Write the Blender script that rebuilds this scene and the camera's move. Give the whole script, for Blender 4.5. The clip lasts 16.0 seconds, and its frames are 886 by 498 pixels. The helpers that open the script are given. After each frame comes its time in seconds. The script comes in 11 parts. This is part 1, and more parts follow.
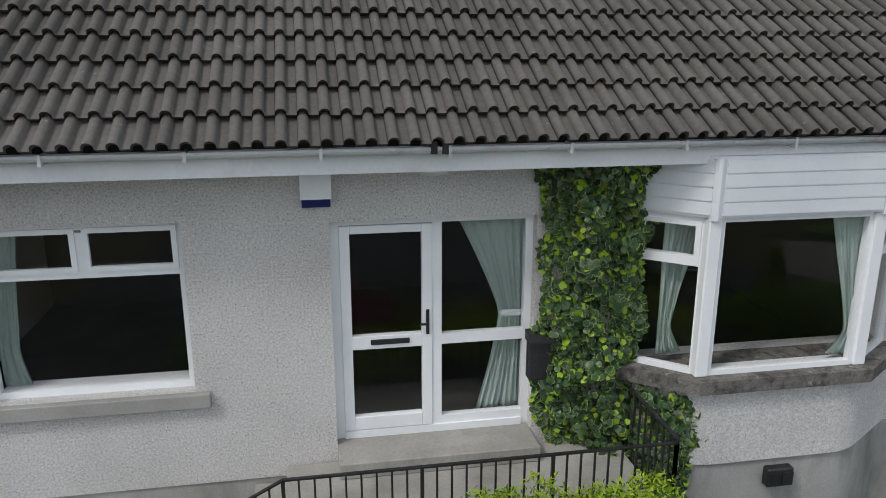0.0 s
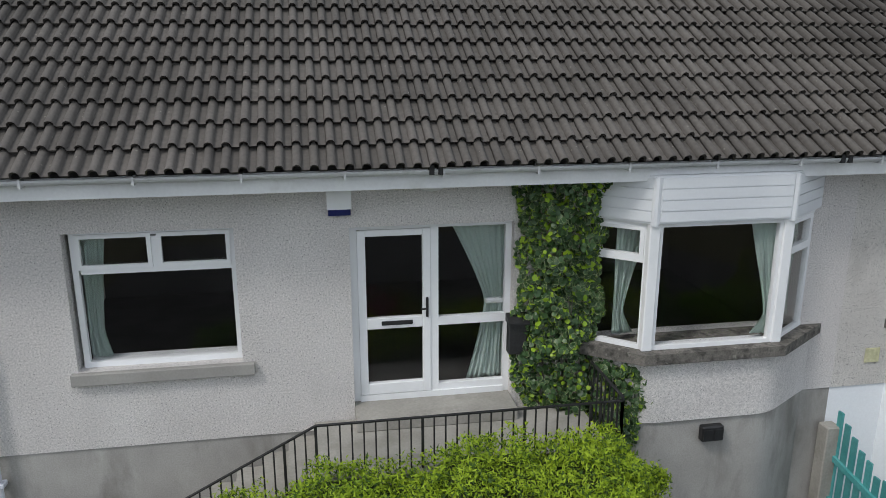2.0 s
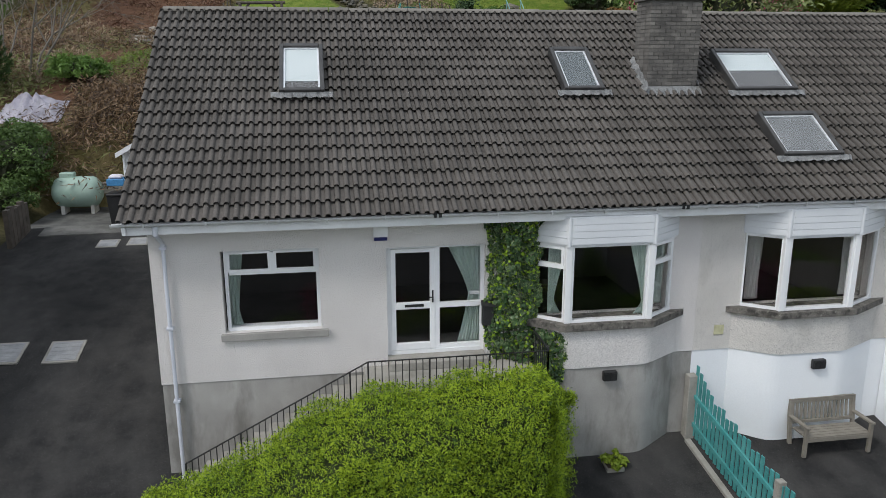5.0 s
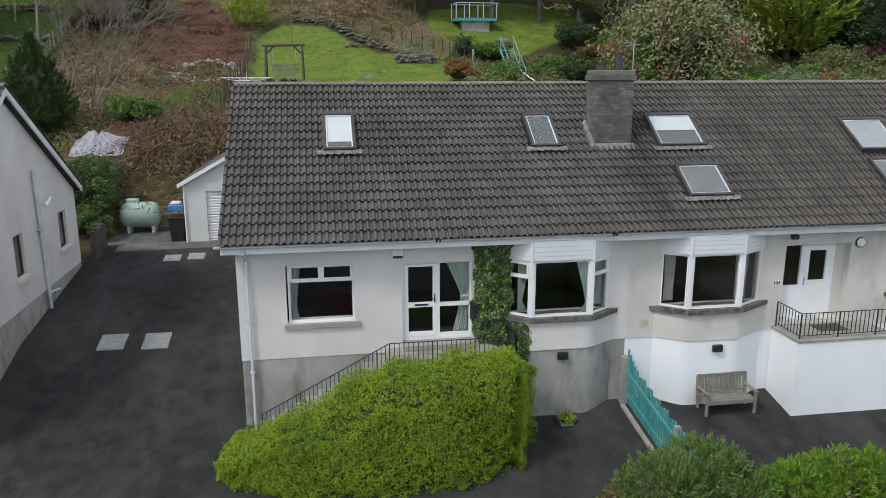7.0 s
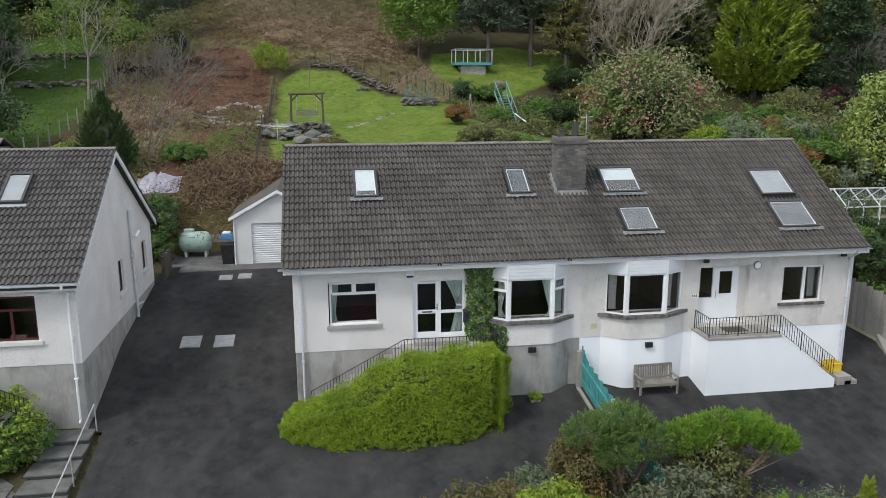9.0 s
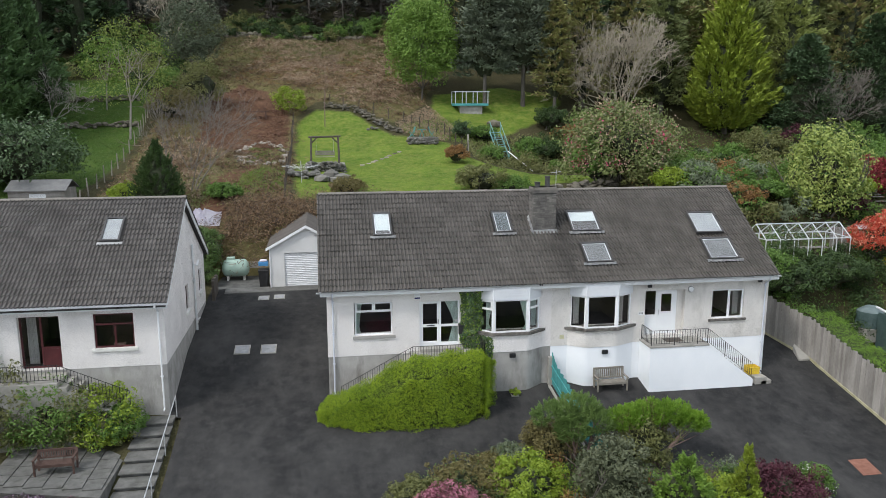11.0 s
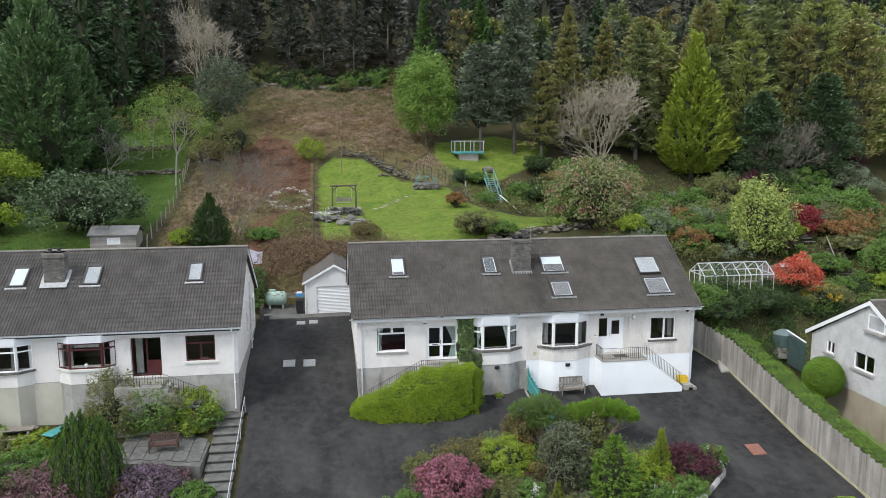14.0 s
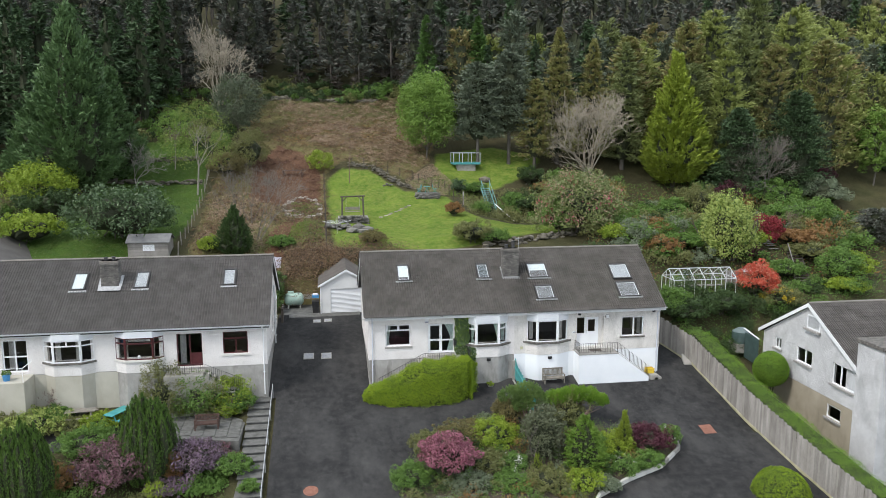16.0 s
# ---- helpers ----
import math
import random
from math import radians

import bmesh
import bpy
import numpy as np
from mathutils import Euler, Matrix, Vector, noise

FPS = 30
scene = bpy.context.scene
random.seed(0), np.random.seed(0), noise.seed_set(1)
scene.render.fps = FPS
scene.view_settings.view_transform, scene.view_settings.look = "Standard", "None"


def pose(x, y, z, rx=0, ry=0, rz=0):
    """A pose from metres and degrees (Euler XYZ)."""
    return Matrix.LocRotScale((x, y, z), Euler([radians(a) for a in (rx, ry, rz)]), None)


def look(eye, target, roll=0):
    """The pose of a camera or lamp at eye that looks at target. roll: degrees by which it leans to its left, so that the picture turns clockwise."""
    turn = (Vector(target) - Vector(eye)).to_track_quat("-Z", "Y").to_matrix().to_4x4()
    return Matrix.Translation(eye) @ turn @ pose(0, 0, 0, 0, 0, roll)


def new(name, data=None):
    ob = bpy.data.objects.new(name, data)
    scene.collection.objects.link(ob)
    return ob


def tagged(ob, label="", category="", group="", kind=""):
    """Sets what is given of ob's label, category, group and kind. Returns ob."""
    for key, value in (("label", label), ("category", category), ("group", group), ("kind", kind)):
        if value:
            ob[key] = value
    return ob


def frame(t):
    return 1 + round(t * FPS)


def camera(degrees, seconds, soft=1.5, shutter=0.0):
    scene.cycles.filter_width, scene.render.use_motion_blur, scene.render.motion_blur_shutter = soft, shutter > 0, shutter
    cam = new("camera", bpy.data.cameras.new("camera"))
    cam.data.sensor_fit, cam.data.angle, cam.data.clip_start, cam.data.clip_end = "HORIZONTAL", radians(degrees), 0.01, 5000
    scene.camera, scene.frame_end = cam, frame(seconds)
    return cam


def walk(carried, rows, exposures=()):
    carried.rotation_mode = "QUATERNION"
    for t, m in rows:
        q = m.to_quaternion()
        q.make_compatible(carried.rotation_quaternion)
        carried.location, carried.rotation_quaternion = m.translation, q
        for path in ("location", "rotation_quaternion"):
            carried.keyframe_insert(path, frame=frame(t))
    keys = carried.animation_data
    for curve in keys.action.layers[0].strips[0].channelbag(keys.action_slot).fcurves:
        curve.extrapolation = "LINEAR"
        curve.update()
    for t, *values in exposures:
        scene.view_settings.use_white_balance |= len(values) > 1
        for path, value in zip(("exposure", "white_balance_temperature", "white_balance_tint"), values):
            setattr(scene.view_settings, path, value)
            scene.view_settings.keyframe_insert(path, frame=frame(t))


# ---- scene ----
LENS = 60.74
PATH = [
    (0.0, look((-0.285, -6.381, 3.633), (1.396, 3.108, 0.965), 0.05)),
    (0.5, look((-0.337, -6.661, 3.710), (1.355, 2.827, 1.043), 0.01)),
    (1.0, look((-0.400, -7.033, 3.808), (1.295, 2.455, 1.144), -0.01)),
    (1.5, look((-0.461, -7.488, 3.926), (1.218, 2.006, 1.273), -0.03)),
    (2.0, look((-0.515, -8.046, 4.065), (1.141, 1.457, 1.428), 0.01)),
    (2.5, look((-0.582, -8.699, 4.225), (1.049, 0.816, 1.616), 0.05)),
    (3.0, look((-0.685, -9.459, 4.417), (0.921, 0.070, 1.846), 0.04)),
    (3.5, look((-0.803, -10.298, 4.625), (0.777, -0.754, 2.094), 0.05)),
    (4.0, look((-0.947, -11.222, 4.857), (0.622, -1.665, 2.366), -0.05)),
    (6.3, look((-1.780, -16.705, 6.438), (-0.238, -7.116, 4.057), -0.00)),
    (6.5, look((-1.868, -17.265, 6.588), (-0.325, -7.671, 4.226), -0.00)),
    (7.0, look((-2.094, -18.707, 6.974), (-0.545, -9.103, 4.656), -0.03)),
    (7.5, look((-2.333, -20.264, 7.379), (-0.781, -10.647, 5.121), -0.03)),
    (8.0, look((-2.586, -21.924, 7.811), (-1.038, -12.292, 5.612), -0.01)),
    (8.5, look((-2.844, -23.654, 8.241), (-1.301, -14.007, 6.105), -0.05)),
    (9.0, look((-3.129, -25.483, 8.682), (-1.593, -15.820, 6.617), -0.11)),
    (11.3, look((-4.387, -33.892, 10.990), (-2.868, -24.172, 9.196), -0.08)),
    (11.5, look((-4.509, -34.609, 11.187), (-2.993, -24.884, 9.419), -0.08)),
    (12.0, look((-4.810, -36.403, 11.676), (-3.294, -26.668, 9.968), -0.07)),
    (12.5, look((-5.103, -38.137, 12.161), (-3.583, -28.393, 10.501), -0.04)),
    (13.0, look((-5.379, -39.924, 12.674), (-3.852, -30.172, 11.075), -0.04)),
    (13.5, look((-5.648, -41.639, 13.170), (-4.122, -31.879, 11.621), -0.05)),
    (14.0, look((-5.924, -43.463, 13.641), (-4.401, -33.701, 12.098), -0.06)),
    (14.5, look((-6.196, -45.188, 14.102), (-4.673, -35.427, 12.552), -0.06)),
    (15.0, look((-6.465, -46.987, 14.572), (-4.942, -37.225, 13.024), -0.07)),
    (15.5, look((-6.729, -48.702, 15.041), (-5.205, -38.941, 13.488), -0.05)),
    (16.0, look((-6.996, -50.529, 15.510), (-5.471, -40.771, 13.942), 0.04)),
]
cam = camera(LENS, 16.0, soft=0.65)
walk(cam, PATH, exposures=((0.0, 0.04), (4.0, 0.09), (7.0, 0.21), (9.0, 0.35), (12.5, 0.59), (16.0, 0.68)))

# ---- light: a bright overcast spring day ----
SUN_AZ, SUN_EL = 238, 50
world = bpy.data.worlds.new("overcast_sky")
scene.world = world
world.use_nodes = True
wn = world.node_tree.nodes
sky = wn.new("ShaderNodeTexSky")
sky.sky_type, sky.sun_disc = "NISHITA", False
sky.sun_elevation, sky.sun_rotation = radians(SUN_EL), radians(SUN_AZ)
sky.air_density, sky.dust_density, sky.ozone_density = 1.0, 4.0, 1.0
veil = wn.new("ShaderNodeMixRGB")
veil.inputs[0].default_value = 0.72
veil.inputs[2].default_value = (9.6, 10.5, 11.6, 1)
world.node_tree.links.new(sky.outputs[0], veil.inputs[1])
world.node_tree.links.new(veil.outputs[0], wn["Background"].inputs[0])
wn["Background"].inputs[1].default_value = 0.1
sun = new("sun", bpy.data.lights.new("sun", "SUN"))
sun.data.energy, sun.data.angle, sun.data.color = 1.5, radians(10), (1.0, 0.98, 0.95)
sun.matrix_world = look((0, 0, 60), (0 - 60 * math.sin(radians(SUN_AZ)) / math.tan(radians(SUN_EL)), 0 - 60 * math.cos(radians(SUN_AZ)) / math.tan(radians(SUN_EL)), 0))


GY = (-95, -60, -30, -15, 0, 4, 12.3, 14.5, 17.5, 20, 23.5, 29, 34, 38, 42, 46, 51, 60, 75, 100, 150, 260)
GZ = (-17, -11.5, -7.5, -5.25, -2.1, -0.98, 0.05, 0.5, 2.9, 4.0, 5.0, 5.7, 6.4, 7.2, 8.4, 10.0, 12.0, 15.0, 20.5, 31, 52, 88)
def hill(x, y):
    """Height of the ground at a place on the plan."""
    z = float(np.interp(y, GY, GZ))
    if y > 14:
        k = min(1.0, (y - 14) / 12)
        z -= k * 1.3 * min(1.0, max(0.0, (x - 8.5) / 5)) * max(0.0, 1 - abs(y - 36) / 16)
        z -= k * 1.2 * min(1.0, max(0.0, (x - 22) / 12))
        z += k * 0.25 * math.sin(x * 0.31 + y * 0.17)
    if x > 18.5 and y > 5.5:
        z += 1.5 * min(1.0, (x - 18.5) / 2) * min(1.0, (y - 5.5) / 3) * max(0.0, min(1.0, (30 - y) / 14))
    if x < -12.6 and y < 0:
        z -= 0.35 * min(1.0, (-12.6 - x)) * min(1.0, -y)
    if x > 21.2 and y < 8:
        z -= min(1.9, (x - 21.2) * 0.8) * min(1.0, (8 - y) / 6)
    return z

# ---- materials ----
def surface(name, c1, c2, rough=0.8, scale=3.0, fine=60.0, bump=0.2, speck=None, metal=0.0, depth=0.01, detail=0.5, island=0.0, piece=0.0, spec=0.4, stretch=(1, 1, 1), blotch=None, stain=None):
    """A worn surface: two tones mixed by a large noise, broken by a fine one, with relief; specks, blotches and streaks where asked."""
    m = bpy.data.materials.new(name)
    m.use_nodes = True
    n, l = m.node_tree.nodes, m.node_tree.links
    bsdf = n["Principled BSDF"]
    co = n.new("ShaderNodeTexCoord")
    mp = n.new("ShaderNodeMapping")
    mp.inputs["Scale"].default_value = stretch
    geo = n.new("ShaderNodeNewGeometry")
    l.new(geo.outputs["Position"], mp.inputs[0])
    big = n.new("ShaderNodeTexNoise")
    big.inputs["Scale"].default_value, big.inputs["Detail"].default_value = scale, 6
    sm = n.new("ShaderNodeTexNoise")
    sm.inputs["Scale"].default_value, sm.inputs["Detail"].default_value = fine, 4
    for t in (big, sm):
        l.new(mp.outputs[0], t.inputs[0])
    mix = n.new("ShaderNodeMixRGB")
    mix.inputs[1].default_value, mix.inputs[2].default_value = (*c1, 1), (*c2, 1)
    ramp = n.new("ShaderNodeMapRange")
    ramp.inputs[1].default_value, ramp.inputs[2].default_value = 0.3, 0.7
    l.new(big.outputs[0], ramp.inputs[0])
    l.new(ramp.outputs[0], mix.inputs[0])
    out = mix.outputs[0]

    def darken(fac, lo, hi, src):
        mr = n.new("ShaderNodeMapRange")
        mr.inputs[3].default_value, mr.inputs[4].default_value = lo, hi
        l.new(fac, mr.inputs[0])
        mu = n.new("ShaderNodeMixRGB")
        mu.blend_type, mu.inputs[0].default_value = "MULTIPLY", 1
        l.new(src, mu.inputs[1])
        l.new(mr.outputs[0], mu.inputs[2])
        return mu.outputs[0]
    if detail:
        out = darken(sm.outputs[0], 1 - detail, 1 + detail, out)
    if island:
        out = darken(geo.outputs["Random Per Island"], 1 - island, 1 + island, out)
    if piece:
        oi = n.new("ShaderNodeObjectInfo")
        out = darken(oi.outputs["Random"], 1 - piece, 1 + piece, out)
    if speck:
        vo = n.new("ShaderNodeTexVoronoi")
        vo.inputs["Scale"].default_value = speck[0]
        l.new(mp.outputs[0], vo.inputs[0])
        mr = n.new("ShaderNodeMapRange")
        mr.inputs[1].default_value, mr.inputs[2].default_value = speck[1], speck[1] + 0.08
        mr.inputs[3].default_value, mr.inputs[4].default_value = speck[3] if len(speck) > 3 else 1.0, 0
        l.new(vo.outputs["Distance"], mr.inputs[0])
        cl = n.new("ShaderNodeSeparateColor")
        l.new(vo.outputs["Color"], cl.inputs[0])
        gt = n.new("ShaderNodeMath")
        gt.operation, gt.inputs[1].default_value = "GREATER_THAN", speck[4] if len(speck) > 4 else 0.6
        l.new(cl.outputs[0], gt.inputs[0])
        mu = n.new("ShaderNodeMath")
        mu.operation = "MULTIPLY"
        l.new(mr.outputs[0], mu.inputs[0])
        l.new(gt.outputs[0], mu.inputs[1])
        mx = n.new("ShaderNodeMixRGB")
        mx.inputs[2].default_value = (*speck[2], 1)
        l.new(mu.outputs[0], mx.inputs[0])
        l.new(out, mx.inputs[1])
        out = mx.outputs[0]
    for spec_ in (blotch, stain):
        if spec_:
            sc, lo, hi, col, amt, st = spec_
            bn = n.new("ShaderNodeTexNoise")
            bn.inputs["Scale"].default_value, bn.inputs["Detail"].default_value, bn.inputs["Roughness"].default_value = sc, 9, 0.64
            m2 = n.new("ShaderNodeMapping")
            m2.inputs["Scale"].default_value, m2.inputs["Location"].default_value = st, (3.7, 1.3, 8.1)
            l.new(geo.outputs["Position"], m2.inputs[0])
            l.new(m2.outputs[0], bn.inputs[0])
            mr = n.new("ShaderNodeMapRange")
            mr.inputs[1].default_value, mr.inputs[2].default_value, mr.inputs[4].default_value = lo, hi, amt
            l.new(bn.outputs[0], mr.inputs[0])
            mx = n.new("ShaderNodeMixRGB")
            mx.inputs[2].default_value = (*col, 1)
            l.new(mr.outputs[0], mx.inputs[0])
            l.new(out, mx.inputs[1])
            out = mx.outputs[0]
    l.new(out, bsdf.inputs["Base Color"])
    bsdf.inputs["Roughness"].default_value, bsdf.inputs["Metallic"].default_value = rough, metal
    bsdf.inputs["Specular IOR Level"].default_value = spec
    if bump:
        bp = n.new("ShaderNodeBump")
        bp.inputs["Strength"].default_value, bp.inputs["Distance"].default_value = bump, depth
        l.new(sm.outputs[0], bp.inputs["Height"])
        l.new(bp.outputs[0], bsdf.inputs["Normal"])
    return m


def leafy(name, c1, c2, spread=0.5, rough=0.55, trans=0.25, patch=0.8, c3=None, share=0.2, ragged=None):
    """Leaves: each leaf its own tone between two colours, some of a third, a little light through them."""
    m = bpy.data.materials.new(name)
    m.use_nodes = True
    n, l = m.node_tree.nodes, m.node_tree.links
    bsdf = n["Principled BSDF"]
    geo = n.new("ShaderNodeNewGeometry")
    big = n.new("ShaderNodeTexNoise")
    big.inputs["Scale"].default_value = patch
    l.new(geo.outputs["Position"], big.inputs[0])
    add = n.new("ShaderNodeMath")
    add.operation, add.inputs[2].default_value = "MULTIPLY_ADD", -0.25
    add.inputs[1].default_value = 0.75
    l.new(geo.outputs["Random Per Island"], add.inputs[0])
    ad2 = n.new("ShaderNodeMath")
    ad2.operation, ad2.use_clamp = "ADD", True
    l.new(add.outputs[0], ad2.inputs[0])
    l.new(big.outputs[0], ad2.inputs[1])
    mix = n.new("ShaderNodeMixRGB")
    mix.inputs[1].default_value, mix.inputs[2].default_value = (*c1, 1), (*c2, 1)
    l.new(ad2.outputs[0], mix.inputs[0])
    out = mix.outputs[0]
    if c3:
        wn_ = n.new("ShaderNodeTexWhiteNoise")
        wn_.noise_dimensions = "1D"
        l.new(geo.outputs["Random Per Island"], wn_.inputs["W"])
        gt = n.new("ShaderNodeMath")
        gt.operation, gt.inputs[1].default_value = "LESS_THAN", share
        l.new(wn_.outputs["Value"], gt.inputs[0])
        mx = n.new("ShaderNodeMixRGB")
        mx.inputs[2].default_value = (*c3, 1)
        l.new(gt.outputs[0], mx.inputs[0])
        l.new(out, mx.inputs[1])
        out = mx.outputs[0]
    l.new(out, bsdf.inputs["Base Color"])
    bsdf.inputs["Roughness"].default_value = rough
    bsdf.inputs["Specular IOR Level"].default_value = 0.3
    if trans:
        tr = n.new("ShaderNodeBsdfTranslucent")
        l.new(out, tr.inputs[0])
        ms = n.new("ShaderNodeMixShader")
        ms.inputs[0].default_value = trans
        l.new(bsdf.outputs[0], ms.inputs[1])
        l.new(tr.outputs[0], ms.inputs[2])
        l.new(ms.outputs[0], n["Material Output"].inputs[0])
    if ragged:
        # a spray of needles has ragged gaps in it
        no = n.new("ShaderNodeTexNoise")
        no.inputs["Scale"].default_value, no.inputs["Detail"].default_value = ragged[0], 3
        l.new(geo.outputs["Position"], no.inputs[0])
        st = n.new("ShaderNodeMath")
        st.operation, st.inputs[1].default_value = "GREATER_THAN", ragged[1]
        l.new(no.outputs[0], st.inputs[0])
        gap, cut = n.new("ShaderNodeBsdfTransparent"), n.new("ShaderNodeMixShader")
        l.new(st.outputs[0], cut.inputs[0])
        l.new((ms if trans else bsdf).outputs[0], cut.inputs[2])
        l.new(gap.outputs[0], cut.inputs[1])
        l.new(cut.outputs[0], n["Material Output"].inputs[0])
    return m


def glazing(name, tint=(1, 1, 1), rough=0.0):
    """Window glass: clear, with a mirror that grows towards grazing angles."""
    m = bpy.data.materials.new(name)
    m.use_nodes = True
    n, l = m.node_tree.nodes, m.node_tree.links
    n.remove(n["Principled BSDF"])
    tr, gl, fr, ms = (n.new("ShaderNode" + k) for k in ("BsdfTransparent", "BsdfGlossy", "LayerWeight", "MixShader"))
    pw, ma = n.new("ShaderNodeMath"), n.new("ShaderNodeMath")
    pw.operation, pw.inputs[1].default_value = "POWER", 5
    ma.operation, ma.inputs[1].default_value, ma.inputs[2].default_value = "MULTIPLY_ADD", 0.92, 0.045
    tr.inputs[0].default_value = (*tint, 1)
    gl.inputs["Roughness"].default_value = rough
    fr.inputs[0].default_value = 0.5
    l.new(fr.outputs["Facing"], pw.inputs[0])
    l.new(pw.outputs[0], ma.inputs[0])
    l.new(ma.outputs[0], ms.inputs[0])
    l.new(tr.outputs[0], ms.inputs[1])
    l.new(gl.outputs[0], ms.inputs[2])
    l.new(ms.outputs[0], n["Material Output"].inputs[0])
    return m


def party_stain(m, at, wide):
    """A dark run of dirt down the roof beside the chimney."""
    n, l = m.node_tree.nodes, m.node_tree.links
    bsdf = n["Principled BSDF"]
    src = bsdf.inputs["Base Color"].links[0].from_socket
    geo, sep, no = n.new("ShaderNodeNewGeometry"), n.new("ShaderNodeSeparateXYZ"), n.new("ShaderNodeTexNoise")
    no.inputs["Scale"].default_value, no.inputs["Detail"].default_value = 1.6, 5
    l.new(geo.outputs["Position"], sep.inputs[0])
    l.new(geo.outputs["Position"], no.inputs[0])
    d, a, mr, mu = n.new("ShaderNodeMath"), n.new("ShaderNodeMath"), n.new("ShaderNodeMapRange"), n.new("ShaderNodeMixRGB")
    d.operation, d.inputs[1].default_value = "SUBTRACT", at
    a.operation = "ABSOLUTE"
    l.new(sep.outputs[0], d.inputs[0])
    l.new(d.outputs[0], a.inputs[0])
    mr.inputs[1].default_value, mr.inputs[2].default_value, mr.inputs[3].default_value, mr.inputs[4].default_value = 0.1, wide, 1.0, 0.0
    l.new(a.outputs[0], mr.inputs[0])
    k = n.new("ShaderNodeMath")
    k.operation = "MULTIPLY"
    l.new(mr.outputs[0], k.inputs[0])
    l.new(no.outputs[0], k.inputs[1])
    mu.blend_type, mu.inputs[2].default_value = "MULTIPLY", (0.35, 0.35, 0.36, 1)
    l.new(k.outputs[0], mu.inputs[0])
    l.new(src, mu.inputs[1])
    l.new(mu.outputs[0], bsdf.inputs["Base Color"])


ROUGHCAST = surface("roughcast", (0.67, 0.64, 0.62), (0.77, 0.74, 0.72), 0.95, 0.9, 50, 1.0, speck=(80, 0.3, (0.10, 0.095, 0.09), 0.75, 0.92), depth=0.028, detail=1.1, blotch=(0.6, 0.56, 0.78, (0.40, 0.39, 0.36), 0.4, (1, 1, 0.5)))
ROUGHCAST_OLD = surface("weathered_roughcast", (0.63, 0.605, 0.57), (0.74, 0.71, 0.67), 0.95, 1.2, 50, 1.0, speck=(66, 0.34, (0.09, 0.085, 0.075), 0.8, 0.8), depth=0.028, detail=1.1, blotch=(0.8, 0.52, 0.74, (0.26, 0.245, 0.215), 0.6, (1, 1, 0.6)))
for m_ in (ROUGHCAST, ROUGHCAST_OLD):
    for nd in m_.node_tree.nodes:
        if nd.type == "TEX_NOISE" and nd.inputs["Scale"].default_value == 50:
            nd.inputs["Roughness"].default_value, nd.inputs["Detail"].default_value = 0.8, 6
PLINTH = surface("plinth_render", (0.28, 0.27, 0.255), (0.38, 0.37, 0.35), 0.9, 1.3, 60, 0.3, detail=0.25, blotch=(1.5, 0.48, 0.66, (0.14, 0.132, 0.118), 0.7, (1, 1, 0.35)), stain=(2.4, 0.58, 0.75, (0.46, 0.45, 0.43), 0.5, (1, 1, 0.5)))
WHITEWASH = surface("white_masonry_paint", (0.74, 0.77, 0.80), (0.82, 0.84, 0.86), 0.75, 0.7, 40, 0.2, detail=0.06, blotch=(0.8, 0.6, 0.85, (0.55, 0.55, 0.52), 0.35, (1, 1, 0.4)))
CREAMRENDER = surface("cream_render", (0.38, 0.36, 0.30), (0.47, 0.45, 0.385), 0.9, 0.8, 40, 0.3, detail=0.1, blotch=(0.8, 0.5, 0.75, (0.30, 0.27, 0.2), 0.5, (1, 1, 0.35)))
UPVC = surface("white_upvc", (0.74, 0.75, 0.76), (0.80, 0.81, 0.82), 0.35, 1.5, 20, 0.0, detail=0.03)
CLADDING = surface("white_cladding", (0.62, 0.64, 0.67), (0.70, 0.72, 0.74), 0.4, 1.2, 30, 0.0, detail=0.04)
FASCIA = surface("white_fascia", (0.62, 0.63, 0.64), (0.74, 0.75, 0.755), 0.5, 1.5, 30, 0.05, detail=0.08, blotch=(2.0, 0.55, 0.8, (0.4, 0.4, 0.37), 0.5, (1, 1, 1)))
GUTTER = surface("grey_gutter", (0.50, 0.51, 0.52), (0.60, 0.61, 0.62), 0.5, 2, 30, 0.05, detail=0.1, blotch=(3, 0.55, 0.75, (0.2, 0.2, 0.18), 0.6, (1, 1, 1)))
PIPE = surface("lilac_grey_pipe", (0.52, 0.54, 0.60), (0.60, 0.62, 0.68), 0.45, 2, 30, 0.05, detail=0.08)
SILLSTONE = surface("weathered_sill", (0.085, 0.079, 0.07), (0.19, 0.176, 0.158), 0.95, 5, 45, 0.7, detail=0.55, blotch=(7, 0.48, 0.62, (0.035, 0.033, 0.03), 0.85, (1, 1, 1)), stain=(11, 0.58, 0.68, (0.34, 0.33, 0.29), 0.7, (1, 1, 1)))
SILLGREY = surface("concrete_sill", (0.26, 0.25, 0.235), (0.33, 0.32, 0.30), 0.9, 2, 40, 0.3, detail=0.15)
CONCRETE = surface("old_concrete", (0.25, 0.24, 0.215), (0.36, 0.345, 0.315), 0.92, 1.5, 35, 0.35, detail=0.2, blotch=(2, 0.5, 0.75, (0.12, 0.12, 0.09), 0.6, (1, 1, 1)))
TILE = surface("brown_concrete_tile", (0.073, 0.066, 0.059), (0.108, 0.098, 0.089), 0.92, 0.9, 22, 0.45, speck=(17, 0.15, (0.25, 0.24, 0.2), 0.55, 0.94), depth=0.005, detail=0.32, piece=0.13, blotch=(0.5, 0.5, 0.74, (0.046, 0.042, 0.038), 0.4, (1, 1, 1)))
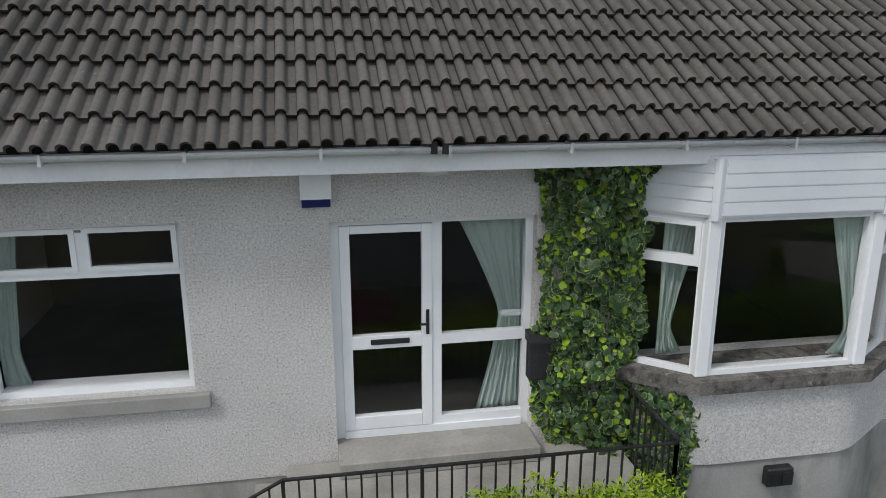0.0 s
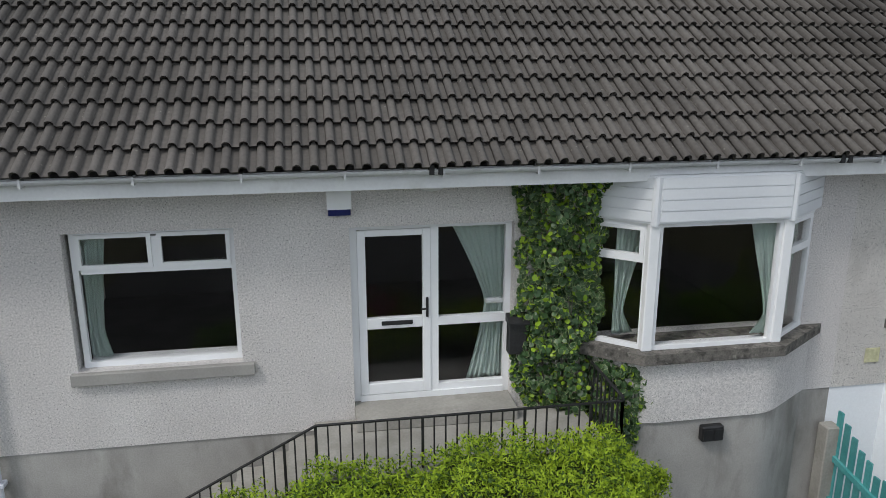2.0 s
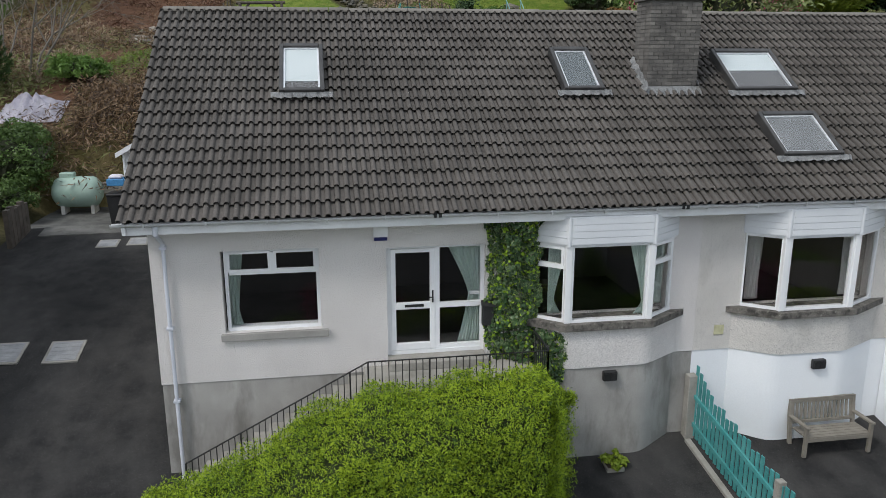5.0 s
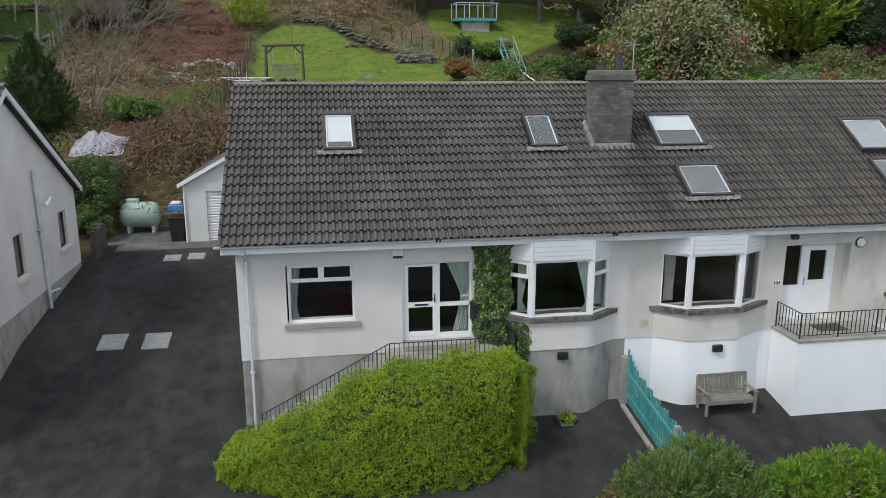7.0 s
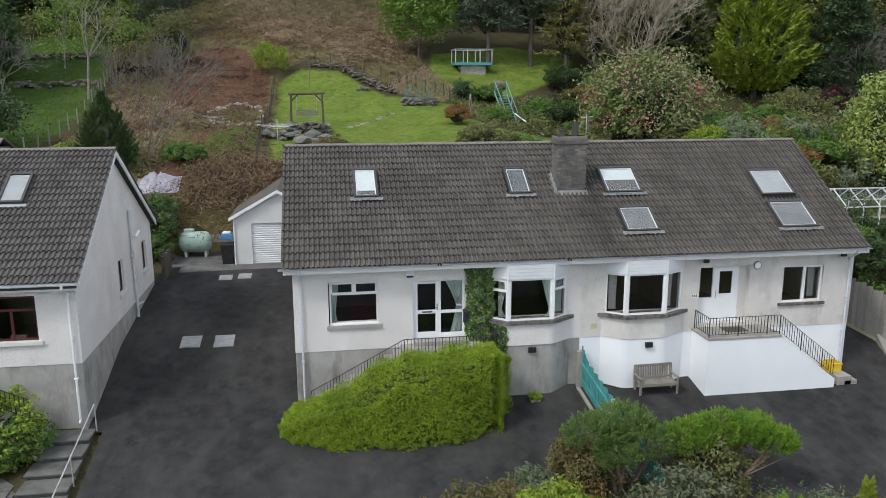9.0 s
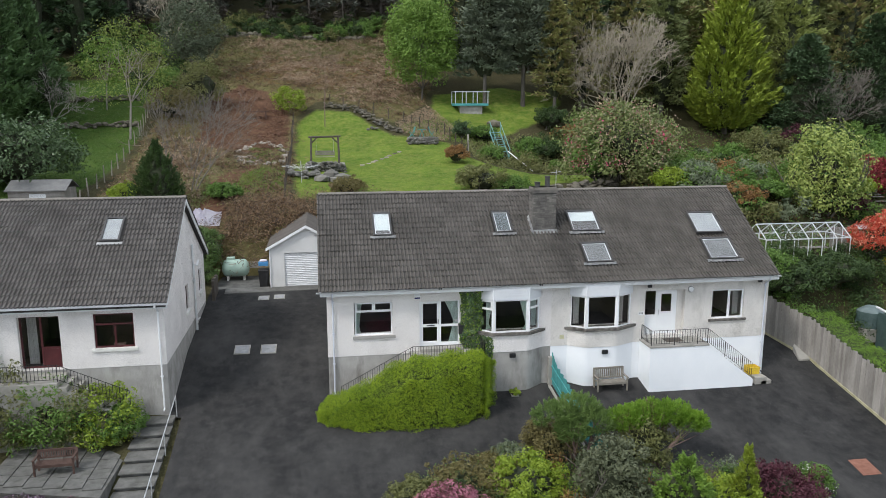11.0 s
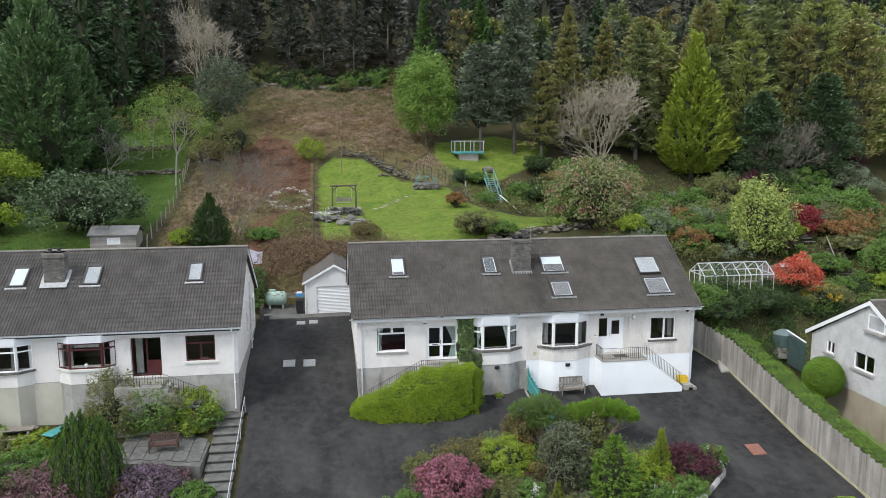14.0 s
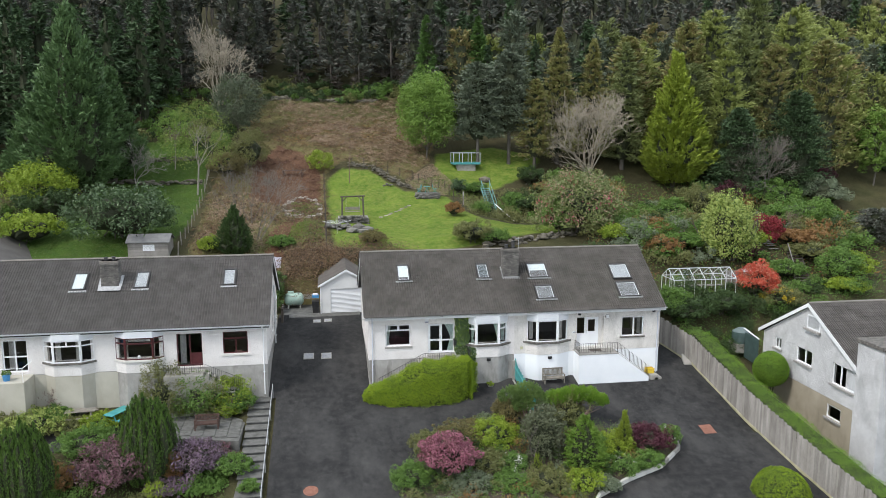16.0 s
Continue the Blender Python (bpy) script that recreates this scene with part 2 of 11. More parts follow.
TILE_REST = surface("brown_concrete_tile_field", (0.073, 0.066, 0.059), (0.108, 0.098, 0.089), 0.92, 0.9, 22, 0.45, speck=(17, 0.15, (0.25, 0.24, 0.2), 0.55, 0.94), depth=0.005, detail=0.32, island=0.13, blotch=(0.5, 0.5, 0.74, (0.046, 0.042, 0.038), 0.4, (1, 1, 1)))
party_stain(TILE_REST, 7.0, 0.9)
TILE_GREY = surface("grey_concrete_tile_field", (0.078, 0.071, 0.066), (0.112, 0.103, 0.096), 0.92, 0.9, 22, 0.35, depth=0.005, detail=0.3, island=0.13, blotch=(0.5, 0.5, 0.72, (0.045, 0.041, 0.039), 0.35, (1, 1, 1)))
RIDGE = surface("ridge_concrete", (0.13, 0.12, 0.105), (0.2, 0.185, 0.165), 0.92, 2.2, 40, 0.3, detail=0.2)
UNDERLAY = surface("roof_underlay", (0.03, 0.03, 0.03), (0.05, 0.048, 0.045), 0.95, 2, 20, 0.1)
LEAD = surface("lead_flashing", (0.27, 0.275, 0.28), (0.44, 0.445, 0.445), 0.75, 5, 40, 0.3, detail=0.4)
CHIMNEY = surface("soot_grey_brick", (0.10, 0.094, 0.087), (0.18, 0.168, 0.152), 0.93, 3, 45, 0.5, detail=0.3, piece=0.28, blotch=(1.6, 0.48, 0.68, (0.055, 0.052, 0.05), 0.7, (1, 1, 0.5)))
MORTAR = surface("chimney_mortar", (0.10, 0.097, 0.09), (0.15, 0.146, 0.136), 0.95, 4, 50, 0.4, detail=0.2)
POT = surface("clay_pot", (0.09, 0.075, 0.065), (0.14, 0.115, 0.1), 0.8, 4, 40, 0.2, detail=0.2)
DARKFRAME = surface("dark_metal_frame", (0.035, 0.034, 0.034), (0.06, 0.058, 0.056), 0.5, 4, 40, 0.05, detail=0.15)
BLACKIRON = surface("black_painted_iron", (0.012, 0.012, 0.013), (0.025, 0.025, 0.026), 0.45, 6, 60, 0.15, detail=0.2)
BLACKPLASTIC = surface("black_plastic", (0.014, 0.014, 0.015), (0.025, 0.025, 0.026), 0.5, 5, 40, 0.05)
GLASS = glazing("window_glass")
# Indoor shade is put into these plaster and carpet colours.
ROOM = surface("shade_toned_room_plaster", (0.07, 0.068, 0.066), (0.10, 0.098, 0.095), 0.9, 0.8, 20, 0.0, detail=0.08)
CARPET = surface("shade_toned_room_carpet", (0.045, 0.044, 0.042), (0.07, 0.068, 0.065), 0.95, 2, 90, 0.3, detail=0.25)
CURTAIN = surface("mint_curtain", (0.60, 0.72, 0.67), (0.68, 0.80, 0.75), 0.9, 3, 80, 0.1, detail=0.08)
WHITECLOTH = surface("white_net_curtain", (0.6, 0.6, 0.58), (0.7, 0.7, 0.68), 0.9, 3, 80, 0.1, detail=0.08)
ASPHALT = surface("worn_asphalt", (0.021, 0.021, 0.0215), (0.037, 0.036, 0.035), 0.93, 2.2, 45, 0.6, speck=(38, 0.18, (0.15, 0.147, 0.14), 0.5, 0.84), depth=0.008, detail=0.7, spec=0.12, blotch=(0.45, 0.45, 0.75, (0.09, 0.088, 0.085), 0.6, (1, 0.45, 1)), stain=(1.5, 0.55, 0.72, (0.1, 0.098, 0.094), 0.22, (1, 0.8, 1)))
TEAL = surface("teal_paint", (0.045, 0.25, 0.25), (0.09, 0.315, 0.31), 0.7, 2.5, 40, 0.15, detail=0.25, piece=0.12)
OLDWOOD = surface("silvered_timber", (0.20, 0.185, 0.165), (0.32, 0.30, 0.275), 0.9, 2.0, 30, 0.3, detail=0.3, piece=0.18, stretch=(1, 1, 0.25))
BENCHWOOD = surface("weathered_bench_timber", (0.16, 0.145, 0.12), (0.25, 0.23, 0.195), 0.9, 3, 40, 0.3, detail=0.25)
BROWNWOOD = surface("brown_stained_timber", (0.06, 0.035, 0.028), (0.10, 0.06, 0.048), 0.7, 3, 40, 0.2, detail=0.2)
DARKWOOD = surface("dark_rustic_timber", (0.055, 0.045, 0.038), (0.10, 0.085, 0.07), 0.9, 4, 40, 0.4, detail=0.3)
MAROON = surface("maroon_frame", (0.055, 0.012, 0.014), (0.085, 0.02, 0.022), 0.45, 3, 30, 0.05, detail=0.1)
STONE = surface("garden_stone", (0.105, 0.10, 0.088), (0.20, 0.192, 0.172), 0.93, 2, 20, 0.5, detail=0.35, island=0.3, piece=0.3)
PALESTONE = surface("pale_kerb_paint", (0.55, 0.54, 0.5), (0.66, 0.65, 0.62), 0.9, 2, 30, 0.3, detail=0.15)
GREENTANK = surface("pale_green_steel", (0.30, 0.43, 0.36), (0.38, 0.5, 0.43), 0.45, 1.6, 20, 0.05, detail=0.08, blotch=(2.2, 0.55, 0.8, (0.2, 0.22, 0.16), 0.5, (1, 1, 1)))
TANKDARK = surface("dark_green_plastic", (0.04, 0.07, 0.066), (0.065, 0.10, 0.095), 0.5, 2, 20, 0.05)
BLUE = surface("blue_plastic", (0.05, 0.2, 0.42), (0.07, 0.26, 0.5), 0.5, 3, 20, 0.0)
YELLOW = surface("yellow_plastic", (0.62, 0.42, 0.03), (0.70, 0.5, 0.05), 0.5, 3, 20, 0.0)
ROLLER = surface("white_steel_door", (0.68, 0.69, 0.7), (0.75, 0.76, 0.77), 0.4, 1, 20, 0.0, detail=0.04)
GARAGEWALL = surface("white_garage_render", (0.60, 0.60, 0.59), (0.68, 0.68, 0.67), 0.9, 1, 50, 0.4, detail=0.1)
ALU = surface("aluminium_bar", (0.62, 0.64, 0.66), (0.74, 0.76, 0.78), 0.4, 3, 30, 0.0, metal=0.3)
GALV = surface("galvanised_steel", (0.42, 0.43, 0.44), (0.55, 0.56, 0.57), 0.45, 6, 40, 0.05, metal=0.5)
RUST = surface("rusty_iron", (0.17, 0.075, 0.05), (0.25, 0.115, 0.08), 0.85, 5, 50, 0.3, detail=0.3)
SHEET = surface("pale_tarpaulin", (0.55, 0.53, 0.62), (0.72, 0.70, 0.76), 0.6, 3, 20, 0.1, detail=0.15)
BARK = surface("grey_bark", (0.075, 0.065, 0.055), (0.14, 0.125, 0.108), 0.95, 3, 30, 0.6, detail=0.35, stretch=(1, 1, 0.3))
PALEBARK = surface("pale_twig_bark", (0.20, 0.18, 0.155), (0.30, 0.275, 0.24), 0.95, 3, 30, 0.3, detail=0.25)
REDBARK = surface("reddish_twig_bark", (0.15, 0.1, 0.085), (0.22, 0.155, 0.135), 0.95, 3, 30, 0.3, detail=0.25)
SOIL = surface("planting_soil", (0.045, 0.034, 0.026), (0.085, 0.066, 0.05), 0.97, 3, 50, 0.8, detail=0.4)
RED = surface("red_brick_edging", (0.26, 0.09, 0.06), (0.33, 0.13, 0.09), 0.9, 3, 40, 0.3)


# ---- small builders ----
PLACE = {}


def thing(name, at=(0, 0, 0), label="", category="", group="", kind=""):
    """An empty at a thing's base, that carries its parts."""
    ob = new(name)
    ob.empty_display_size = 0.2
    ob.matrix_world = Matrix.Translation(at)
    PLACE[ob.name] = Matrix.Translation(at)
    return tagged(ob, label, category, group, kind)


def under(ob, parent):
    """Makes ob, built in world places, a part of parent."""
    ob.parent = parent
    ob.matrix_parent_inverse = PLACE.get(parent.name, Matrix()).inverted()
    return ob


def mesh_of(bm, name, material, smooth=False):
    me = bpy.data.meshes.new(name)
    bmesh.ops.recalc_face_normals(bm, faces=bm.faces[:])
    bm.to_mesh(me)
    bm.free()
    me.materials.append(material)
    if smooth:
        me.polygons.foreach_set("use_smooth", [True] * len(me.polygons))
    return me


def part(name, bm, material, parent=None, label="", smooth=False):
    """Links a bmesh, built in world places, as one mesh object under a thing or a part."""
    ob = new(name, mesh_of(bm, name, material, smooth))
    if parent:
        under(ob, parent)
    return tagged(ob, label)


def box(bm, x0, x1, y0, y1, z0, z1, bevel=0.0):
    g = bmesh.ops.create_cube(bm, size=1)["verts"]
    for v in g:
        v.co = Vector(((x0 + x1) / 2 + v.co.x * (x1 - x0), (y0 + y1) / 2 + v.co.y * (y1 - y0), (z0 + z1) / 2 + v.co.z * (z1 - z0)))
    if bevel:
        es = list({e for v in g for e in v.link_edges})
        bmesh.ops.bevel(bm, geom=es, offset=bevel, segments=1, affect="EDGES")
    return bm


def boxm(*a, **k):
    return box(bmesh.new(), *a, **k)


def prism(bm, pts, z0, z1):
    """A plan outline raised from z0 to z1; either may be a function of x, y."""
    f0 = z0 if callable(z0) else (lambda x, y: z0)
    f1 = z1 if callable(z1) else (lambda x, y: z1)
    lo = [bm.verts.new((x, y, f0(x, y))) for x, y in pts]
    hi = [bm.verts.new((x, y, f1(x, y))) for x, y in pts]
    k = len(pts)
    bm.faces.new(hi)
    bm.faces.new(lo[::-1])
    for i in range(k):
        bm.faces.new((lo[i], lo[(i + 1) % k], hi[(i + 1) % k], hi[i]))
    return bm


def extrude_x(bm, pts, x0, x1):
    """An outline in y, z drawn out along x."""
    a = [bm.verts.new((x0, y, z)) for y, z in pts]
    b = [bm.verts.new((x1, y, z)) for y, z in pts]
    k = len(pts)
    bm.faces.new(a)
    bm.faces.new(b[::-1])
    for i in range(k):
        bm.faces.new((a[i], b[i], b[(i + 1) % k], a[(i + 1) % k]))
    return bm


def extrude_y(bm, pts, y0, y1):
    a = [bm.verts.new((x, y0, z)) for x, z in pts]
    b = [bm.verts.new((x, y1, z)) for x, z in pts]
    k = len(pts)
    bm.faces.new(a)
    bm.faces.new(b[::-1])
    for i in range(k):
        bm.faces.new((a[i], b[i], b[(i + 1) % k], a[(i + 1) % k]))
    return bm


def rod(bm, p, q, r0, r1=None, sides=8):
    """A round bar from p to q, tapering from r0 to r1."""
    p, q = Vector(p), Vector(q)
    r1 = r0 if r1 is None else r1
    d = q - p
    if d.length < 1e-6:
        return bm
    rot = d.to_track_quat("Z", "Y").to_matrix().to_4x4()
    bmesh.ops.create_cone(bm, cap_ends=True, segments=sides, radius1=r0, radius2=r1, depth=d.length, matrix=Matrix.Translation((p + q) / 2) @ rot)
    return bm


def bar(bm, p, q, w, h):
    """A square bar from p to q, w wide and h high."""
    p, q = Vector(p), Vector(q)
    d = q - p
    rot = d.to_track_quat("Y", "Z").to_matrix().to_4x4()
    bmesh.ops.create_cube(bm, size=1, matrix=Matrix.Translation((p + q) / 2) @ rot @ Matrix.Diagonal((w, d.length, h, 1)))
    return bm


def pydata(name, verts, faces, material, parent=None, label="", smooth=False):
    me = bpy.data.meshes.new(name)
    me.from_pydata(verts, [], faces)
    me.materials.append(material)
    if smooth:
        me.polygons.foreach_set("use_smooth", [True] * len(me.polygons))
    ob = new(name, me)
    if parent:
        under(ob, parent)
    return tagged(ob, label)


def quads(name, V, material, parent=None, label=""):
    """Many leaves of three or four corners: V is an array of n x corners x 3."""
    V = np.asarray(V, dtype=np.float32)
    n, c = V.shape[:2]
    me = bpy.data.meshes.new(name)
    me.vertices.add(n * c)
    me.vertices.foreach_set("co", V.reshape(-1))
    me.loops.add(n * c)
    me.loops.foreach_set("vertex_index", np.arange(n * c, dtype=np.int32))
    me.polygons.add(n)
    me.polygons.foreach_set("loop_start", np.arange(0, n * c, c, dtype=np.int32))
    me.update()
    me.validate()
    me.materials.append(material)
    ob = new(name, me)
    if parent:
        under(ob, parent)
    return tagged(ob, label)


def pierced_wall(u0, u1, z0, z1, holes, y0, y1):
    """A wall facing -y from u0 to u1 with rectangular holes (ua, ub, za, zb), as one closed mesh."""
    us = sorted({u0, u1, *[h[0] for h in holes], *[h[1] for h in holes]})
    zs = sorted({z0, z1, *[h[2] for h in holes], *[h[3] for h in holes]})
    bm = bmesh.new()
    vs = {}

    def at(i, j, k):
        if (i, j, k) not in vs:
            vs[i, j, k] = bm.verts.new((us[i], (y0, y1)[k], zs[j]))
        return vs[i, j, k]

    def solid(i, j):
        if not (0 <= i < len(us) - 1 and 0 <= j < len(zs) - 1):
            return False
        u, z = (us[i] + us[i + 1]) / 2, (zs[j] + zs[j + 1]) / 2
        return not any(h[0] < u < h[1] and h[2] < z < h[3] for h in holes)
    for i in range(len(us) - 1):
        for j in range(len(zs) - 1):
            if not solid(i, j):
                continue
            for k in (0, 1):
                bm.faces.new((at(i, j, k), at(i + 1, j, k), at(i + 1, j + 1, k), at(i, j + 1, k)))
            for ni, nj, e in ((i - 1, j, ((i, j), (i, j + 1))), (i + 1, j, ((i + 1, j), (i + 1, j + 1))), (i, j - 1, ((i, j), (i + 1, j))), (i, j + 1, ((i, j + 1), (i + 1, j + 1)))):
                if not solid(ni, nj):
                    bm.faces.new((at(*e[0], 0), at(*e[1], 0), at(*e[1], 1), at(*e[0], 1)))
    return bm


# ---- plants: builders ----
rng = np.random.default_rng(7)


def unit(v):
    return v / np.maximum(np.linalg.norm(v, axis=-1, keepdims=True), 1e-9)


def leaf_quads(P, N, length, width, loose=0.6, droop=0.0, D=None):
    """Pointed four-cornered leaves at P, facing about N, lying along D where given."""
    n = len(P)
    N = unit(N + rng.normal(0, loose, (n, 3)))
    if D is None:
        D = rng.normal(0, 1, (n, 3))
    D = D + np.array((0, 0, -droop))
    T = unit(D - N * (D * N).sum(1, keepdims=True))
    B = np.cross(N, T)
    L = (length * rng.uniform(0.65, 1.25, n))[:, None]
    Wd = (width * rng.uniform(0.7, 1.2, n))[:, None]
    return np.stack([P - T * L * 0.5, P + B * Wd * 0.5 - T * L * 0.05 - N * Wd * 0.12, P + T * L * 0.5, P - B * Wd * 0.5 - T * L * 0.05 - N * Wd * 0.12], 1)


def needle_tris(P, D, length, width, loose=0.35):
    """Slender three-cornered sprays at P, pointing along D."""
    n = len(P)
    T = unit(D + rng.normal(0, loose, (n, 3)))
    B = unit(np.cross(T, rng.normal(0, 1, (n, 3)) + np.array((0, 0, 1.2))))
    L = (length * rng.uniform(0.6, 1.3, n))[:, None]
    Wd = (width * rng.uniform(0.7, 1.25, n))[:, None]
    return np.stack([P - T * L * 0.45 + B * Wd * 0.5, P - T * L * 0.3 - B * Wd * 0.5, P + T * L * 0.55], 1)


def plumes(C, D, reach, wide, per, length, width, loose=0.4):
    """Feathered plumes: about each start C many small sprays lie along D and fan out."""
    n = len(C)
    T = unit(D)
    u = rng.random((n, per, 1))
    side = rng.normal(0, 1, (n, per, 3)) * wide * (1 - 0.75 * u)
    k = (reach * rng.uniform(0.7, 1.25, n))[:, None, None]
    P = C[:, None, :] + T[:, None, :] * k * u + side
    way = T[:, None, :] + side * (0.9 / max(wide, 1e-6)) * 0.35
    return needle_tris(P.reshape(-1, 3), way.reshape(-1, 3), length, width, loose)


def clump_points(centres, radii, per, shell=0.75, squash=0.8):
    """Points on the shells of many small clumps, with the way out of each."""
    P, N = [], []
    for c, r in zip(centres, radii):
        d = unit(rng.normal(0, 1, (per, 3)))
        k = shell + (1 - shell) * rng.random((per, 1))
        P.append(np.asarray(c) + d * r * k * np.array((1, 1, squash)))
        N.append(d)
    return np.concatenate(P), np.concatenate(N)


def blob(centre, radii, clumps, clump_r, per, length, width, low=-0.35, loose=0.6, lumps=0.18, droop=0.0):
    """Leaves of an uneven rounded crown: clumps spread over an ellipsoid, few inside."""
    d = unit(rng.normal(0, 1, (clumps * 3, 3)))
    d = d[d[:, 2] > low][:clumps]
    k = rng.uniform(0.72, 1.0, (len(d), 1)) + rng.normal(0, lumps * 0.4, (len(d), 1))
    C = np.asarray(centre) + d * k * (np.asarray(radii) - clump_r * 0.25)
    R = clump_r * rng.uniform(0.6, 1.3, len(C))
    P, N = clump_points(C, R, per)
    Q = leaf_quads(P, N + np.array((0, 0, 0.35)), length, width, loose, droop)
    return Q


def conifer_quads(h, r, n_branch, per, size, lift=-0.15, start=0.08, power=0.85, spread=0.35):
    """Feathery sprays on branches that shorten towards the tip of a tree of height h."""
    t = rng.random(n_branch) ** 0.8 * (1 - start) + start
    a = rng.uniform(0, 2 * math.pi, n_branch)
    L = r * (1 - t) ** power * rng.uniform(0.62, 1.15, n_branch) + 0.15
    dirs = np.stack([np.cos(a), np.sin(a), np.full_like(a, lift)], -1)
    per = int(per * 1.5)
    u = rng.uniform(0.3, 1.0, (n_branch, per)) ** 0.7
    side = rng.normal(0, 0.13, (n_branch, per, 3)) * L[:, None, None] * (0.35 + 0.65 * u[..., None])
    side[..., 2] *= 0.4
    P = dirs[:, None, :] * (L[:, None] * u)[..., None] + side + np.array((0, 0, 1.0)) * (t * h)[:, None, None]
    way = dirs[:, None, :] + 1.6 * side / np.maximum(L, 0.3)[:, None, None] + np.array((0, 0, 0.25))
    P[..., 2] += rng.normal(0, 0.012 * h * spread, (n_branch, per))
    return needle_tris(P.reshape(-1, 3), way.reshape(-1, 3), size * 0.85, size * 0.3, 0.45)


def limb_mesh(segs, sides=5):
    """Tapered limbs as one mesh: segs of (p, q, r0, r1)."""
    V, F, k = [], [], 0
    for p, q, r0, r1 in segs:
        p, q = np.asarray(p, float), np.asarray(q, float)
        d = q - p
        ln = np.linalg.norm(d)
        if ln < 1e-6:
            continue
        d /= ln
        a = np.cross(d, (0.3, 0.9, 0.2))
        a /= np.linalg.norm(a)
        b = np.cross(d, a)
        for c, r in ((p, r0), (q, r1)):
            for i in range(sides):
                w = 2 * math.pi * i / sides
                V.append(tuple(c + r * (math.cos(w) * a + math.sin(w) * b)))
        F += [(k + i, k + (i + 1) % sides, k + sides + (i + 1) % sides, k + sides + i) for i in range(sides)]
        k += 2 * sides
    return V, F


def grow(p, d, length, r, depth, segs, spread=0.55, rise=0.15, kids=(2, 3), shrink=0.72, ends=None, bend=0.12, thin=0.0):
    """Limbs that fork into shorter, thinner ones."""
    p = np.asarray(p, float)
    d = unit(np.asarray(d, float))
    n = 2 if depth > 0 else 1
    for i in range(n):
        d2 = unit(d + rng.normal(0, bend, 3) + np.array((0, 0, rise * 0.3)))
        q = p + d2 * length / n
        segs.append((p, q, r * (1 - 0.25 * i / n), r * (1 - 0.25 * (i + 1) / n)))
        p, d = q, d2
    if depth == 0:
        if ends is not None:
            ends.append(p)
        return
    for _ in range(int(rng.integers(kids[0], kids[1] + 1))):
        nd = unit(d + rng.normal(0, spread, 3) + np.array((0, 0, rise)))
        grow(p, nd, length * shrink * rng.uniform(0.8, 1.15), max(0.62 * r, thin), depth - 1, segs, spread, rise, kids, shrink, ends, bend, thin)


def trunk_part(segs, mat, parent, name="trunk", sides=6):
    V, F = limb_mesh(segs, sides)
    return pydata(name, V, F, mat, parent, smooth=True)


def shift(Q, at, turn=0.0, k=1.0):
    c, s = math.cos(turn), math.sin(turn)
    R = np.array(((c, -s, 0), (s, c, 0), (0, 0, 1)))
    return (Q * k) @ R.T + np.asarray(at)


def on_hill(x, y, dz=0.0):
    return (x, y, hill(x, y) + dz)


def broadleaf(x, y, h, w, mat, label, name="tree", bark=None, clumps=120, per=60, leaf=0.28, trunk_h=0.25, category="tree", squash=1.0, open_=0.0, z=None):
    """A leafy tree: forked trunk and a clumped crown."""
    g = hill(x, y) - 0.1 if z is None else z
    t = thing(name, (x, y, g), label, category)
    segs, ends = [], []
    grow((x, y, g), (0.03, 0.02, 1), h * trunk_h, max(0.04, h * 0.011), 0, segs, bend=0.05)
    fork = segs[-1][1]
    for _ in range(5):
        grow(fork, (rng.normal(0, 0.5), rng.normal(0, 0.5), 1), h * 0.2, h * 0.005, 2, segs, 0.5, 0.2, ends=ends)
    trunk_part(segs, bark or BARK, t)
    c0 = h * trunk_h * 0.75
    Q = blob((x, y, g + c0 + (h - c0) * 0.5), (w / 2, w / 2, (h - c0) * 0.5 * squash), clumps, w * 0.13, per, leaf, leaf * 0.6, low=-0.9)
    quads("crown", Q, mat, t)
    return t


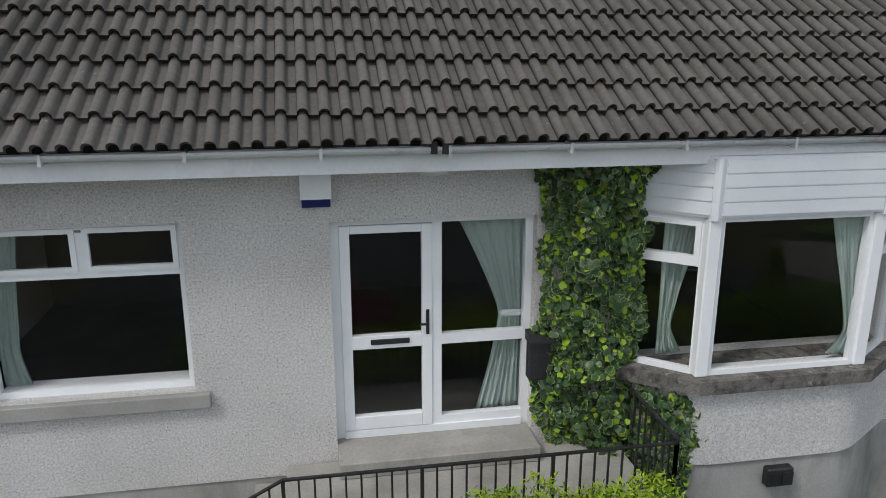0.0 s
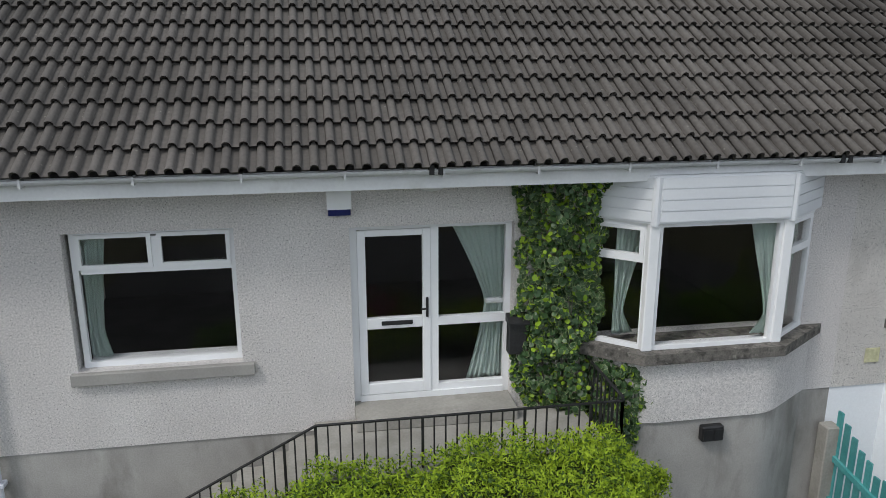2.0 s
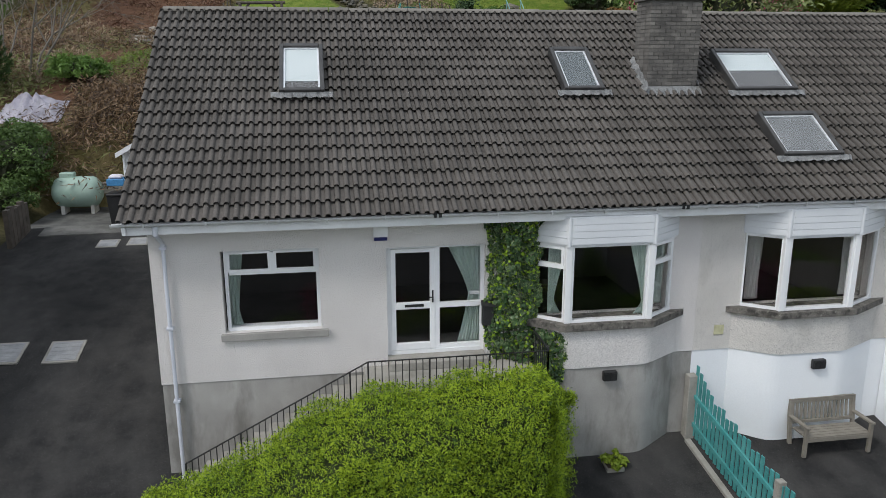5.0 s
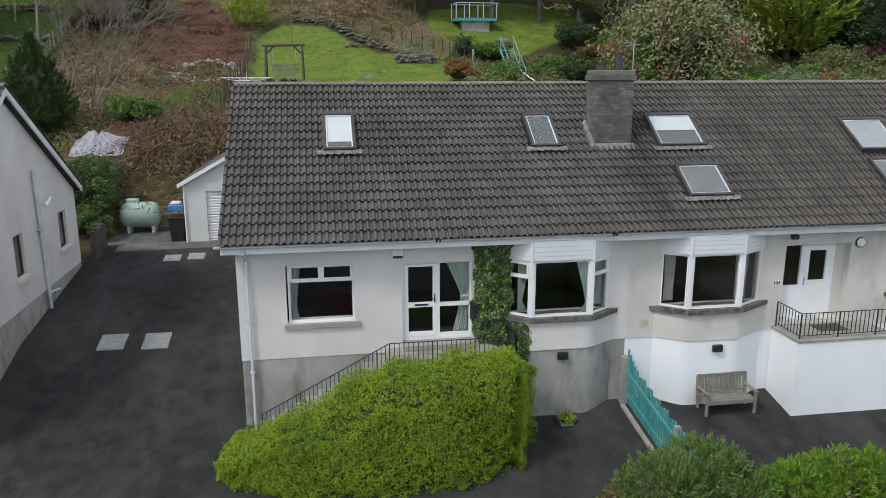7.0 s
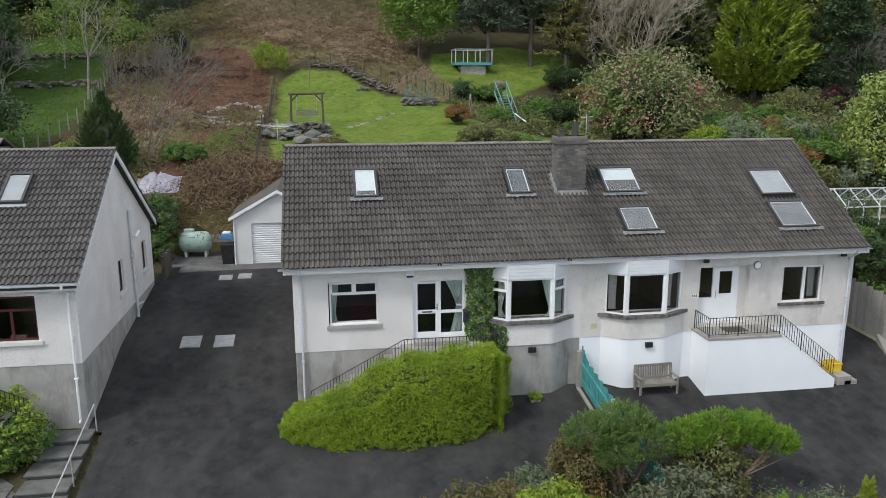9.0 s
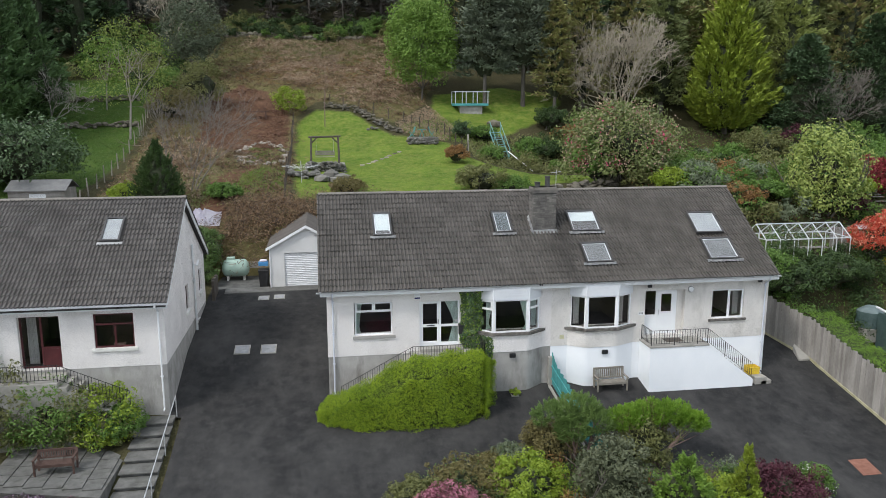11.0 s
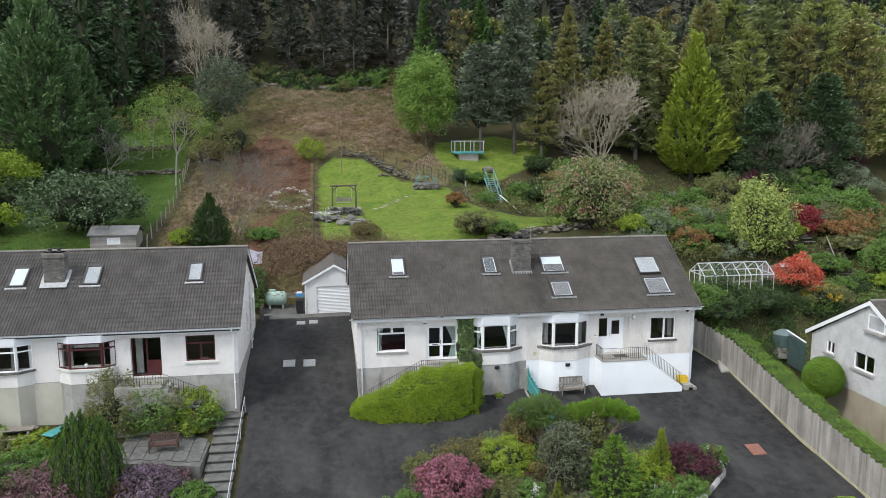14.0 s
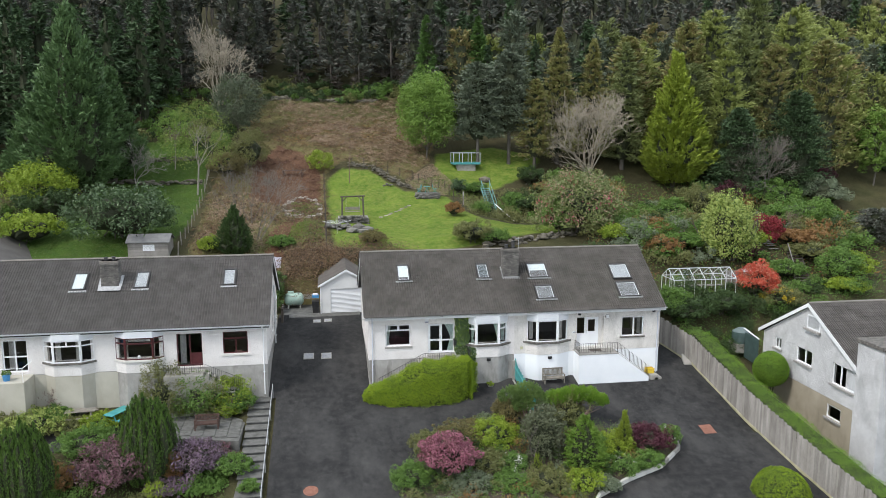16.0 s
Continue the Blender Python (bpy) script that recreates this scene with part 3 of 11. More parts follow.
def bush(x, y, h, w, mat, label, name="shrub", d=None, clumps=60, per=60, leaf=0.12, low=-0.25, category="shrub", z=None, mats=(), lumps=0.3, group="", cover=2.4):
    """A rounded shrub with short stems; mats: further (material, share) for flowers."""
    g = hill(x, y) if z is None else z
    t = thing(name, (x, y, g), label, category, group)
    segs = []
    for _ in range(6):
        grow((x + rng.normal(0, w * 0.06), y + rng.normal(0, w * 0.06), g - 0.1), (rng.normal(0, 0.4), rng.normal(0, 0.4), 1), h * 0.35, max(0.012, h * 0.014), 2, segs, 0.5, 0.2)
    trunk_part(segs, BARK, t, "stem", 4)["kind"] = "stuff"
    r = (w / 2, (d or w) / 2, h * 0.56)
    cr = 0.16 * min(w, h)
    leaf = 1.35 * max(leaf, 0.026 * math.sqrt(w * h) + 0.045)
    area = 4 * math.pi * ((r[0] * r[1]) ** 0.8 + 2 * ((r[0] + r[1]) / 2 * r[2]) ** 0.8) / 3 * 0.75
    clumps = max(clumps, int(1.5 * area / (3.14 * cr * cr)))
    per = int(min(10000 + 40 * area, max(clumps * per * 0.4, cover * area / (leaf * leaf * 0.3))) / clumps)
    Q = blob((x, y, g + h * 0.46), r, clumps, cr, int(per * 1.25), leaf, leaf * 0.8, low=low, lumps=lumps)
    quads("foliage", np.delete(Q, 3, 1), mat, t)
    # added solid core, its dark colour standing for shade behind the leaves
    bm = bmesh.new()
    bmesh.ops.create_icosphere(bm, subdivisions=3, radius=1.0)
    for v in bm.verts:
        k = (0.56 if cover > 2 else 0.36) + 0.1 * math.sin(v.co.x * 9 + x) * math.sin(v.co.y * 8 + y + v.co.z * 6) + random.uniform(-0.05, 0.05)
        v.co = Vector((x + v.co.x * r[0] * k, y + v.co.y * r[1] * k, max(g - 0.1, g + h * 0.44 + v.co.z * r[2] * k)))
    part("inner_growth", bm, INNERSHADE, t)
    for nm, m2, share, size in mats:
        quads(nm, blob((x, y, g + h * 0.47), (r[0] * 1.03, r[1] * 1.03, r[2] * 1.03), max(6, int(clumps * share)), cr * 0.8, max(10, per // 3), size, size * 0.8, low=low), m2, t)
    return t


def cone_core(h, r, start, power, lift, k=0.5, sides=10, rings=9):
    """A ragged cone inside a conifer's sprays, to carry the shade's dark colour."""
    V, F = [], []
    for j in range(rings):
        u = start + (0.97 - start) * j / (rings - 1)
        for i in range(sides):
            a = 2 * math.pi * (i + 0.5 * (j % 2)) / sides
            q = r * (1 - u) ** power * k * rng.uniform(0.7, 1.1) * (0.35 if j == 0 else 0.8 if j == 1 else 1)
            V.append((q * math.cos(a), q * math.sin(a), u * h + q * lift + rng.normal(0, 0.01 * h)))
    for j in range(rings - 1):
        for i in range(sides):
            a, b = j * sides + i, j * sides + (i + 1) % sides
            c, d = a + sides, b + sides
            F += [(a, b, d), (a, d, c)]
    return np.array(V), F


def conifer(x, y, h, w, mat, label, n=260, per=26, size=0.5, name="conifer", lift=-0.15, power=0.85, start=0.08, bark=None, spread=0.35, z=None):
    g = hill(x, y) - 0.1 if z is None else z
    t = thing(name, (x, y, g), label, "tree")
    trunk_part([((x, y, g), (x, y, g + h * 0.5), h * 0.018, h * 0.011), ((x, y, g + h * 0.5), (x, y, g + h * 0.97), h * 0.011, 0.015)], bark or BARK, t)
    quads("crown", shift(conifer_quads(h, w / 2, n, per, size, lift, start, power, spread), (x, y, g)), mat, t)
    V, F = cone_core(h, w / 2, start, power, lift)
    pydata("inner_growth", (V + np.array((x, y, g))).tolist(), F, INNERSHADE, t)
    return t


def bare_tree(x, y, h, label, mat=None, depth=5, lean=(0, 0), r=None, spread=0.5, stems=1, name="bare_tree", first=0.3, thin=0.008, rise=0.12, fan=0.25):
    g = hill(x, y) - 0.1
    t = thing(name, (x, y, g), label, "tree")
    segs = []
    for _ in range(stems):
        grow((x + rng.normal(0, 0.12 * (stems > 1)), y + rng.normal(0, 0.12 * (stems > 1)), g), (lean[0] + rng.normal(0, fan * (stems > 1)), lean[1] + rng.normal(0, fan * (stems > 1)), 1), h * first, r or h * 0.02, depth, segs, spread, rise, (2, 3), 0.78, thin=thin)
    k = max(1, depth - 1)
    trunk_part([s for s in segs if s[2] > 0.03], mat or PALEBARK, t, "trunk", 6)
    thin = [s for s in segs if s[2] <= 0.03]
    if thin:
        ob = trunk_part(thin, mat or PALEBARK, t, "twig_crown", 3)
        ob["kind"] = "stuff"
    return t


# Dark green that stands for shade inside hedges and clipped domes.
HEDGE_CORE = surface("hedge_inner_shade", (0.02, 0.03, 0.009), (0.042, 0.058, 0.016), 0.95, 6, 60, 0.8, detail=0.5)
# Near-black green for added crown cores: inner shade as a colour.
INNERSHADE = surface("inner_shade_tone", (0.020, 0.026, 0.012), (0.042, 0.048, 0.024), 0.97, 5, 40, 0.9, detail=0.6)
HEDGE_LEAF = leafy("golden_privet_leaf", (0.12, 0.21, 0.010), (0.325, 0.44, 0.024), patch=1.2, c3=(0.05, 0.1, 0.012), share=0.25)
IVY_DARK = leafy("ivy_green", (0.020, 0.047, 0.020), (0.058, 0.112, 0.038), rough=0.35, patch=3, trans=0.1)
IVY_EDGE = leafy("ivy_cream_margin", (0.18, 0.23, 0.11), (0.30, 0.35, 0.17), rough=0.4, patch=3, trans=0.1)
IVY_YOUNG = leafy("ivy_young_leaf", (0.17, 0.31, 0.02), (0.32, 0.46, 0.04), rough=0.4, patch=3, trans=0.2)
SPRING = leafy("fresh_spring_leaf", (0.09, 0.17, 0.028), (0.20, 0.31, 0.06), patch=0.5)
GOLDCON = leafy("golden_cypress_spray", (0.115, 0.165, 0.020), (0.29, 0.355, 0.045), patch=0.9, trans=0.15)
DARKCON = leafy("dark_spruce_needle", (0.026, 0.05, 0.022), (0.072, 0.12, 0.05), patch=0.4, trans=0.05)
PINE = leafy("grey_pine_needle", (0.048, 0.055, 0.045), (0.118, 0.128, 0.104), patch=0.2, trans=0.05, c3=(0.11, 0.096, 0.08), share=0.2)
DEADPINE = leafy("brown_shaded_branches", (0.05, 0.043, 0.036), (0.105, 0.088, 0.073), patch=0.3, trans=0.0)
MIDGREEN = leafy("mixed_wood_leaf", (0.105, 0.13, 0.048), (0.22, 0.255, 0.098), patch=0.25, trans=0.15)
LARCH = leafy("larch_needle", (0.14, 0.15, 0.05), (0.27, 0.275, 0.095), patch=0.4, trans=0.15, c3=(0.26, 0.195, 0.095), share=0.2)
SHRUBGREEN = leafy("shrub_leaf", (0.05, 0.11, 0.022), (0.145, 0.245, 0.05), patch=1.0)
OLIVE = leafy("olive_shrub_leaf", (0.090, 0.102, 0.036), (0.192, 0.198, 0.072), patch=1.0)
GREYGREEN = leafy("grey_green_leaf", (0.095, 0.125, 0.075), (0.20, 0.235, 0.15), patch=1.0)
LIME = leafy("lime_leaf", (0.125, 0.203, 0.016), (0.265, 0.343, 0.039), patch=1.0)
VARIEG = leafy("variegated_leaf", (0.18, 0.245, 0.055), (0.38, 0.44, 0.125), patch=1.0, c3=(0.07, 0.13, 0.03), share=0.15)
MAPLE = leafy("crimson_leaf", (0.11, 0.012, 0.018), (0.28, 0.035, 0.045), patch=1.0)
SCARLET = leafy("scarlet_young_leaf", (0.36, 0.035, 0.025), (0.58, 0.11, 0.06), patch=1.2, c3=(0.55, 0.28, 0.18), share=0.2)
PINKBLOOM = leafy("pink_blossom", (0.42, 0.04, 0.11), (0.62, 0.13, 0.22), patch=1.0)
PALEBLOOM = leafy("faded_blossom", (0.34, 0.23, 0.17), (0.50, 0.36, 0.27), patch=1.0)
MAUVE = leafy("mauve_heather", (0.12, 0.055, 0.075), (0.245, 0.13, 0.155), patch=1.2, c3=(0.09, 0.075, 0.05), share=0.3)
LILAC = leafy("lilac_heather", (0.12, 0.078, 0.115), (0.255, 0.175, 0.24), patch=1.2, c3=(0.09, 0.075, 0.06), share=0.3)
PURPLE = leafy("purple_leaf", (0.05, 0.014, 0.022), (0.11, 0.035, 0.05), patch=1.0)
GOLD = leafy("golden_flower", (0.42, 0.30, 0.02), (0.62, 0.48, 0.04), patch=1.0)
RUSTLEAF = leafy("rusty_heather", (0.17, 0.085, 0.035), (0.28, 0.16, 0.06), patch=1.0)
WHITEBLOOM = leafy("white_flower", (0.55, 0.55, 0.5), (0.72, 0.72, 0.66), patch=1.0)
CYPRESS = leafy("green_cypress_spray", (0.045, 0.095, 0.025), (0.115, 0.205, 0.05), patch=1.0, trans=0.1)
FERN = leafy("dead_bracken", (0.115, 0.066, 0.038), (0.225, 0.15, 0.085), patch=0.15, trans=0.1, c3=(0.065, 0.042, 0.028), share=0.35)
GRASS = leafy("grass_blade", (0.065, 0.12, 0.016), (0.16, 0.23, 0.035), patch=0.5, trans=0.2)


# ---- the ground ----
def inside(x, y, poly):
    hit, j = False, len(poly) - 1
    for i in range(len(poly)):
        (xi, yi), (xj, yj) = poly[i], poly[j]
        if (yi > y) != (yj > y) and x < (xj - xi) * (y - yi) / (yj - yi) + xi:
            hit = not hit
        j = i
    return hit


def edge_distance(x, y, poly):
    """Metres to a plan outline, positive inside it."""
    best = 1e9
    for (ax, ay), (bx, by) in zip(poly, poly[1:] + poly[:1]):
        dx, dy = bx - ax, by - ay
        k = max(0.0, min(1.0, ((x - ax) * dx + (y - ay) * dy) / (dx * dx + dy * dy + 1e-9)))
        best = min(best, math.hypot(x - ax - k * dx, y - ay - k * dy))
    return best if inside(x, y, poly) else -best


DRIVE = [(-10.5, -45), (-10.75, -11), (-10.75, -1.0), (-11.1, -0.7), (-11.1, 12.3), (-4.2, 12.3), (-4.2, 9), (16.9, 9), (18.2, 8), (19.9, 0.6), (20.05, -6.7), (20.5, -11.1), (20.9, -14.3), (23.0, -45)]
LAWN = [(-6.2, 21), (-6.6, 30), (-6.7, 44.4), (-5.0, 47.3), (-1.5, 46.2), (2.6, 40.2), (7.4, 38.4), (8.2, 33), (10.2, 30), (18.6, 31.5), (18.8, 26), (9, 21.5), (4, 20.5)]
LAWN2 = [(7.2, 47.5), (8.5, 43.5), (14, 43), (20, 46), (22, 50), (16, 53), (8, 52)]
LAWN3 = [(-21.5, 20), (-20.9, 41), (-21.5, 50), (-24, 56), (-33, 56), (-34, 44), (-30, 34), (-36, 30), (-36, 20)]
BRACKEN = [(-19.6, 21), (-20.2, 40), (-19, 52), (-18, 62), (-17, 74), (8, 74), (8.5, 57), (6.5, 49), (3, 43.5), (-1, 48), (-4.5, 49.5), (-7, 46), (-6.9, 30), (-6.8, 21), (-4.6, 17.5), (-5, 15), (-12, 14.8), (-14, 17)]
EARTH = [(-15.5, 38), (-16, 50), (-13, 55), (-7.5, 50), (-7.5, 38), (-10.5, 35)]
EARTH2 = [(-11.5, 17.5), (-9.5, 24), (-8.5, 29), (-10, 31), (-12.5, 26), (-14, 19)]


def build_ground():
    xs = sorted({*np.arange(-40, 46, 0.75).tolist(), *np.arange(-220, -40, 9.0).tolist(), *np.arange(46, 230, 9.0).tolist()})
    ys = sorted({*np.arange(-20, 74, 0.75).tolist(), *np.arange(-200, -20, 8.0).tolist(), *np.arange(74, 330, 8.0).tolist()})
    verts, lawn, brk, ear, lawn_shade = [], [], [], [], []
    for y in ys:
        for x in xs:
            z = hill(x, y)
            d = edge_distance(x, y, DRIVE) if -60 < y < 15 and -14 < x < 26 else -9
            if d > -0.3:
                z -= 0.12
            if -11.3 < x < -7.4 and 12.0 < y < 16.4:
                z = min(z, -0.05)
            z += 0.05 * noise.noise((x * 0.7, y * 0.7, 0)) + (0.25 * noise.noise((x * 0.3, y * 0.3, 4)) if y > 55 else 0) + (0.22 * noise.noise((x * 0.9, y * 0.9, 2)) if -19 < x < 7 and y > 30 and inside(x, y, BRACKEN) else 0)
            verts.append((x, y, z))
            near = -50 < x < 50 and 10 < y < 80
            lawn.append(max(edge_distance(x, y, p) for p in (LAWN, LAWN2)) if near else -9)
            lawn_shade.append(edge_distance(x, y, LAWN3) if near else -9)
            brk.append(edge_distance(x, y, BRACKEN) if near else -9)
            ear.append(max(edge_distance(x, y, EARTH), edge_distance(x, y, EARTH2)) if near else -9)
    w = len(xs)
    faces = [(j * w + i, j * w + i + 1, (j + 1) * w + i + 1, (j + 1) * w + i) for j in range(len(ys) - 1) for i in range(w - 1)]
    me = bpy.data.meshes.new("ground")
    me.from_pydata(verts, [], faces)
    for nm, vals in (("lawn", lawn), ("bracken", brk), ("earth", ear), ("shaded_lawn", lawn_shade)):
        at = me.attributes.new(nm, "FLOAT", "POINT")
        at.data.foreach_set("value", np.array(vals, dtype=np.float32))
    me.polygons.foreach_set("use_smooth", [True] * len(me.polygons))
    m = bpy.data.materials.new("hillside")
    m.use_nodes = True
    n, l = m.node_tree.nodes, m.node_tree.links
    bsdf = n["Principled BSDF"]
    geo = n.new("ShaderNodeNewGeometry")

    def noise_of(scale, detail=6):
        t = n.new("ShaderNodeTexNoise")
        t.inputs["Scale"].default_value, t.inputs["Detail"].default_value = scale, detail
        l.new(geo.outputs["Position"], t.inputs[0])
        return t.outputs[0]

    def tone(c1, c2, fac):
        x = n.new("ShaderNodeMixRGB")
        x.inputs[1].default_value, x.inputs[2].default_value = (*c1, 1), (*c2, 1)
        mr = n.new("ShaderNodeMapRange")
        mr.inputs[1].default_value, mr.inputs[2].default_value = 0.34, 0.66
        l.new(fac, mr.inputs[0])
        l.new(mr.outputs[0], x.inputs[0])
        return x.outputs[0]

    def mask(name, wobble):
        a = n.new("ShaderNodeAttribute")
        a.attribute_name = name
        k = n.new("ShaderNodeMath")
        k.operation, k.inputs[1].default_value, k.inputs[2].default_value = "MULTIPLY_ADD", wobble, -wobble / 2
        l.new(noise_of(0.9), k.inputs[0])
        s = n.new("ShaderNodeMath")
        l.new(a.outputs["Fac"], s.inputs[0])
        l.new(k.outputs[0], s.inputs[1])
        mr = n.new("ShaderNodeMapRange")
        mr.inputs[1].default_value, mr.inputs[2].default_value = -0.25, 0.25
        l.new(s.outputs[0], mr.inputs[0])
        return mr.outputs[0]

    def over(base, top, fac):
        x = n.new("ShaderNodeMixRGB")
        l.new(fac, x.inputs[0])
        l.new(base, x.inputs[1])
        l.new(top, x.inputs[2])
        return x.outputs[0]
    mid, fine = noise_of(0.5), noise_of(9.0)
    out = over(tone((0.035, 0.042, 0.016), (0.075, 0.075, 0.03), mid), tone((0.03, 0.024, 0.016), (0.07, 0.055, 0.035), fine), noise_of(0.25))
    out = over(out, over(tone((0.12, 0.072, 0.04), (0.2, 0.15, 0.085), noise_of(1.1)), tone((0.07, 0.085, 0.025), (0.12, 0.12, 0.045), noise_of(2.2)), noise_of(0.4)), mask("bracken", 1.5))
    out = over(out, tone((0.075, 0.038, 0.024), (0.13, 0.072, 0.045), noise_of(2.0)), mask("earth", 2.5))
    out = over(out, over(tone((0.07, 0.135, 0.016), (0.16, 0.225, 0.034), noise_of(0.6)), tone((0.19, 0.19, 0.055), (0.055, 0.105, 0.014), noise_of(2.2)), noise_of(0.45)), mask("lawn", 0.9))
    # far lawn: longer mossy grass, the trees' shade painted in as darker green
    out = over(out, over(tone((0.035, 0.08, 0.012), (0.07, 0.125, 0.02), noise_of(0.6)), tone((0.075, 0.09, 0.028), (0.03, 0.065, 0.01), noise_of(2.2)), noise_of(0.45)), mask("shaded_lawn", 0.9))
    vr = n.new("ShaderNodeMapRange")
    vr.inputs[3].default_value, vr.inputs[4].default_value = 0.62, 1.38
    l.new(fine, vr.inputs[0])
    mu = n.new("ShaderNodeMixRGB")
    mu.blend_type, mu.inputs[0].default_value = "MULTIPLY", 1
    l.new(out, mu.inputs[1])
    l.new(vr.outputs[0], mu.inputs[2])
    l.new(mu.outputs[0], bsdf.inputs["Base Color"])
    bsdf.inputs["Roughness"].default_value, bsdf.inputs["Specular IOR Level"].default_value = 0.95, 0.1
    bp = n.new("ShaderNodeBump")
    bp.inputs["Strength"].default_value, bp.inputs["Distance"].default_value = 0.8, 0.06
    l.new(fine, bp.inputs["Height"])
    l.new(bp.outputs[0], bsdf.inputs["Normal"])
    me.materials.append(m)
    return tagged(new("ground", me), "grassy hillside rising from gardens to a dark wood", "ground", kind="structure")


def build_drive():
    bm = bmesh.new()
    step = 0.5
    x0, x1, y0, y1 = -11.05, 23.5, -45, 12.5
    grid = {}

    def at(i, j):
        if (i, j) not in grid:
            x, y = x0 + i * step, y0 + j * step
            grid[i, j] = bm.verts.new((x, y, hill(x, y) + 0.02 + 0.012 * noise.noise((x * 0.4, y * 0.4, 9))))
        return grid[i, j]
    for i in range(int((x1 - x0) / step)):
        for j in range(int((y1 - y0) / step)):
            cx, cy = x0 + (i + 0.5) * step, y0 + (j + 0.5) * step
            if inside(cx, cy, DRIVE) and not (-3.5 < cx < 16 and 0.6 < cy < 8.6):
                bm.faces.new((at(i, j), at(i + 1, j), at(i + 1, j + 1), at(i, j + 1)))
    ob = part("driveway", bm, ASPHALT, smooth=True)
    return tagged(ob, "worn dark asphalt driveway with pale scuffs", "driveway", kind="structure")


build_ground()
build_drive()


# ---- the semi-detached house ----
EAVE_Y, EAVE_Z, RIDGE_Y, RIDGE_Z = -0.5, 2.85, 4.92, 6.5
PITCH = math.atan2(RIDGE_Z - EAVE_Z, RIDGE_Y - EAVE_Y)
TOPZ, BELL = 2.66, -0.28


def pane_window(parent, x0, x1, z0, z1, y, bars_v=(), bars_h=(), rim_w=0.06, name="window", mat=None, glass=True, depth=0.07, splits=None):
    """A framed window in the x-z plane, facing -y: outer frame, bars and one pane for each light. splits: list of (x0, x1, z0, z1) lights."""
    mat = mat or UPVC
    bm = bmesh.new()
    lights = splits or [(x0, x1, z0, z1)]
    box(bm, x0, x0 + rim_w, y, y + depth, z0, z1)
    box(bm, x1 - rim_w, x1, y, y + depth, z0, z1)
    box(bm, x0 + rim_w, x1 - rim_w, y, y + depth, z0, z0 + rim_w)
    box(bm, x0 + rim_w, x1 - rim_w, y, y + depth, z1 - rim_w, z1)
    for bx_ in bars_v:
        box(bm, bx_[0] - rim_w * 0.6, bx_[0] + rim_w * 0.6, y + 0.004, y + depth, bx_[1], bx_[2])
    for bz in bars_h:
        box(bm, bz[1], bz[2], y + 0.002, y + depth, bz[0] - rim_w * 0.6, bz[0] + rim_w * 0.6)
    part("window_frame", bm, mat, parent)
    for a, b, c, d in lights:
        ob = part("pane", boxm(a + 0.01, b - 0.01, y + 0.03, y + 0.036, c + 0.01, d - 0.01), GLASS, parent)
        ob.visible_shadow = False


def sash(parent, x0, x1, z0, z1, y, w=0.045, mat=None):
    """The raised frame of an opening light."""
    bm = bmesh.new()
    box(bm, x0, x0 + w, y - 0.02, y + 0.02, z0, z1)
    box(bm, x1 - w, x1, y - 0.02, y + 0.02, z0, z1)
    box(bm, x0 + w, x1 - w, y - 0.02, y + 0.02, z0, z0 + w)
    box(bm, x0 + w, x1 - w, y - 0.02, y + 0.02, z1 - w, z1)
    return part("sash", bm, mat or UPVC, parent)


def curtain(at, x0, x1, z0, z1, tie=None, gather=0.0, mat=None, label="pale mint curtain hanging behind the glass", lean=0.0):
    """A hanging cloth with folds; tie: height at which it is drawn in to gather of its width, towards lean (0 the x0 side, 1 the x1 side)."""
    bm = bmesh.new()
    n, k = 28, 22
    rows = []
    for j in range(k + 1):
        z = z1 + (z0 - z1) * j / k
        s = 1.0
        if tie is not None:
            d = (z - tie) / (z1 - tie) if z > tie else (tie - z) / (tie - z0 + 1e-6) * 0.6
            s = gather + (1 - gather) * min(1, abs(d)) ** 1.2
        w = (x1 - x0) * s
        a = x0 + (x1 - x0 - w) * lean
        rows.append([bm.verts.new((a + w * i / n, at + 0.025 * math.sin(i * 1.7 + 0.4 * math.sin(j * 0.3)) + 0.012 * math.sin(i * 0.6 + j * 0.25), z)) for i in range(n + 1)])
    for r, q in zip(rows, rows[1:]):
        for i in range(n):
            bm.faces.new((r[i], r[i + 1], q[i + 1], q[i]))
    bmesh.ops.solidify(bm, geom=bm.faces[:], thickness=0.004)
    ob = part("curtain", bm, mat or CURTAIN, smooth=True)
    return tagged(ob, label, "curtain")


def bay_plan(xa, xb, xc, xd, y, out=0.0):
    """The plan of a splayed bay: wall, front corner, front corner, wall, pushed out by out."""
    return [(xa - out, 0.0), (xb - out * 0.55, y - out), (xc + out * 0.55, y - out), (xd + out, 0.0)]


def rounded(pts, r=0.16, n=5):
    """The inner corners of an open plan line, rounded."""
    res = [pts[0]]
    for p, q, s in zip(pts, pts[1:], pts[2:]):
        a, b, c = Vector(p), Vector(q), Vector(s)
        u, v = (a - b).normalized() * r, (c - b).normalized() * r
        for i in range(n + 1):
            t = i / n
            w = (b + u) * (1 - t) ** 2 + b * 2 * t * (1 - t) + (b + v) * t * t
            res.append((w.x, w.y))
    res.append(pts[-1])
    return res


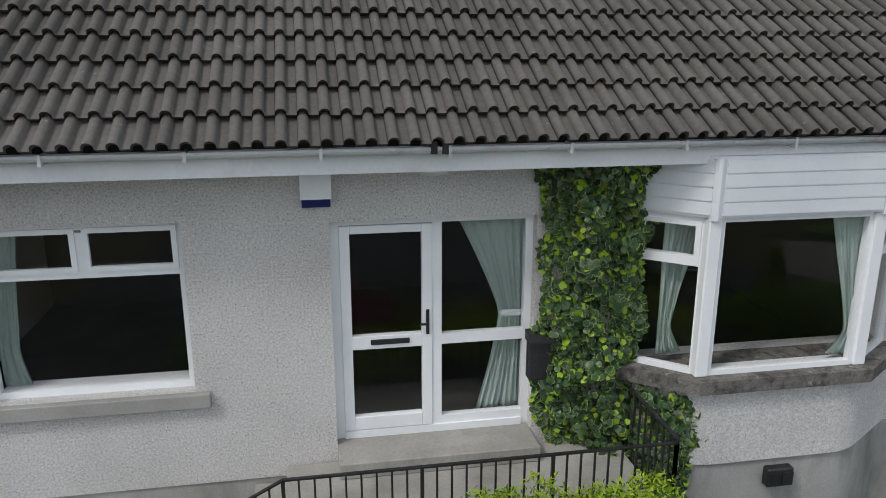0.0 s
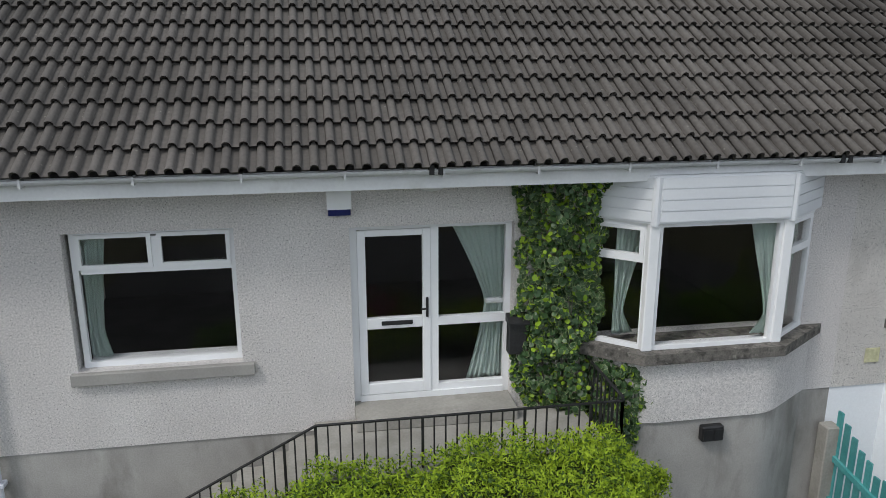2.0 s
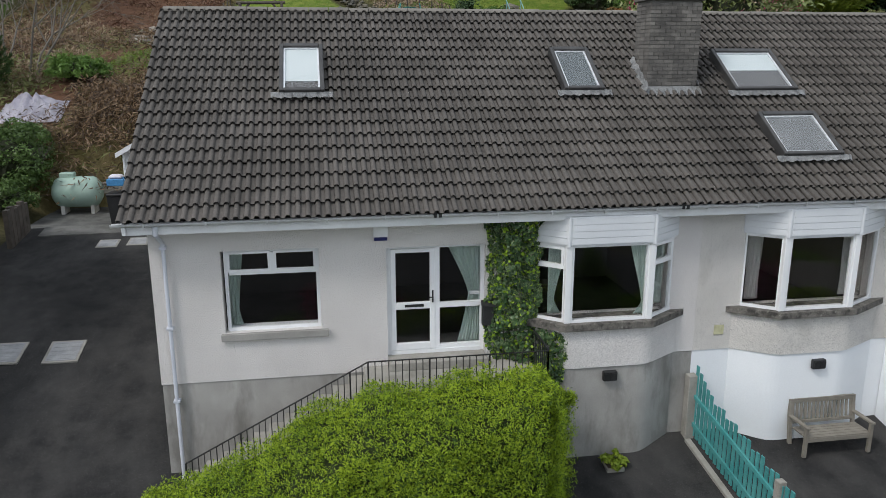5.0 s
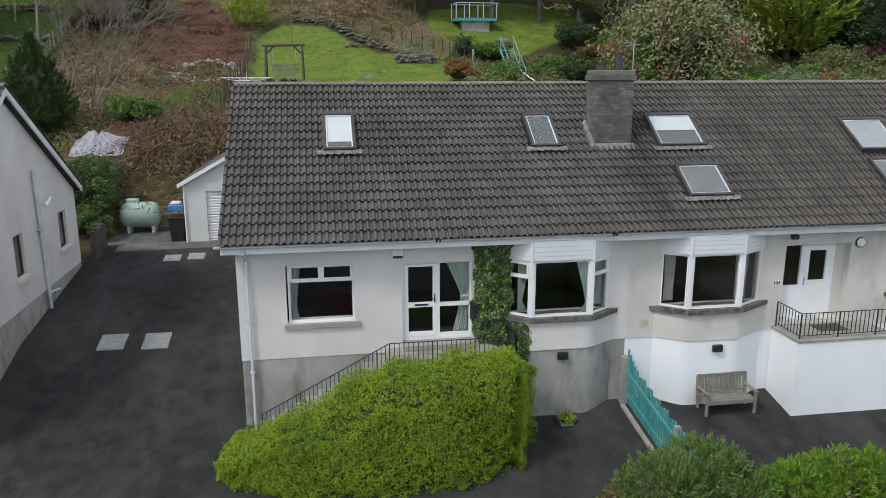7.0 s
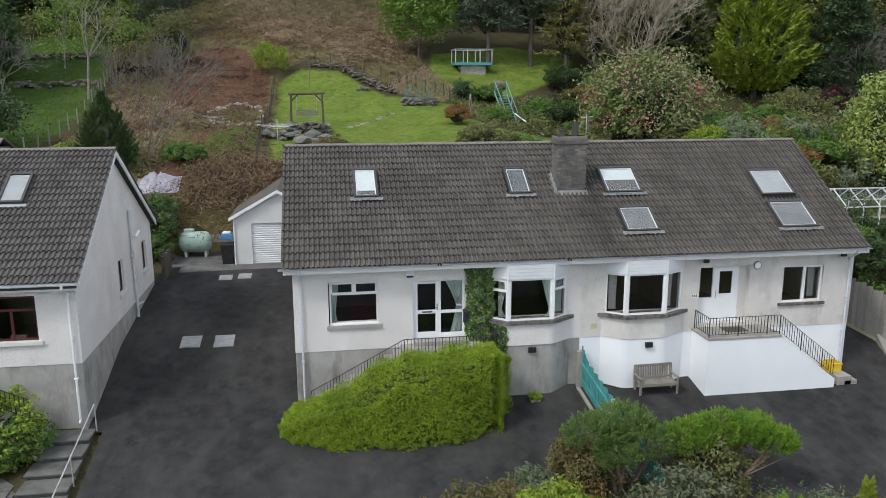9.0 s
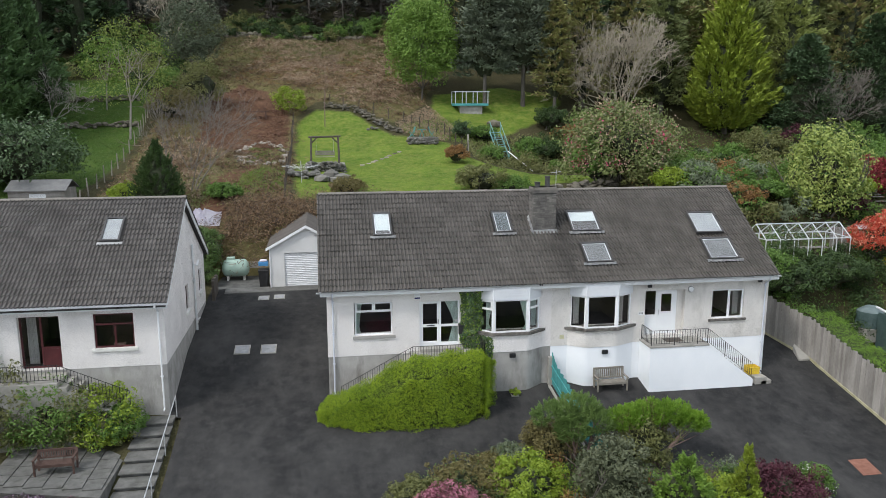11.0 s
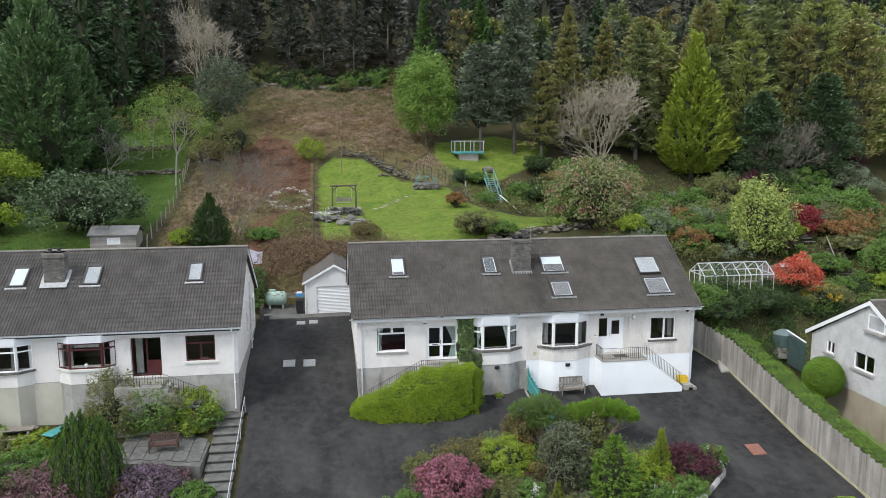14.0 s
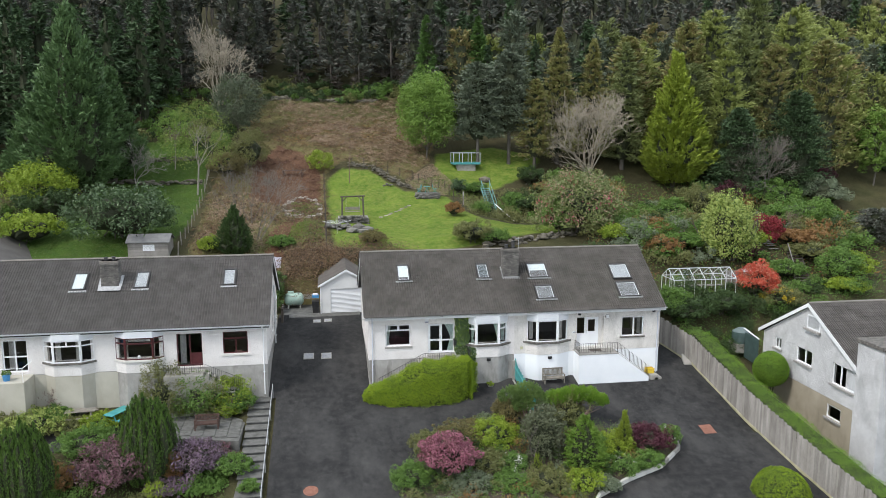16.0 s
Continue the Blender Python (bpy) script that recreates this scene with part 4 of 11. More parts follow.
def bay(house, xa, xb, xc, xd, y, lower, side_lights, wall_mat, foot):
    """A splayed bay: curved base, stone sill, corner posts, three lights, panelled head."""
    b = part("bay_base", prism(bmesh.new(), rounded(bay_plan(xa - 0.12, xb, xc, xd + 0.12, y - 0.03), 0.2) + [(xd + 0.12, 0.1), (xa - 0.12, 0.1)], BELL, 0.5), wall_mat, house)
    part("bay_plinth", prism(bmesh.new(), rounded(bay_plan(xa - 0.10, xb + 0.01, xc - 0.01, xd + 0.10, y), 0.2) + [(xd + 0.1, 0.1), (xa - 0.1, 0.1)], foot, BELL), lower, house)
    part("bay_sill", prism(bmesh.new(), bay_plan(xa - 0.14, xb, xc, xd + 0.14, y, 0.12) + [(xd + 0.14, 0.06), (xa - 0.14, 0.06)], 0.5, 0.63), SILLSTONE, house, "dark weathered stone sill")
    z0, z1 = 0.63, 2.14
    head = part("bay_head", prism(bmesh.new(), bay_plan(xa, xb, xc, xd, y, 0.03) + [(xd, 0.05), (xa, 0.05)], z1, TOPZ + 0.02), CLADDING, house, "white plastic-clad bay head")
    pts = bay_plan(xa, xb, xc, xd, y, 0.03)
    for (ax, ay), (bx_, by) in zip(pts, pts[1:]):
        for i in range(4):
            za = z1 + 0.02 + i * 0.125
            bm = bmesh.new()
            d = Vector((bx_ - ax, by - ay, 0))
            nrm = Vector((d.y, -d.x, 0)).normalized() * 0.008
            p, q = Vector((ax, ay, za + 0.06)) + nrm + d * 0.03, Vector((bx_, by, za + 0.06)) + nrm - d * 0.03
            bar(bm, p, q, 0.014, 0.112)
            part("board", bm, CLADDING, head)
    for px_, py in (pts[1], pts[2]):
        part("corner_strip", rod(bmesh.new(), (px_, py + 0.03, z1 - 0.02), (px_, py + 0.03, TOPZ), 0.05, sides=10), CLADDING, head)
    part("inner_sill", boxm(xb + 0.07, xc - 0.07, y + 0.095, y + 0.2, 0.632, 0.66), UPVC, house, "white inner window board")
    win = thing("bay_window", ((xb + xc) / 2, y, z0), "white plastic bay window with three lights")
    under(win, house)
    for px_, py in ((xb, y), (xc, y)):
        part("post", boxm(px_ - 0.065, px_ + 0.065, py - 0.01, py + 0.12, z0, z1, 0.012), UPVC, win)
    fx0, fx1 = xb + 0.065, xc - 0.065
    bm = bmesh.new()
    f = 0.055
    box(bm, fx0, fx1, y + 0.02, y + 0.09, z0, z0 + 0.05)
    box(bm, fx0, fx1, y + 0.02, y + 0.09, z1 - 0.05, z1)
    box(bm, fx0, fx0 + 0.04, y + 0.02, y + 0.09, z0 + 0.05, z1 - 0.05)
    box(bm, fx1 - 0.04, fx1, y + 0.02, y + 0.09, z0 + 0.05, z1 - 0.05)
    part("front_frame", bm, UPVC, win)
    part("pane", boxm(fx0 + 0.03, fx1 - 0.03, y + 0.05, y + 0.056, z0 + 0.03, z1 - 0.03), GLASS, win).visible_shadow = False
    for p, q in (((xa, 0.0), (xb, y)), ((xc, y), (xd, 0.0))):
        P, Q = Vector((*p, 0)), Vector((*q, 0))
        d = (Q - P)
        L = d.length
        d.normalize()
        nin = Vector((-d.y, d.x, 0)) * 0.05
        bm = bmesh.new()

        def seg(u0, u1, za, zb, w=0.06):
            bar(bm, P + d * u0 + nin + Vector((0, 0, (za + zb) / 2)), P + d * u1 + nin + Vector((0, 0, (za + zb) / 2)), w, zb - za)
        seg(0.0, L - 0.03, z0, z0 + 0.055)
        seg(0.0, L - 0.03, z1 - 0.055, z1)
        for u in (0.03, L - 0.09):
            seg(u - 0.03, u + 0.03, z0 + 0.055, z1 - 0.055)
        if side_lights:
            zt = z0 + (z1 - z0) * 0.72
            seg(0.06, L - 0.12, zt - 0.045, zt + 0.045, 0.07)
            seg(0.06, L - 0.12, z1 - 0.10, z1 - 0.055, 0.08)
            for u in (0.085, L - 0.145):
                seg(u - 0.025, u + 0.025, zt + 0.045, z1 - 0.10, 0.08)
        part("side_frame", bm, UPVC, win)
        bm = bmesh.new()
        seg(0.05, L - 0.11, z0 + 0.05, z1 - 0.05, 0.006)
        part("pane", bm, GLASS, win).visible_shadow = False
    return win


def build_house():
    """Walls, floors and roof of the pair of dwellings, with their windows and doors."""
    h = thing("house", (6.3, 5, -2), "pale roughcast semi-detached bungalow pair under a brown tiled roof", "house")
    W0, W1, D = -4.28, 16.9, 9.75
    holes = [(-3.09, -1.37, 0.64, 2.17), (-0.15, 1.71, -0.16, 2.12), (2.7, 5.4, 0.6, 2.1), (6.99, 9.88, 0.6, 2.1), (10.62, 12.62, 0.0, 2.2), (14.0, 15.66, 0.68, 2.11)]
    part("wall_front_left", pierced_wall(W0, 6.02, BELL, TOPZ + 0.15, holes[:3], 0.0, 0.3), ROUGHCAST, h, "pale grey roughcast wall with dark flecks")
    part("wall_front_right", pierced_wall(6.02, W1, BELL, TOPZ + 0.15, holes[3:], 0.0, 0.3), ROUGHCAST_OLD, h, "cream roughcast wall with dark pebble flecks")
    part("plinth_left", boxm(W0 + 0.015, 6.02, 0.016, 0.3, -2.9, BELL), PLINTH, h, "smooth grey rendered plinth")
    part("plinth_right", boxm(6.02, W1 - 0.015, 0.016, 0.3, -2.9, BELL), WHITEWASH, h, "white painted plinth")
    for nm, x0, x1, mat, pl in (("wall_gable_left", W0, W0 + 0.3, ROUGHCAST, PLINTH), ("wall_gable_right", W1 - 0.3, W1, ROUGHCAST_OLD, WHITEWASH)):
        part(nm, extrude_x(bmesh.new(), [(0.3, BELL), (D - 0.3, BELL), (D - 0.3, TOPZ), (RIDGE_Y, RIDGE_Z - 0.2), (0.3, TOPZ + 0.26)], x0, x1), mat, h)
        part("gable_plinth", boxm(x0 + 0.015, x1 - 0.015, 0.3, D - 0.3, -2.9, BELL), pl, h)
    part("wall_back", boxm(W0, W1, D - 0.3, D, -1.5, TOPZ), ROUGHCAST, h)
    # interior in darkened colours, so that the windows show shaded rooms
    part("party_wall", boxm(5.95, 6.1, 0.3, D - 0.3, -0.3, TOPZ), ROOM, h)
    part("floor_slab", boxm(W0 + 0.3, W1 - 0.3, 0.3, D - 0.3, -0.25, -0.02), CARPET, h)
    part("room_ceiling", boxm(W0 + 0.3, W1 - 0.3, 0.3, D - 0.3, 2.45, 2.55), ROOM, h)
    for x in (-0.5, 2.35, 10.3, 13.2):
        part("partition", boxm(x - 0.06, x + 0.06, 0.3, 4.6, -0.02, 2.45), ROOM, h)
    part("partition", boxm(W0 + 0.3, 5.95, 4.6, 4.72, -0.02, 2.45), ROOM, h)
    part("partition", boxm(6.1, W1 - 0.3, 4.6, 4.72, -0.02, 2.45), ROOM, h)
    # roof body under the tiles
    for nm, y0, z0 in (("roof_front", EAVE_Y + 0.12, EAVE_Z), ("roof_back", 2 * RIDGE_Y - EAVE_Y - 0.12, EAVE_Z)):
        part(nm, extrude_x(bmesh.new(), [(y0, z0 + 0.02), (RIDGE_Y, RIDGE_Z - 0.06), (RIDGE_Y, RIDGE_Z - 0.24), (y0, z0 - 0.13)], -4.5, 17.05), UNDERLAY, h)
    for x0, x1 in ((-4.56, -4.5), (17.05, 17.11)):
        part("verge_board", extrude_x(bmesh.new(), [(EAVE_Y, EAVE_Z - 0.04), (RIDGE_Y, RIDGE_Z - 0.04), (2 * RIDGE_Y - EAVE_Y, EAVE_Z - 0.04), (2 * RIDGE_Y - EAVE_Y, EAVE_Z - 0.22), (RIDGE_Y, RIDGE_Z - 0.24), (EAVE_Y, EAVE_Z - 0.22)], x0, x1), FASCIA, h)
    # fascia, soffit, gutter
    part("fascia", boxm(-4.56, 17.11, -0.44, -0.40, 2.612, 2.81), FASCIA, h, "white fascia board")
    part("soffit", boxm(-4.5, 17.05, -0.40, 0.0, 2.63, 2.66), FASCIA, h)
    bm = bmesh.new()
    prof = [(-0.505 + 0.06 * math.cos(a), 2.825 + 0.06 * math.sin(a)) for a in [math.pi + math.pi * i / 8 for i in range(9)]]
    prof += [(-0.505 + 0.05 * math.cos(a), 2.825 + 0.05 * math.sin(a)) for a in [2 * math.pi - math.pi * i / 8 for i in range(9)]]
    extrude_x(bm, prof, -4.72, 17.2)
    gut = part("gutter", bm, GUTTER, h, "grey half-round gutter", smooth=False)
    for i in range(22):
        x = -4.2 + i * 1.0
        part("bracket", boxm(x - 0.012, x + 0.012, -0.572, -0.43, 2.75, 2.835), GUTTER, gut)
    for x in (0.72, 5.35):
        for dx in (-0.045, 0.045):
            part("union_clip", boxm(x + dx - 0.025, x + dx + 0.025, -0.575, -0.43, 2.77, 2.87), BLACKPLASTIC, gut)
    # left bedroom window
    w = thing("window", (-2.22, 0.06, 0.66), "white plastic casement window with two top lights")
    under(w, h)
    zt = 1.73
    pane_window(w, -3.05, -1.37, 0.64, 2.17, 0.12, bars_v=[(-2.2, zt, 2.09)], bars_h=[(zt, -2.97, -1.43)], splits=[(-2.97, -1.43, 0.70, zt), (-2.97, -2.2, zt, 2.09), (-2.2, -1.43, zt, 2.09)])
    sash(w, -2.99, -2.235, zt + 0.02, 2.13, 0.12)
    sash(w, -2.175, -1.425, zt + 0.02, 2.13, 0.12)
    part("window_sill", boxm(-3.16, -1.24, -0.07, 0.13, 0.50, 0.635, 0.008), SILLGREY, h, "grey concrete sill")
    part("inner_sill", boxm(-3.0, -1.42, 0.2, 0.36, 0.66, 0.69), UPVC, h, "white inner window board")
    # far right window
    w = thing("window", (14.83, 0.06, 0.68), "white plastic window with a side casement")
    under(w, h)
    pane_window(w, 14.0, 15.66, 0.68, 2.11, 0.07, bars_v=[(14.9, 0.74, 2.05)], splits=[(14.06, 14.9, 0.74, 2.05), (14.9, 15.6, 0.74, 2.05)])
    sash(w, 14.92, 15.62, 0.72, 2.07, 0.07)
    part("window_sill", boxm(13.86, 15.8, -0.07, 0.07, 0.56, 0.675, 0.008), SILLSTONE, h)
    # bays
    bay(h, 2.63, 3.18, 4.81, 5.50, -0.48, PLINTH, True, ROUGHCAST, -2.6)
    bay(h, 6.93, 7.57, 9.07, 9.95, -0.48, WHITEWASH, False, ROUGHCAST_OLD, -2.6)
    # front door with side light
    d = thing("glazed_front_door", (0.87, 0.12, 0), "white plastic double glazed front door and side light")
    under(d, h)
    y, o = 0.12, -0.09
    bm = bmesh.new()
    box(bm, -0.06 + o, 0.02 + o, y, y + 0.08, -0.02, 2.12)
    box(bm, 0.855 + o, 0.945 + o, y, y + 0.08, 0.06, 2.06)
    box(bm, 1.73 + o, 1.80 + o, y, y + 0.08, -0.02, 2.12)
    box(bm, 0.02 + o, 1.73 + o, y, y + 0.08, 2.06, 2.12)
    box(bm, 0.02 + o, 1.73 + o, y - 0.02, y + 0.08, -0.02, 0.06)
    box(bm, 0.945 + o, 1.73 + o, y + 0.004, y + 0.08, 0.88, 0.98)
    box(bm, 0.945 + o, 1.73 + o, y + 0.004, y + 0.08, 0.06, 0.14)
    part("door_frame", bm, UPVC, d)
    bm = bmesh.new()
    box(bm, 0.02 + o, 0.115 + o, y - 0.015, y + 0.06, 0.065, 2.055, 0.006)
    box(bm, 0.76 + o, 0.855 + o, y - 0.015, y + 0.06, 0.065, 2.055, 0.006)
    box(bm, 0.115 + o, 0.76 + o, y - 0.015, y + 0.06, 0.065, 0.20, 0.006)
    box(bm, 0.115 + o, 0.76 + o, y - 0.015, y + 0.06, 0.88, 1.01, 0.006)
    box(bm, 0.115 + o, 0.76 + o, y - 0.015, y + 0.06, 1.98, 2.055, 0.006)
    leaf = part("door_leaf", bm, UPVC, d)
    part("letter_plate", boxm(0.28 + o, 0.64 + o, y - 0.03, y - 0.012, 0.925, 0.975, 0.004), BLACKPLASTIC, leaf)
    part("handle_plate", boxm(0.795 + o, 0.825 + o, y - 0.03, y - 0.012, 1.0, 1.24, 0.004), BLACKPLASTIC, leaf)
    part("handle", boxm(0.73 + o, 0.82 + o, y - 0.065, y - 0.045, 1.1, 1.12, 0.004), BLACKPLASTIC, leaf)
    for a, b, c, e in ((0.10, 0.775, 0.185, 0.895), (0.10, 0.775, 0.995, 1.995), (0.93, 1.745, 0.125, 0.895), (0.93, 1.745, 0.965, 2.07)):
        part("pane", boxm(a + o, b + o, y + 0.03, y + 0.036, c, e), GLASS, d).visible_shadow = False
    part("door_step", boxm(-0.06 + o, 1.80 + o, -0.35, 0.13, -0.17, -0.012, 0.01), CONCRETE, h, "grey concrete door step")
    # neighbour's door in its recess
    part("recess_side", boxm(10.55, 10.62, 0.3, 0.42, 0.0, 2.2), ROUGHCAST_OLD, h)
    part("recess_side", boxm(12.62, 12.69, 0.3, 0.42, 0.0, 2.2), ROUGHCAST_OLD, h)
    d = thing("panel_front_door", (11.5, 0.3, 0), "white front door with a glazed upper half and side light")
    under(d, h)
    y = 0.22
    bm = bmesh.new()
    box(bm, 10.62, 10.70, y, y + 0.08, 0.0, 2.2)
    box(bm, 11.26, 11.34, y, y + 0.08, 0.0, 2.12)
    box(bm, 12.22, 12.30, y, y + 0.08, 0.0, 2.12)
    box(bm, 10.70, 12.30, y, y + 0.08, 2.12, 2.2)
    box(bm, 10.70, 11.26, y, y + 0.08, 0.0, 0.95)
    part("door_frame", bm, UPVC, d)
    bm = bmesh.new()
    box(bm, 11.34, 12.22, y - 0.01, y + 0.05, 0.02, 1.08)
    box(bm, 11.34, 11.52, y - 0.01, y + 0.05, 1.08, 2.12)
    box(bm, 12.04, 12.22, y - 0.01, y + 0.05, 1.08, 2.12)
    box(bm, 11.52, 12.04, y - 0.01, y + 0.05, 1.96, 2.12)
    leaf = part("door_leaf", bm, UPVC, d)
    part("handle", boxm(11.38, 11.41, y - 0.05, y - 0.01, 0.95, 1.2, 0.005), GALV, leaf)
    for a, b, c, e in ((11.5, 12.06, 1.06, 1.98), (10.68, 11.28, 0.93, 2.14)):
        part("pane", boxm(a, b, y + 0.03, y + 0.036, c, e), GLASS, d).visible_shadow = False
    part("infill_wall", boxm(12.30, 12.62, y, y + 0.1, 0.0, 2.2), ROUGHCAST_OLD, h)
    return h


HOUSE = build_house()


# Sheet tones under roof glass; part of the sky's reflection is in them.
BLINDWHITE = surface("white_blind", (0.48, 0.535, 0.535), (0.54, 0.59, 0.59), 0.8, 2, 30, 0.0, detail=0.04)
BLINDGREY = surface("grey_pane_tone", (0.10, 0.105, 0.105), (0.16, 0.165, 0.165), 0.8, 2, 30, 0.0, detail=0.06)
BLINDPALE = surface("pale_grey_pane_tone", (0.26, 0.28, 0.29), (0.32, 0.34, 0.345), 0.8, 2, 30, 0.0, detail=0.04)
BLINDBLUE = surface("blue_grey_pane_tone", (0.05, 0.065, 0.068), (0.09, 0.105, 0.108), 0.8, 2, 30, 0.0, detail=0.04)


def skylight(s0, s1, x0, x1, label, blind=None, flash=True, lift=0.25):
    """A roof window lying on the front slope between distances s0 and s1 up from the eaves."""
    c, s = math.cos(PITCH), math.sin(PITCH)
    m = Matrix.Translation((0, EAVE_Y, EAVE_Z)) @ Matrix.Rotation(PITCH, 4, "X")
    sk = thing("roof_window", m @ Vector(((x0 + x1) / 2, s0, 0.05)), label, "roof window")

    def piece(name, bm, mat, lab=""):
        bmesh.ops.transform(bm, matrix=m, verts=bm.verts[:])
        return part(name, bm, mat, sk, lab)
    f = 0.085
    bm = bmesh.new()
    box(bm, x0, x0 + f, s0, s1, -0.02, lift, 0.012)
    box(bm, x1 - f, x1, s0, s1, -0.02, lift, 0.012)
    box(bm, x0 + f, x1 - f, s0, s0 + f, -0.02, lift, 0.012)
    box(bm, x0 + f, x1 - f, s1 - f * 1.3, s1, -0.02, lift + 0.01, 0.012)
    piece("frame", bm, DARKFRAME)
    bm = bmesh.new()
    g = f
    for a, b, cc, d in ((x0 + g, x0 + g + 0.035, s0 + g, s1 - f * 1.3), (x1 - g - 0.035, x1 - g, s0 + g, s1 - f * 1.3), (x0 + g + 0.035, x1 - g - 0.035, s0 + g, s0 + g + 0.035), (x0 + g + 0.035, x1 - g - 0.035, s1 - f * 1.3 - 0.035, s1 - f * 1.3)):
        box(bm, a, b, cc, d, 0.0, lift - 0.035)
    piece("sash", bm, ALU)
    piece("pane", boxm(x0 + g + 0.02, x1 - g - 0.02, s0 + g + 0.02, s1 - f * 1.3 - 0.02, lift - 0.045, lift - 0.039), GLASS).visible_shadow = False
    # the roof has no opening: a dark sheet stands for the shaded room
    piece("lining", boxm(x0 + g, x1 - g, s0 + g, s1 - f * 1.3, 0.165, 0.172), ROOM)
    if blind:
        piece("blind", boxm(x0 + g + 0.03, x1 - g - 0.03, s0 + g + (s1 - s0 - 2.3 * f) * blind[0], s0 + g + (s1 - s0 - 2.3 * f) * blind[1], 0.178, 0.184), BLINDWHITE if len(blind) < 3 else blind[2], "flat sheet under the glass, white where a blind is drawn")
    if flash:
        bm = bmesh.new()
        n = max(6, int((x1 - x0 + 0.3) / 0.064))
        a0, a1 = x0 - 0.16, x1 + 0.16
        top = [bm.verts.new((a0 + (a1 - a0) * i / n, s0 + 0.01, 0.19)) for i in range(n + 1)]
        low = [bm.verts.new((a0 + (a1 - a0) * i / n, s0 - 0.12 + random.uniform(-0.015, 0.015), 0.15 + 0.02 * math.cos((a0 + (a1 - a0) * i / n) / 0.1905 * 2 * math.pi))) for i in range(n + 1)]
        for i in range(n):
            bm.faces.new((top[i], top[i + 1], low[i + 1], low[i]))
        bmesh.ops.solidify(bm, geom=bm.faces[:], thickness=0.012)
        piece("flashing", bm, LEAD, "pale lead apron")
    return sk


skylight(3.26, 4.88, -2.02, -1.13, "closed roof window showing a white blind", blind=(0.2, 1.0))
skylight(3.26, 4.77, 3.82, 4.69, "closed roof window with a dark room behind", blind=(0.0, 1.0, BLINDBLUE))
skylight(3.2, 4.7, 7.62, 9.1, "wide roof window with a half-drawn white blind", blind=(0.5, 1.0))
skylight(1.06, 2.4, 7.77, 9.08, "wide roof window with a grey sheet under the glass", blind=(0.0, 1.0, BLINDGREY))
skylight(2.84, 4.38, 13.92, 15.38, "upper of two wide roof windows", blind=(0.0, 1.0, BLINDPALE), flash=False)
skylight(1.0, 2.48, 13.92, 15.46, "lower of two wide roof windows", blind=(0.0, 1.0, BLINDGREY))


# ---- in front of the left dwelling ----
def railing(path, height, name="railing", label="black wrought-iron railing with thin balusters", spacing=0.115, posts=(), r=0.008, group=""):
    """A top rail and a bottom rail along path, of (x, y, z at the foot), with balusters and posts."""
    t = thing(name, path[0], label, "railing", group)
    for (p, q) in zip(path, path[1:]):
        P, Q = Vector(p), Vector(q)
        up_ = Vector((0, 0, height))
        part("top_rail", bar(bmesh.new(), P + up_, Q + up_, 0.035, 0.014), BLACKIRON, t)
        part("bottom_rail", bar(bmesh.new(), P + Vector((0, 0, 0.09)), Q + Vector((0, 0, 0.09)), 0.028, 0.012), BLACKIRON, t)
        n = max(2, int((Q - P).length / spacing))
        me = None
        for i in range(n + 1):
            w = P.lerp(Q, i / n)
            big = i % 9 == 0
            rr = 0.014 if big else r
            part("post" if big else "baluster", boxm(w.x - rr, w.x + rr, w.y - rr, w.y + rr, w.z + (0.0 if big else 0.09), w.z + height), BLACKIRON, t)
    return t


def front_steps():
    st = thing("entrance_steps", (-1.6, -0.55, -2.2), "grey concrete entrance steps and landing beside the wall", "steps")
    n, z0, z1, x0, x1 = 11, -2.2, -0.17, -3.9, -0.62
    for i in range(n):
        x = x0 + (x1 - x0) * i / n
        part("step", boxm(x, x + (x1 - x0) / n + 0.02, -1.2, -0.002, -2.6, z0 + (z1 - z0) * (i + 1) / (n + 1)), CONCRETE, st)
    part("landing", boxm(-0.62, 2.55, -1.25, -0.002, -2.7, -0.17, 0.012), CONCRETE, st)
    return st


front_steps()
railing([(-3.75, -1.17, -2.14), (-0.6, -1.17, -0.49), (2.62, -1.17, -0.49)], 0.89)
railing([(2.62, -1.17, -0.45), (2.62, -0.1, -0.45)], 0.89)


def alarm_box():
    t = thing("alarm_box", (-0.25, -0.04, 2.35), "white alarm box with a dark blue foot on the wall", "alarm")
    part("cover", extrude_x(bmesh.new(), [(0.0, 2.62), (-0.09, 2.62), (-0.075, 2.34), (0.0, 2.34)], -0.38, -0.12), UPVC, t)
    part("base", extrude_x(bmesh.new(), [(0.0, 2.34), (-0.075, 2.34), (-0.055, 2.27), (0.0, 2.27)], -0.37, -0.13), BLUE_DARK, t, "dark blue strobe base")
    return t


BLUE_DARK = surface("dark_blue_plastic", (0.012, 0.016, 0.09), (0.02, 0.025, 0.13), 0.3, 4, 30, 0.0)
alarm_box()


def dome_light():
    bm = bmesh.new()
    bmesh.ops.create_uvsphere(bm, u_segments=20, v_segments=10, radius=1)
    bmesh.ops.transform(bm, matrix=Matrix.Translation((0.72, -0.2, 2.62)) @ Matrix.Diagonal((0.17, 0.17, 0.085, 1)), verts=bm.verts[:])
    return tagged(part("porch_light", bm, UPVC, smooth=True), "frosted dome porch light under the soffit", "light")


dome_light()


